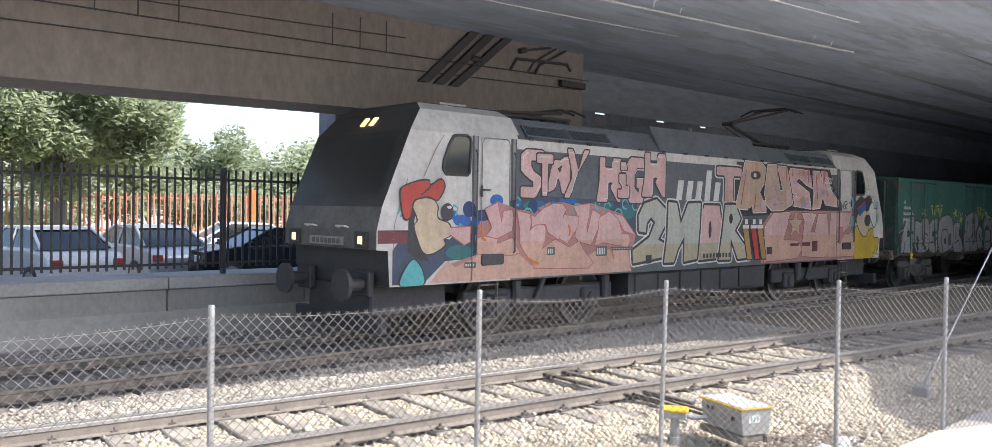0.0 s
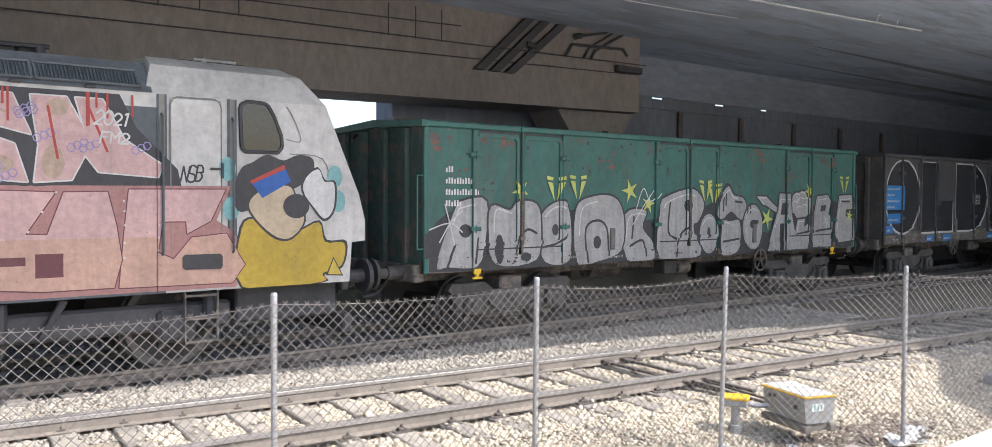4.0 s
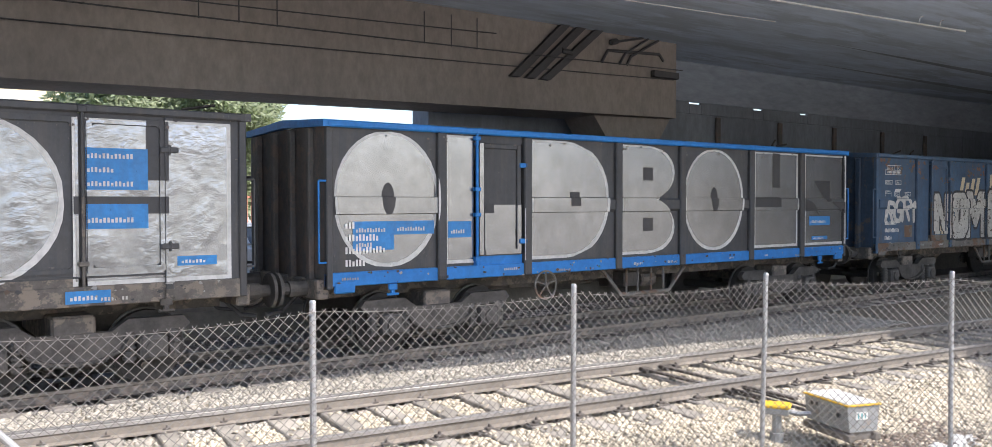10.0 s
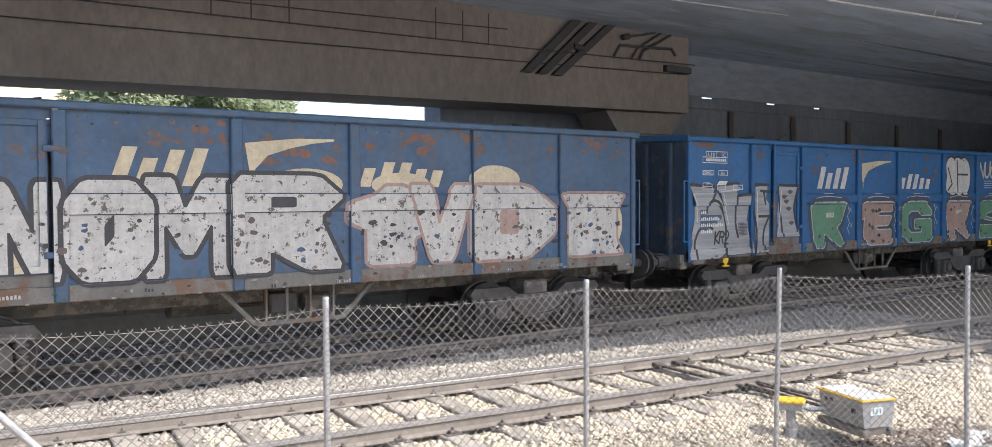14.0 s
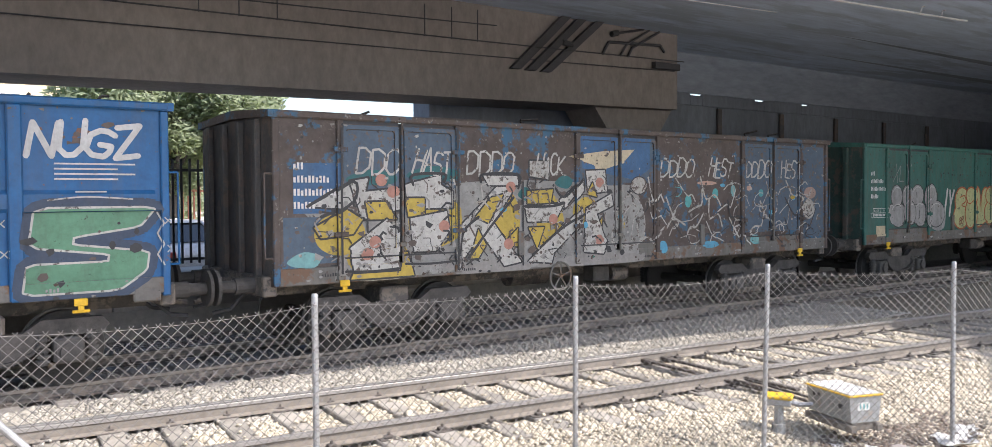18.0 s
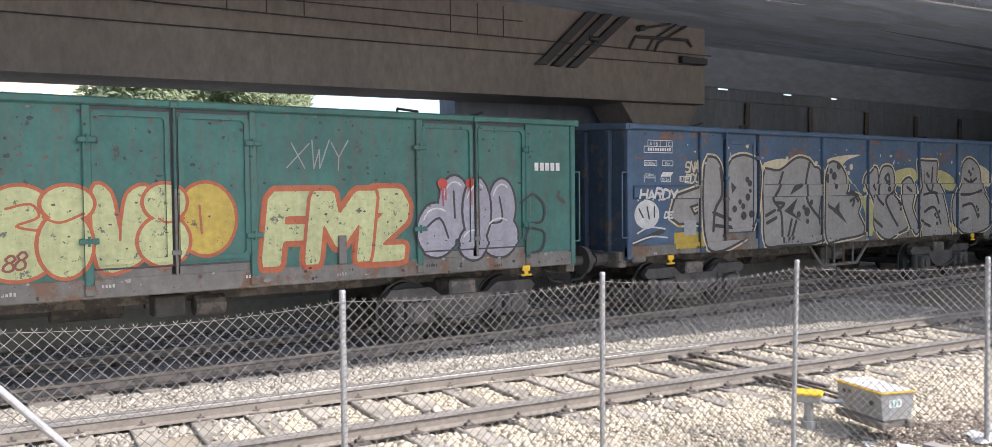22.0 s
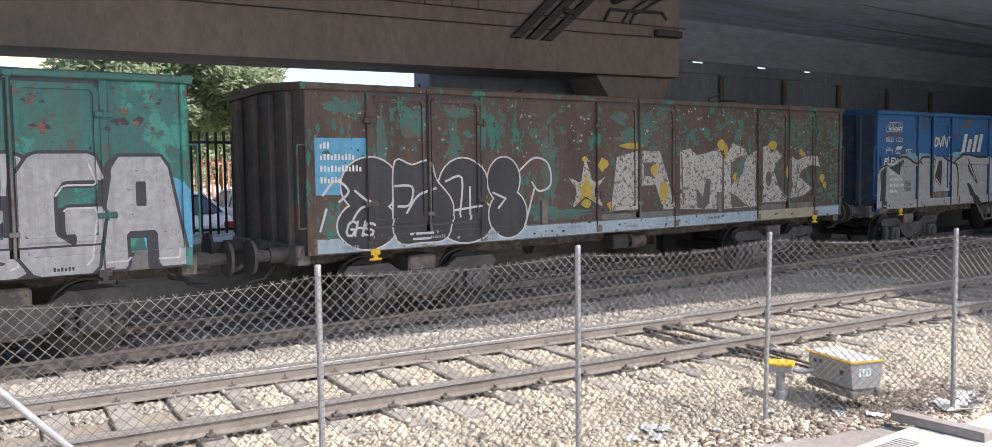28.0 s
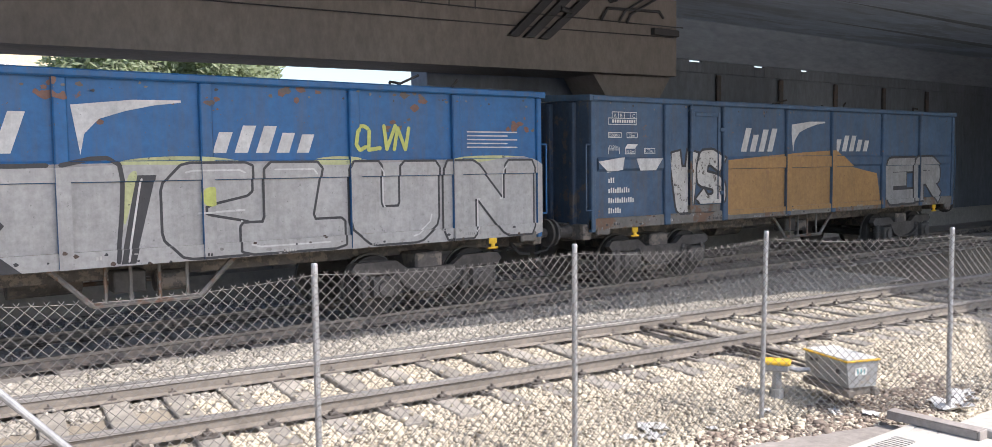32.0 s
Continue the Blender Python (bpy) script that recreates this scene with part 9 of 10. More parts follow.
for x, z, a, b in ((4.4, 2.2, 0.2, 0.75), (4.25, 1.5, 0.35, 0.25), (1.72, 2.95, 0.3, 0.25), (0.55, 3.15, 0.3, 0.15), (6.4, 2.75, 0.45, 0.2), (2.45, 2.6, 0.12, 0.55), (3.0, 2.9, 0.1, 0.4), (2.55, 3.1, 0.35, 0.1), (6.0, 3.1, 0.25, 0.15), (6.75, 3.0, 0.25, 0.2), (11.1, 2.9, 0.2, 0.3), (4.6, 1.45, 0.8, 0.12), (0.4, 1.45, 0.2, 0.3), (1.2, 2.7, 0.1, 0.5)):
    edge = [(x + a * rg.uniform(0.45, 1.15) * math.cos(6.283 * k / 22), z + b * rg.uniform(0.45, 1.15) * math.sin(6.283 * k / 22)) for k in range(22)]
    blot(p, w, "green_patch", [([edge], M_GREENLEFT, 0)], "patch of old green paint")
for x, z in ((4.05, 2.8), (8.4, 2.85), (9.4, 2.85)):
    blot(p, w, "green_patch", [([oval(x, z, 0.09, 0.09, 12)], M_GREENLEFT, 1)])
specks(p, w, "green_flake", 420, 0.2, 12.8, 1.4, 3.3, 0.008, 0.04, (M_GREEN, M_GREENLEFT), 1, 40, "flakes of old green paint")
for k, (x0, x1, z0, z1, n, r0, r1, tall) in enumerate(((11.15, 12.1, 2.55, 3.3, 16, 0.06, 0.16, 0.9), (12.1, 12.9, 1.5, 3.25, 20, 0.06, 0.18, 1.1), (9.95, 10.2, 1.6, 3.2, 12, 0.04, 0.09, 1.6), (10.3, 11.1, 2.6, 3.25, 10, 0.06, 0.14, 0.8), (8.0, 9.8, 2.75, 3.3, 5, 0.05, 0.16, 0.7), (0.3, 7.8, 2.5, 3.3, 9, 0.05, 0.2, 0.8), (12.75, 12.9, 1.4, 3.3, 26, 0.05, 0.10, 1.8))):
    rust_patches(p, w, 500 + k, n, (M_GREENLEFT,), z0, z1, r0, r1, x0, x1, tall, "green_remnant", "ragged remnant of old green paint")
specks(p, w, "paint_chip", 260, 0.2, 12.8, 2.3, 3.32, 0.008, 0.03, (P_BLACK, P_SMEAR), 2, 42)
specks(p, w, "yellow_trace", 12, 4.9, 12.3, 1.5, 2.75, 0.05, 0.14, (P_YELLOW,), 3, 43, "traces of yellow spray")
blot(p, w, "graffiti_star", [([outline(SOLID["*"], 4.8, 5.68, 1.41, 2.40)], P_PEEL, 3), ([outline(SOLID["*"], 4.98, 5.5, 1.55, 2.15)], P_YELLOW, 4)])
PEELED = dict(fill=P_PEEL, edge=P_MUD, rim=0.02, label="peeling white graffiti letter")
for k, (text, holes) in enumerate((
    ("5.8,1.45 5.95,2.4 6.5,2.52 7.05,2.5 7.3,1.95 7.45,1.42 7.15,1.42 6.95,1.88 6.55,1.88 6.5,1.45", ([(6.6, 2.3), (6.95, 2.3), (6.9, 2.05), (6.6, 2.05)],)),
    ("7.62,2.51 7.9,2.55 8.1,2.42 8.76,2.54 8.85,2.38 8.83,1.36 7.62,1.41", (corners("8.07,1.80 8.27,1.62 8.35,1.97 8.50,1.96 8.46,1.5 8.30,1.38 8.10,1.42"),)),
    ("8.9,2.33 9.18,2.66 9.55,2.55 9.68,2.4 9.95,2.53 9.95,1.37 8.92,1.36", (corners("9.11,1.68 9.34,1.58 9.62,1.40 9.41,1.37 9.14,1.39"), corners("9.10,2.25 9.30,2.37 9.54,2.41 9.44,2.08 9.12,1.80"))),
    ("10.12,2.58 10.32,2.62 10.42,2.45 10.56,2.54 10.80,2.42 10.60,2.25 10.50,2.10 10.68,1.75 10.95,1.52 10.93,1.44 10.10,1.44", (oval(10.33, 1.93, 0.10, 0.16, 14),)),
    ("11.12,2.40 11.35,2.30 11.59,2.38 11.99,2.40 12.19,2.16 11.80,2.2 11.48,2.08 11.40,1.96 11.87,1.69 11.56,1.54 10.97,1.50 11.2,1.75 11.1,2.05", ()),
)):
    form(p, w, [corners(text)], up=2 * (k % 2), holes=holes, **PEELED)
form(p, w, [corners("9.38,2.38 9.55,2.4 9.48,2.08 9.26,1.9 9.3,2.15")], M_GREENLEFT, P_MUD, 0.02, 5, label="green gap in a letter")
for x, z, a, b in ((6.9, 2.15, 0.1, 0.12), (7.15, 1.75, 0.12, 0.2), (6.3, 2.6, 0.3, 0.06), (8.8, 2.62, 0.12, 0.12), (8.95, 2.5, 0.06, 0.16), (9.27, 1.98, 0.1, 0.1), (10.45, 2.62, 0.16, 0.1), (10.95, 2.05, 0.08, 0.14), (12.25, 1.9, 0.1, 0.1), (12.35, 1.75, 0.08, 0.08), (5.2, 1.6, 0.12, 0.08)):
    wash(p, w, f"{x - a:.2f},{z:.2f} {x:.2f},{z + b:.2f} {x + a:.2f},{z + 0.3 * b:.2f} {x + 0.3 * a:.2f},{z - b:.2f}", P_YELLOW, 8, "yellow_trace", "trace of ochre spray")
marks(p, w, ("6.5,2.52 6.55,1.95", "7.65,2.45 7.7,1.5", "8.8,2.5 8.75,2.6 8.9,2.3", "9.6,2.4 9.3,1.8", "9.95,2.4 9.9,1.5", "10.95,2.3 10.7,2.1", "11.4,2.2 11.25,1.6", "11.6,1.75 11.3,1.6"), P_MUD, 0.03, 8)
# 11: bright blue ribbed wagon, silver letters with white rim
w, p = ribbed_wagon("ribbed_gondola_wagon", 171.07, "bright blue ribbed wagon with pale grey block graffiti", M_BLUE, M_SILL, M_BLUE, 21, HOOKY)
sign_panel(w, p, YS + 0.02, M_WHITE)
company_mark(w, p, P_WHITE, P_WHITE)
m = Mesh()
p.lay(m, [[(0.12, 1.15), (0.2, 2.15), (1.2, 2.40), (4.0, 2.32), (7.0, 2.36), (12.85, 2.36), (12.85, 1.12)]], P_SILVERDULL, 0)
m.obj("graffiti_ground", None, w, "dull silver sprayed background", fix=False)
blot(p, w, "graffiti_haze", [([oval(1.9, 2.37, 0.9, 0.07), oval(4.0, 2.40, 0.6, 0.07)], P_SEAFOAM, 0), ([oval(7.1, 2.33, 0.8, 0.10), oval(9.3, 2.3, 0.5, 0.12), oval(12.0, 2.36, 0.8, 0.06), rect(10.0, 10.3, 1.75, 2.3)], P_LIMEWORN, 1)], "faded turquoise and yellow spray edge")
wash(p, w, "0.1,1.13 0.1,2.0 0.5,2.15 1.2,2.33 1.75,2.18 2.05,2.32 2.45,2.3 3.2,2.35 3.55,2.2 4.4,2.38 5.4,2.3 6.4,2.33 7.4,2.32 8.3,2.33 9.3,2.3 10.4,2.33 11.5,2.3 12.9,2.33 12.9,1.12", P_ASHSILVER, 1, label="pale silver sprayed letters run together")
for text in ("0.2,2.0 0.47,2.13 0.43,1.12 0.2,1.13", "0.58,2.1 1.2,2.3 1.1,1.9", "2.74,1.78 2.95,2.25 3.13,2.25 3.1,1.57", "4.4,2.36 4.75,2.1 5.1,1.65 5.06,1.6 4.6,1.95", "4.5,1.63 4.66,1.63 5.25,1.1 4.85,1.1", "6.55,2.2 6.78,2.2 6.5,1.12 6.33,1.12"):
    blot(p, w, "graffiti_shadow", [([corners(text)], P_BLACK, 3)], "black gap between the silver letters")
marks(p, w, ("0.1,2.05 0.5,2.2 1.2,2.36 1.78,2.18 2.0,2.33 2.5,2.35", "1.87,2.25 2.06,2.05 2.05,1.15", "2.55,2.3 2.72,2.25 2.76,1.8", "3.15,2.36 3.54,2.2 3.97,2.03 4.0,1.12", "3.6,2.18 4.2,2.4 4.5,2.4", "4.5,2.4 5.0,2.33 5.55,2.33", "5.7,2.33 6.35,2.33 6.3,1.15"), P_BLACK, 0.055, 4)
marks(p, w, ("0.15,2.0 0.2,1.6 0.15,1.15", "0.6,2.05 1.05,1.88 1.12,2.2", "2.8,1.8 3.05,1.62", "4.45,2.32 4.95,1.75", "6.6,2.15 6.42,1.15", "7.3,1.7 7.9,1.72"), P_WHITE, 0.025, 5)
letters(p, w, [("C", 6.85, 8.0, 1.14, 2.33), ("L", 7.85, 9.35, 1.14, 2.33), ("U", 9.45, 10.95, 1.14, 2.33), ("N", 11.05, 12.82, 1.14, 2.33)], P_ASHSILVER, P_BLACK, 0.035, shine=P_WHITE, label="pale silver block letter with a black edge")
form(p, w, ([(0.3, 2.0), (0.42, 2.05), (0.4, 1.2), (0.28, 1.2)],), P_BLACK, P_SOOT, 0.01)
wash(p, w, "6.45,2.2 6.55,2.2 6.4,1.6 6.38,1.9", P_LIMEWORN, 4, "spray_haze")
wash(p, w, "7.35,2.0 7.5,2.02 7.5,1.8 7.35,1.82", P_LIME, 12, "spray_haze")
number_block(w, p, 0.62, 1.92, M_WHITE, h=0.075)
m = Mesh()
p.lay(m, [rect(1.28, 1.60, 1.50, 1.80)], P_BRUSHED, 6)
for k in range(9):
    p.lay(m, [rect(1.295 + 0.034 * k, 1.303 + 0.034 * k, 1.51, 1.79), rect(1.29, 1.59, 1.515 + 0.03 * k, 1.523 + 0.03 * k)], P_BLACK, 7)
m.obj("data_plate", None, w, "silver-sprayed gridded plate", fix=False)
rust_patches(p, w, 82, 14)
scribble(p, w, "CLVN", 9.55, 2.52, 0.9, 0.3, P_LIME, 0.05)
scribble(p, w, "OVN", 2.66, 2.62, 0.75, 0.22, P_WHITE, 0.05)
scribble(p, w, "FLEX", 0.30, 2.18, 0.6, 0.16, P_WHITE, 0.035)
blot(p, w, "small_print", [([rect(11.5, 12.5 - 0.2 * (k % 2), 2.78 - 0.06 * k, 2.80 - 0.06 * k) for k in range(5)], P_WHITE, 8)])
# 12: blue ribbed wagon with ochre primer
w, p = ribbed_wagon("ribbed_gondola_wagon", 185.2, "blue ribbed wagon overpainted with ochre primer", M_BLUE2, M_SILL, M_BLUE2, 22, HOOKY)
sign_panel(w, p, YS + 0.02, M_WHITE)
company_mark(w, p, P_WHITE, P_WHITE)
number_block(w, p, 0.42, 1.92, M_WHITE)
blot(p, w, "primer_patch", [([[(3.7, 1.2), (3.7, 2.3), (5.0, 2.38), (6.3, 2.45), (7.6, 2.5), (8.3, 2.1), (9.3, 1.95), (9.5, 1.2)]], P_OCHRE, 1)], "ochre primer rolled over old graffiti")
spray(p, w, "WS", 2.05, 1.3, 1.5, 1.15, 0.34, P_WORN, P_BLACK, 0.05, wild=0.5)
spray(p, w, "ER", 9.7, 1.2, 2.6, 1.1, 0.5, P_SILVERDULL, P_BLACK, 0.05, wild=0.3)
blot(p, w, "graffiti_eye", [([[(0.15, 2.3), (0.8, 2.38), (0.75, 2.15), (0.4, 2.1)], [(1.1, 2.35), (1.8, 2.35), (1.6, 2.12), (1.2, 2.12)]], P_WHITE, 5)])

# small stencils and worn spots along the sills
for w, p, seed in PAINTED:
    rr = random.Random(seed + 100)
    for k in range(9):
        x, z = 0.5 + 1.35 * k + rr.uniform(-0.3, 0.3), rr.uniform(1.11, 1.20)
        n = rr.randint(2, 8)
        blot(p, w, "sill_marking", [([rect(x + 0.04 * j, x + 0.04 * j + 0.024, z, z + rr.uniform(0.03, 0.05)) for j in range(n)], rr.choice((P_WORN, P_SILVERDULL, P_BLACK)), 13)])
    specks(p, w, "worn_sill_paint", 70, 0.1, 12.9, 1.08, 1.30, 0.008, 0.03, (M_BROWN, P_BLACK, P_SMEAR), 13, seed)
    specks(p, w, "worn_edge_paint", 60, 0.1, 12.9, 3.2, 3.36, 0.006, 0.025, (P_MUD, P_BLACK, M_SILL), 13, seed + 50)


# ---- chain-link fence ----
POSTS = [(-1.9, 6.12), (0.25, 5.98), (2.72, 5.83), (5.08, 5.64), (7.41, 5.36), (9.09, 4.33), (10.65, 3.80), (12.6, 3.15), (14.9, 2.4)]
TOP_WIRE, FOOT = 1.525, -0.36


def bare_ground(x, y):
    return ground_height(x, y)


fence = thing("chain_link_fence", "galvanised chain-link fence on steel tube posts", "fence", kind="structure")
LEAN = (0.0, 0.0, 0.0, 0.01, 0.055, -0.005, 0.0, 0.0, 0.0)
for k, (x, y) in enumerate(POSTS):
    m = Mesh()
    d = LEAN[k]
    m.tube((x - d, y, FOOT), (x, y, 1.57), 0.024, 12, caps=False)
    m.tube((x, y, 1.57), (x, y, 1.59), 0.027, 12, r2=0.020)
    part("post", m, M_GALV, fence, smooth=False)
for k, ((ax, ay), (bx, by)) in enumerate(zip(POSTS, POSTS[1:])):
    w = math.hypot(bx - ax, by - ay)
    low, high = -0.30, TOP_WIRE
    dip = 0.045 + 0.02 * (k % 2)

    def place(u, z):
        f = u / w
        belly = 0.02 * math.sin(math.pi * f) * math.sin(math.pi * (z - low) / (high - low)) * (1 if k % 2 else -1)
        z2 = low + (z - low) * (1 - dip / (high - low) * 4 * f * (1 - f))
        return Vector((ax + (bx - ax) * f - belly * (by - ay) / w, ay + (by - ay) * f - 0.03 + belly, z2))

    pitch, h = 0.082, high - low
    m = Mesh()
    n = int((w + h) / pitch) + 2
    for i in range(-1, n):
        for way in (1, -1):
            c = i * pitch
            # a straight slanting wire, cut to the bay
            u0, u1 = (c - h, c) if way > 0 else (c, c - h)
            p, q = (u0, low), (u1, high)
            lo, hi = 0.0, 1.0
            du = q[0] - p[0]
            for lim, sign in ((0.0, 1), (w, -1)):
                t = (lim - p[0]) / du
                if (du > 0) == (sign > 0):
                    lo = max(lo, t)
                else:
                    hi = min(hi, t)
            if hi - lo < 0.01:
                continue
            steps = max(int((hi - lo) * 7), 1)
            pts = [place(p[0] + du * (lo + (hi - lo) * s / steps), low + h * (lo + (hi - lo) * s / steps)) for s in range(steps + 1)]
            for a, b in zip(pts, pts[1:]):
                m.tube(a, b, 0.0026, 4, caps=False)
            if hi > 0.999:
                m.tube(pts[-1], pts[-1] + Vector((way * 0.004, 0, 0.010)), 0.0028, 4, caps=False)
    m.obj("wire_mesh", M_WIRE, fence, fix=False)
    m = Mesh()
    line = [place(w * s / 10, high - 0.015) for s in range(11)]
    m.pipe(line, 0.0019, 5)
    m.pipe([place(w * s / 10, 0.62) for s in range(11)], 0.0022, 4)
    part("line_wire", m, M_WIRE, fence)
m = Mesh()
m.tube((0.30, 5.93, 1.42), (1.85, 5.80, -0.36), 0.024, 10)
part("brace", m, M_GALV, fence, "slanting tube brace")
stay = thing("mast_stay", "slanting pale stay rod of an overhead line mast", "stay rod")
m = Mesh()
m.tube((13.22, 5.0, -0.22), (19.5, 5.0, 4.30), 0.014, 6)
part("rod", m, M_GALV, stay)
m = Mesh()
m.tube((13.22, 5.0, -0.22), (13.62, 5.0, 0.07), 0.03, 8)
m.box(13.10, 13.34, 4.88, 5.12, -0.36, -0.18, c=0.02)
part("anchor", m, M_CONCRETE, stay)

# ---- point machine and junction box beside the siding ----
machine = thing("point_machine", "grey point machine with a yellow-edged lid", "point machine", at=pose(8.51, 5.20, -0.07, 0, 0, -109) @ Matrix.Diagonal((0.88, 0.85, 0.74, 1)))
m = Mesh()
m.prism([(-0.20, 0.0), (-0.235, 0.36), (0.235, 0.36), (0.20, 0.0)], 0, -0.385, 0.385)
part("casing", m, M_GREYBOX, machine)
m = Mesh()
m.box(-0.405, 0.405, -0.25, 0.25, 0.36, 0.385, M_YELLOW, c=0.006)
m.box(-0.38, 0.38, -0.225, 0.225, 0.384, 0.40, M_WHITE, c=0.008)
part("lid", m, None, machine, "pale lid with yellow edges")
m = Mesh()
m.box(0.387, 0.393, -0.12, 0.06, 0.17, 0.28, c=0.002)
part("sticker", m, M_WHITE, machine)
m = Mesh()
for k in range(3):
    m.box(0.3935, 0.395, -0.09 + 0.05 * k, -0.07 + 0.05 * k, 0.19, 0.26)
part("sticker_bar", m, P_TEAL, machine)
for x in (-0.27, -0.19):
    boxpart("number_bar", (x, x + 0.05, -0.238, -0.224, 0.24, 0.30), M_DARKSTEEL, machine)
boxpart("lock", (0.20, 0.26, -0.245, -0.21, 0.17, 0.24), M_DARKSTEEL, machine, 0.006)
m = Mesh()
for y in (-0.24, 0.14):
    m.box(-0.42, 0.42, y, y + 0.10, -0.13, -0.03, c=0.012)
m.box(-0.30, 0.36, -0.18, 0.18, -0.12, -0.005, c=0.01)
part("bearer", m, M_RAIL, machine, "rusty bearer plates")
m = Mesh()
m.tube((-0.38, -0.08, 0.06), (-2.2, -0.08, -0.02), 0.025, 8)
m.tube((-0.38, 0.10, 0.06), (-2.2, 0.10, -0.02), 0.02, 8)
part("drive_rod", m, M_CLIP, machine)
pedestal = thing("junction_box", "small junction box with yellow lid on a post", "junction box", at=pose(8.12, 5.72, -0.19, 0, 0, -60))
m = Mesh()
m.tube((0, 0, -0.12), (0, 0, 0.20), 0.05, 10)
m.tube((0, 0, -0.12), (0, 0, -0.02), 0.075, 10)
part("post", m, M_GREYBOX, pedestal)
m = Mesh()
m.box(-0.13, 0.13, -0.10, 0.10, 0.19, 0.26, M_GREYBOX, c=0.012)
part("body", m, None, pedestal)
m = Mesh()
m.box(-0.145, 0.145, -0.115, 0.115, 0.26, 0.30, M_YELLOW, c=0.012)
part("lid", m, None, pedestal, "yellow lid")
m = Mesh()
m.pipe([(0.12, 0.0, 0.22), (0.22, 0.02, 0.20), (0.34, 0.05, 0.21)], 0.028, 8)
part("cable_sleeve", m, M_GALV, pedestal)

# ---- drain, slab and kerb at the fence's bend ----
slab = thing("drain_channel", "pale concrete drain channel with a steel grate", "drain", kind="structure")
m = Mesh()
m.prism([(6.45, 4.17), (6.5, 4.92), (7.3, 4.72), (8.08, 4.46), (8.5, 4.17)], 2, -0.45, -0.315)
part("apron", m, M_APRON, slab)
boxpart("kerb_block", (6.4, 8.20, 4.12, 4.21, -0.45, -0.24), M_PALE, slab, 0.012)
boxpart("kerb_block", (6.4, 8.20, 2.9, 3.90, -0.45, -0.24), M_PALE, slab, 0.012)
boxpart("kerb_block", (6.4, 7.07, 3.905, 4.115, -0.45, -0.242), M_PALE, slab, 0.01)
boxpart("kerb_block", (7.62, 8.20, 3.905, 4.115, -0.45, -0.242), M_PALE, slab, 0.01)
boxpart("kerb_wall", (8.24, 12.5, 3.0, 3.84, -0.45, -0.17), M_PALE, slab, 0.015)
for k in range(10):
    m = Mesh()
    m.box(7.085 + 0.054 * k, 7.113 + 0.054 * k, 3.905, 4.115, -0.275, -0.246, c=0.003)
    part("grate_bar", m, M_PALE, slab)
m = Mesh()
m.box(8.05, 8.19, 3.57, 4.42, -0.165, -0.15, c=0.004)
m.box(8.05, 8.062, 3.57, 4.42, -0.235, -0.166)
m.box(8.178, 8.19, 3.57, 4.42, -0.235, -0.166)
m.box(8.05, 8.19, 3.545, 3.568, -0.30, -0.155, c=0.004)
part("steel_channel", m, M_PALESTEEL, slab, "pale bent steel channel laid across the kerb")


def litter(x, y, s, mat, seed, label):
    rr = random.Random(seed)
    m = Mesh()
    n = 5
    pts = [[(i * s / n - s / 2 + rr.uniform(-0.2, 0.2) * s / n, j * s / n - s / 2 + rr.uniform(-0.2, 0.2) * s / n, rr.uniform(0, 0.22) * s) for i in range(n + 1)] for j in range(n + 1)]
    for j in range(n):
        for i in range(n):
            if rr.random() < 0.85:
                m.poly([pts[j][i], pts[j][i + 1], pts[j + 1][i + 1], pts[j + 1][i]])
    o = m.obj("litter", mat, None, fix=False)
    o.matrix_basis = pose(x, y, bare_ground(x, y) + 0.03, 0, 0, rr.uniform(0, 360))
    md = o.modifiers.new("thickness", "SOLIDIFY")
    md.thickness = 0.004
    tagged(o, label, "litter", "litter on the ballast")


for i, (x, y, s) in enumerate(((6.25, 5.80, 0.26), (6.05, 5.62, 0.20), (5.85, 5.75, 0.13), (8.3, 4.72, 0.16), (8.05, 4.95, 0.10), (9.2, 4.35, 0.34), (9.55, 4.42, 0.26), (9.85, 4.55, 0.22), (7.6, 5.5, 0.12), (8.15, 5.05, 0.11), (6.7, 5.45, 0.10))):
    litter(x, y, s, (P_WHITE, P_WHITE, M_WHITE, P_LBLUE)[i % 4 if i < 3 else (3 if i == 1 else i % 3)], i, "crumpled pale plastic and paper rubbish on the stones")


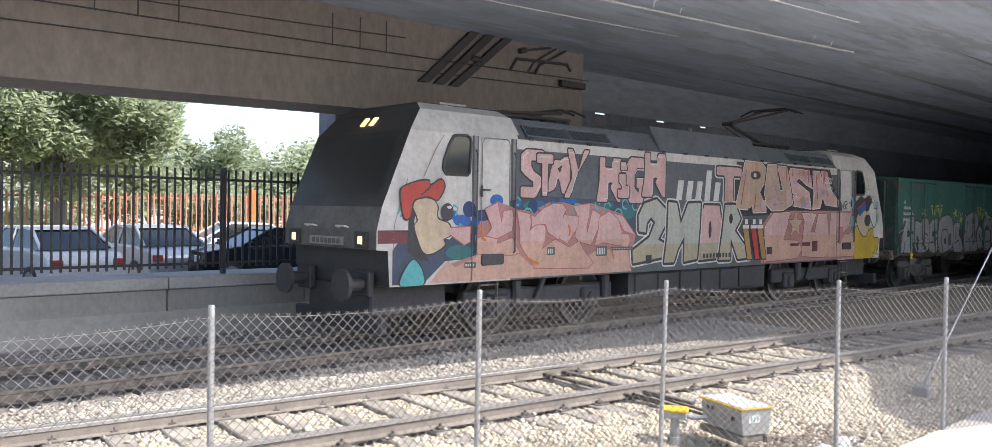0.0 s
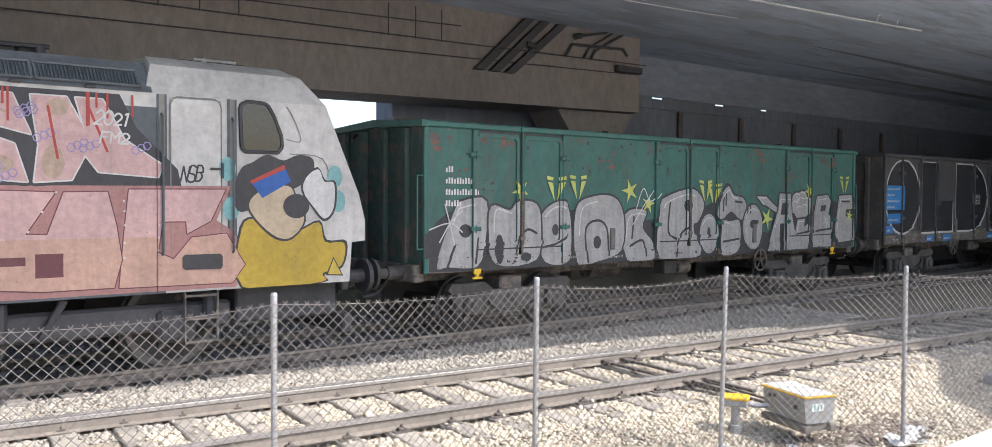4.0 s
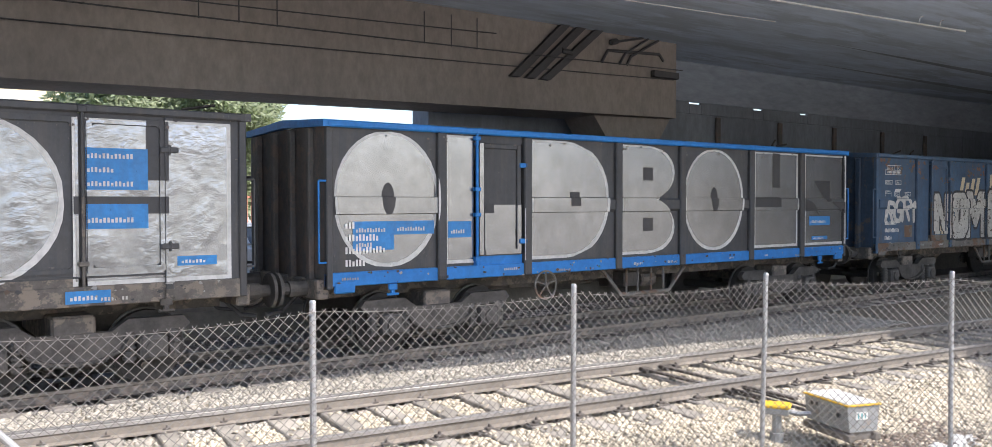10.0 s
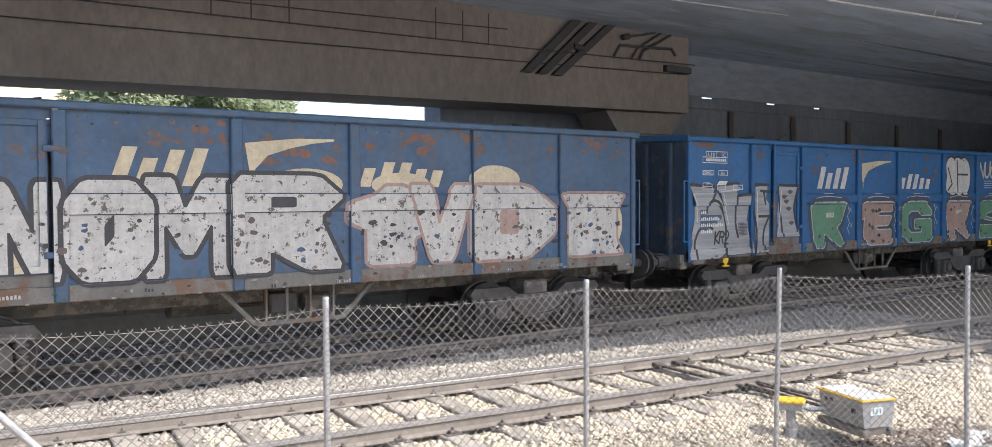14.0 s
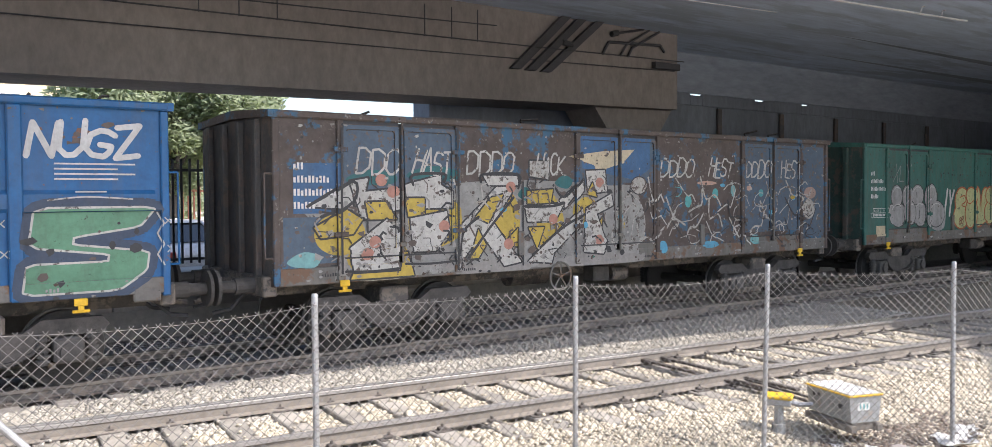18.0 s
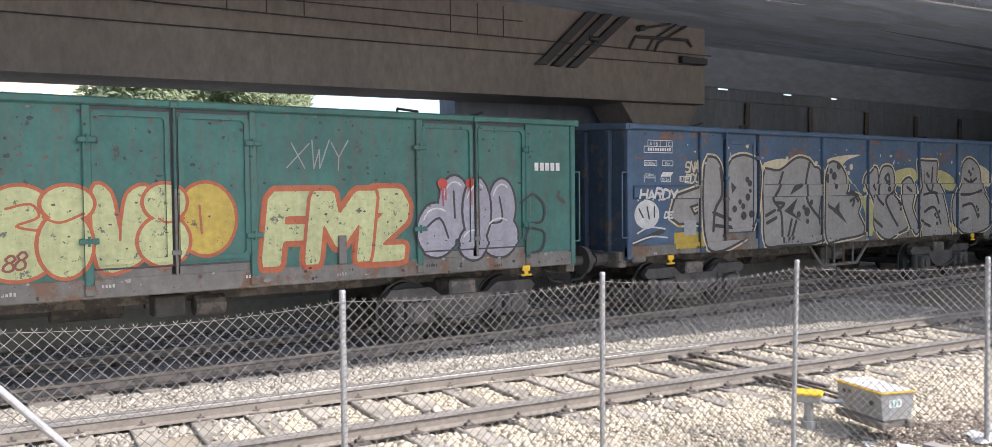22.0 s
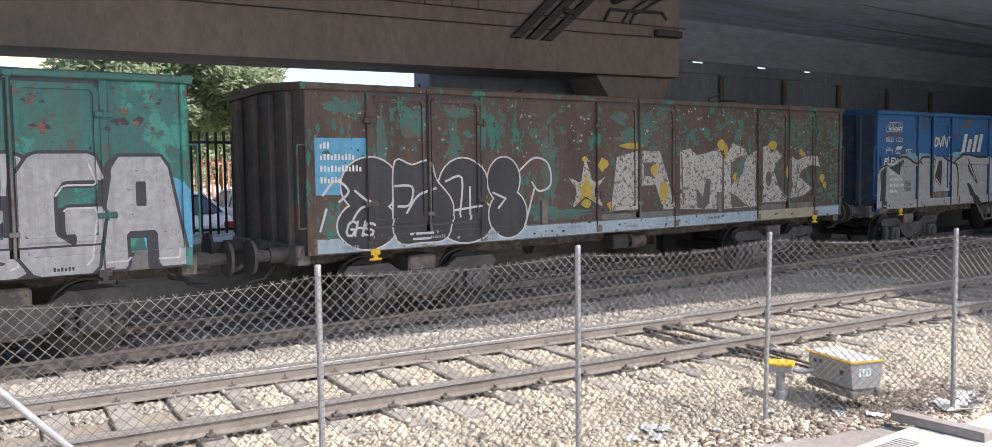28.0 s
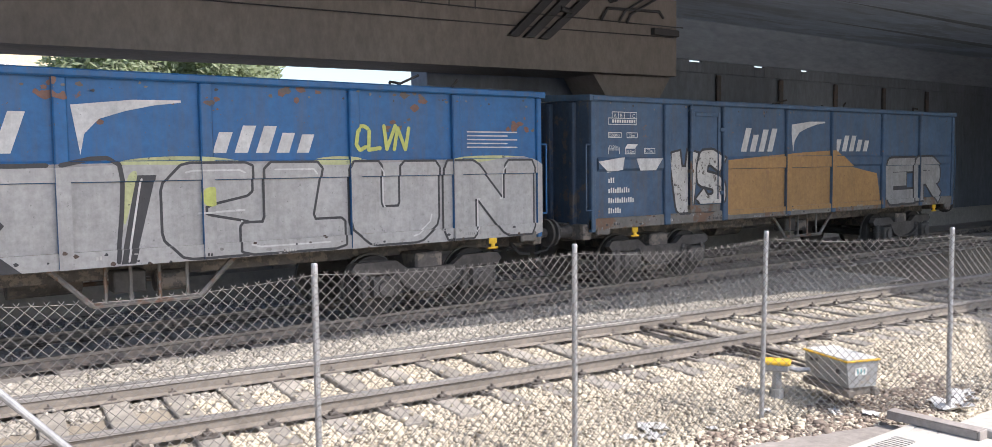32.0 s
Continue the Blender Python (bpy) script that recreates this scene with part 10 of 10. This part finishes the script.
# ---- parked cars behind the railing ----
def car(x, y, turn, paint, label, tall=1.45, long=4.2):
    z = 0.30
    c = thing("parked_car", label, "car", "parked cars", at=pose(x, y, z, 0, 0, turn))
    h = long / 2
    m = Mesh()
    side = [(-h, 0.32), (-h + 0.02, 0.70), (-h + 0.25, 0.92), (-0.52 * h, 1.00), (0.55 * h, 0.98), (h - 0.12, 0.86), (h, 0.60), (h - 0.04, 0.30), (0.82 * h, 0.24), (-0.85 * h, 0.24)]
    n = len(side)
    v = [(a, -0.86, b) for a, b in side] + [(a, 0.86, b) for a, b in side] + [(a * 0.985, -0.80, b * 1.0 + 0.01) for a, b in side] + []
    m.prism(side, 1, -0.86, 0.86)
    body = part("body", m, paint, c)
    bv = body.modifiers.new("round", "BEVEL")
    bv.width, bv.segments = 0.07, 2
    m = Mesh()
    lo = [(-0.78 * h, 0.97), (-0.42 * h, tall - 0.04), (0.12 * h, tall - 0.02), (0.50 * h, 0.97)]
    for s in (-1, 1):
        m.poly([(a, s * (0.80 if b < 1.1 else 0.64), b) for a, b in lo])
    for a, b in zip(lo, lo[1:]):
        m.poly([(a[0], -(0.80 if a[1] < 1.1 else 0.64), a[1]), (a[0], (0.80 if a[1] < 1.1 else 0.64), a[1]), (b[0], (0.80 if b[1] < 1.1 else 0.64), b[1]), (b[0], -(0.80 if b[1] < 1.1 else 0.64), b[1])])
    part("glasshouse", m, M_GLASS, c)
    m = Mesh()
    m.prism([(-0.47 * h, tall - 0.07), (-0.40 * h, tall - 0.01), (0.10 * h, tall), (0.17 * h, tall - 0.05)], 1, -0.66, 0.66)
    roof = part("roof", m, paint, c)
    for s in (-1, 1):
        for (a0, b0), (a1, b1) in (((-0.79 * h, 0.97), (-0.43 * h, tall - 0.03)), ((0.51 * h, 0.97), (0.13 * h, tall - 0.02)), ((-0.12 * h, 0.97), (-0.12 * h, tall - 0.03))):
            m = Mesh()
            m.tube((a0, s * 0.80, b0), (a1, s * 0.645, b1), 0.035, 6)
            part("pillar", m, paint, c)
        m = Mesh()
        m.box(0.42 * h, 0.46 * h, s * 0.86, s * 1.0, 0.98, 1.10, c=0.02)
        part("mirror", m, paint, c)
        for a in (-0.62 * h, 0.64 * h):
            m = Mesh()
            m.tube((a, s * 0.70, 0.31), (a, s * 0.88, 0.31), 0.31, 20, M_DARKSTEEL)
            m.tube((a, s * 0.875, 0.31), (a, s * 0.892, 0.31), 0.20, 14, M_GALV)
            part("wheel", m, None, c)
        for a, mt in ((-h - 0.005, P_RED), (h - 0.05, M_WHITE)):
            m = Mesh()
            m.box(a, a + 0.05, s * 0.55, s * 0.80, 0.62, 0.78, c=0.015)
            part("lamp", m, mt, c)
    return c


C_WHITE = material("white_car_paint", (0.72, 0.73, 0.74), 0.25, dark=0.95, bump=0.0)
C_DARK = material("dark_car_paint", (0.02, 0.022, 0.028), 0.2, dark=0.9, bump=0.0)
C_SILVER = material("silver_car_paint", (0.42, 0.45, 0.50), 0.3, 0.4, dark=0.95, bump=0.0)
C_BLUE = material("blue_car_paint", (0.05, 0.12, 0.32), 0.25, dark=0.9, bump=0.0)
car(6.0, 21.6, 100, C_WHITE, "white hatchback parked behind the railing")
car(8.7, 22.6, 95, C_SILVER, "silver hatchback parked behind the railing")
car(11.2, 20.6, 178, C_DARK, "dark saloon parked behind the railing", 1.42, 4.5)
car(12.6, 25.5, 170, C_WHITE, "white car parked in a farther row")
car(15.6, 25.6, 176, C_BLUE, "blue car parked in a farther row")
car(18.5, 25.2, 176, C_SILVER, "silver car parked in a farther row")
car(3.2, 21.8, 95, C_DARK, "dark car parked behind the railing")

# ---- orange boundary fence, trees, houses ----
ofence = thing("boundary_fence", "orange-posted red picket boundary fence of the car park", "fence", kind="structure")
pm = Mesh()
pm.box(-0.03, 0.03, -0.015, 0.015, 0.75, 2.35, c=0.006)
q0 = None
for k in range(150):
    x = 2.0 + 0.19 * k
    if q0 is None:
        q0 = o = part("picket", pm, M_BRICKRED, ofence)
    else:
        o = new("picket", q0.data)
        o.parent = ofence
    o.location = (x, 30.0, 0.30)
for k in range(4):
    x = 2.02 + 6.78 * k
    boxpart("post", (x - 0.14, x + 0.14, 29.86, 30.14, 0.28, 2.85), M_ORANGE, ofence, 0.02)
boxpart("plinth", (1.5, 31, 29.9, 30.1, 0.28, 1.05), M_PALE, ofence, 0.02)
for z in (1.35, 2.45):
    boxpart("crossbar", (1.5, 31, 30.03, 30.07, z, z + 0.06), M_BRICKRED, ofence)


def tree(x, y, height, spread, seed, leaves, label, low=1.9, size=0.20, rim=0):
    rr = random.Random(seed)
    t = thing("tree", label, "tree", "trees behind the car park", at=pose(x, y, 0.28))
    m = Mesh()
    base = 0.05 * height * 0.55
    m.tube((0, 0, 0), (0.05, 0, low), base, 10, r2=base * 0.75)
    tips = []
    for k in range(9):
        a = 2 * math.pi * k / 9 + rr.uniform(-0.3, 0.3)
        r, z = spread * rr.uniform(0.35, 0.8), height * rr.uniform(0.45, 0.95)
        mid = Vector((math.cos(a) * r * 0.4, math.sin(a) * r * 0.4, low + (z - low) * 0.5))
        end = Vector((math.cos(a) * r, math.sin(a) * r, z))
        m.tube((0.05, 0, low - 0.1), mid, base * 0.5, 7, r2=base * 0.28)
        m.tube(mid, end, base * 0.28, 6, r2=0.02)
        tips += [mid.lerp(end, f) for f in (0.4, 0.7, 1.0)]
        for _ in range(3):
            e2 = mid + Vector((rr.uniform(-1, 1), rr.uniform(-1, 1), rr.uniform(-0.5, 0.8))) * spread * 0.38
            m.tube(mid, e2, base * 0.15, 5, r2=0.015)
            tips.append(e2)
    part("trunk", m, M_BARK, t)
    blobs = [(p, spread * rr.uniform(0.20, 0.36)) for p in tips]
    for _ in range(rim):
        a, h = rr.uniform(0, 6.283), rr.uniform(-0.75, 0.9)
        q = spread * 0.82 * math.sqrt(1 - h * h)
        blobs.append((Vector((q * math.cos(a), q * math.sin(a), (height + low) / 2 + h * (height - low) / 2)), spread * rr.uniform(0.13, 0.24)))
    v, f = [], []
    for k in range(leaves):
        c, r = blobs[rr.randrange(len(blobs))]
        d = Vector((rr.gauss(0, 1), rr.gauss(0, 1), rr.gauss(0, 0.75)))
        d = d.normalized() * r * (rr.random() ** 0.4)
        p = c + d
        if p.z < low * 0.75:
            continue
        a = Vector((rr.gauss(0, 1), rr.gauss(0, 1), rr.gauss(0, 0.6))).normalized()
        b = a.orthogonal().normalized()
        s = size * rr.uniform(0.6, 1.3)
        i = len(v)
        v += [p - a * s, p - b * s * 0.42 + a * 0.1 * s, p + a * s, p + b * s * 0.42 + a * 0.1 * s]
        f += [(i, i + 1, i + 2, i + 3)]
    me = bpy.data.meshes.new("crown")
    me.from_pydata([tuple(q) for q in v], [], f)
    me.materials.append(M_LEAF)
    o = new("crown", me)
    o.parent = t
    tagged(o, kind="stuff")
    return t


tree(7.9, 26.8, 7.4, 3.5, 1, 64000, "large leafy tree with drooping crown beside the car park", 2.7, 0.105, 60)
tree(-4.2, 27.5, 8.5, 3.6, 2, 9000, "large leafy tree beside the car park", 1.9, 0.17)
tree(12.6, 36.0, 5.0, 2.8, 3, 10000, "smaller green tree behind the boundary fence", 1.3, 0.17)
tree(19.2, 42.0, 6.3, 3.2, 4, 7000, "rounded green tree behind the boundary fence", 1.3, 0.2)
tree(26.0, 46.0, 6.2, 4.4, 5, 8000, "broad green tree behind the boundary fence", 1.3, 0.22)
tree(31.5, 48.0, 6.0, 4.2, 6, 6000, "broad green tree behind the boundary fence", 1.3, 0.22)
hedge = [(9.5, 33), (15.5, 35), (17.2, 34), (23, 37), (28, 38)]
for k, (x, y) in enumerate(hedge):
    tree(x, y, 2.9, 2.4, 20 + k, 3500, "low bushy tree behind the boundary fence", 0.7, 0.12)


def house(x0, x1, y, floors, label, mat):
    h = thing("apartment_building", label, "building", "houses in the distance")
    top = 0.3 + 3.0 * floors
    boxpart("wall", (x0, x1, y, y + 12, 0.2, top), mat, h, 0.03)
    boxpart("roof", (x0 - 0.2, x1 + 0.2, y - 0.2, y + 12.2, top + 0.004, top + 0.35), M_PALE, h, 0.04)
    n = int((x1 - x0) / 2.3)
    for j in range(floors):
        for i in range(n):
            x, z = x0 + 1.2 + 2.3 * i, 1.2 + 3.0 * j
            m = Mesh()
            m.box(x - 0.5, x + 0.5, y - 0.012, y + 0.1, z, z + 1.35)
            wn_ = part("window", m, M_WINDARK, h)
            m = Mesh()
            for a, b, c, d in ((x - 0.56, x - 0.5, z - 0.05, z + 1.4), (x + 0.5, x + 0.56, z - 0.05, z + 1.4), (x - 0.5, x + 0.5, z - 0.06, z), (x - 0.5, x + 0.5, z + 1.35, z + 1.41), (x - 0.03, x + 0.03, z, z + 1.35)):
                m.box(a, b, y - 0.03, y + 0.02, c, d)
            part("window_frame", m, M_WHITE, wn_)
    return h


house(-12.0, 4.6, 62.0, 7, "pale grey apartment block in full sun", M_PALE)
house(4.8, 13.4, 60.0, 7, "cream yellow apartment block in full sun", M_BUILDING)

# ---- loose stones on the ballast ----
def scatter(count, x0, x1, y0, y1, seed, name, label, keep, mat=M_STONE):
    rg = np.random.default_rng(seed)
    cube = np.array([(a, b, c) for a in (-1, 1) for b in (-1, 1) for c in (-1, 1)], float)
    quads = np.array([(0, 1, 3, 2), (4, 6, 7, 5), (0, 4, 5, 1), (2, 3, 7, 6), (0, 2, 6, 4), (1, 5, 7, 3)])
    pts = np.stack([rg.uniform(x0, x1, count), rg.uniform(y0, y1, count)], 1)
    z = np.array([keep(x, y) for x, y in pts])
    pts, z = pts[z > -5], z[z > -5]
    n = len(pts)
    size = rg.lognormal(math.log(0.0172), 0.34, (n, 1, 1)) * rg.uniform(0.65, 1.25, (n, 1, 3)) * np.array([1.08, 1.08, 0.74])
    v = (cube[None] * rg.uniform(0.55, 1.0, (n, 8, 3))) * size
    a, b = rg.uniform(0, 2 * np.pi, n), rg.normal(0, 0.5, n)
    ca, sa, cb, sb = np.cos(a)[:, None], np.sin(a)[:, None], np.cos(b)[:, None], np.sin(b)[:, None]
    y1_, z1_ = v[..., 1] * cb - v[..., 2] * sb, v[..., 1] * sb + v[..., 2] * cb
    x2, y2 = v[..., 0] * ca - y1_ * sa, v[..., 0] * sa + y1_ * ca
    out = np.stack([x2 + pts[:, :1], y2 + pts[:, 1:], z1_ + z[:, None] + rg.uniform(-0.006, 0.011, (n, 1))], -1).reshape(-1, 3)
    faces = (quads[None] + 8 * np.arange(n)[:, None, None]).reshape(-1, 4)
    me = bpy.data.meshes.new(name)
    me.vertices.add(len(out))
    me.vertices.foreach_set("co", out.ravel())
    me.loops.add(faces.size)
    me.loops.foreach_set("vertex_index", faces.ravel().astype(np.int32))
    me.polygons.add(len(faces))
    me.polygons.foreach_set("loop_start", np.arange(0, faces.size, 4, dtype=np.int32))
    me.update(calc_edges=True)
    me.validate()
    me.materials.append(mat)
    return tagged(new(name, me), label, "gravel", kind="stuff")


INV = NEAR_TRACK.inverted()


def on_ballast(x, y):
    p = INV @ Vector((x, y, 0))
    z = ground_height(x, y) + 0.005
    if -1.65 < p.y < 1.33:
        k = (p.x + 2.55) % 0.60
        if abs(abs(p.y) - 0.87) < 0.10:
            return -9
        if k < 0.14 or k > 0.46:
            return -0.15 if wavy(x * 37.0, y * 41.0) > 0.50 else -9
    if abs(y - 12.59) < 1.33:
        k = (x + 5.7) % 0.60
        if k < 0.14 or k > 0.46 or abs(abs(y - 12.59) - 0.87) < 0.09:
            return -9
    if 6.4 < x < 8.3 and y < 4.93 - 0.28 * max(x - 6.5, 0) + 0.05 * wavy(x, y, 5.0):
        return -9
    if x > 8.2 and y < 4.0:
        return -9
    return z


scatter(100000, 2.6, 16.5, 3.6, 9.2, 5, "ballast_stones", "pale crushed ballast stones", on_ballast)
scatter(5200, 6.2, 10.6, 4.3, 5.35, 8, "stained_stones", "rust-stained stones beside the point machine", lambda x, y: on_ballast(x, y) + 0.008 if wavy(x, y, 1.3) + 0.55 * wavy(x, y, 5.0) > 0.42 * abs(y - 4.75) + 0.10 * abs(x - 8.4) - 0.28 else -9, M_RUSTSTONE)
scatter(38000, 0.8, 17.5, 9.2, 11.4, 6, "ballast_stones_between_tracks", "pale crushed ballast stones between the tracks", on_ballast, M_GREYSTONE)
scatter(16000, 0.8, 22.0, 11.4, 15.6, 7, "ballast_stones_main_line", "ballast stones under the train, shade put into their tone", on_ballast, M_SHADESTONE)


# ---- what moves ----
def motions():
    times = list(range(33))
    for v, u in VEHICLES:
        walk(v, [(t, pose(u - gone(t), TRACK_Y, 0)) for t in times])
    fine = [k * 0.1 for k in range(321)]
    for o, x, r in WHEELS:
        walk(o, [(t, pose(x, 0, r, 0, -math.degrees(gone(t) / r) % 360.0, 0)) for t in fine])


motions()
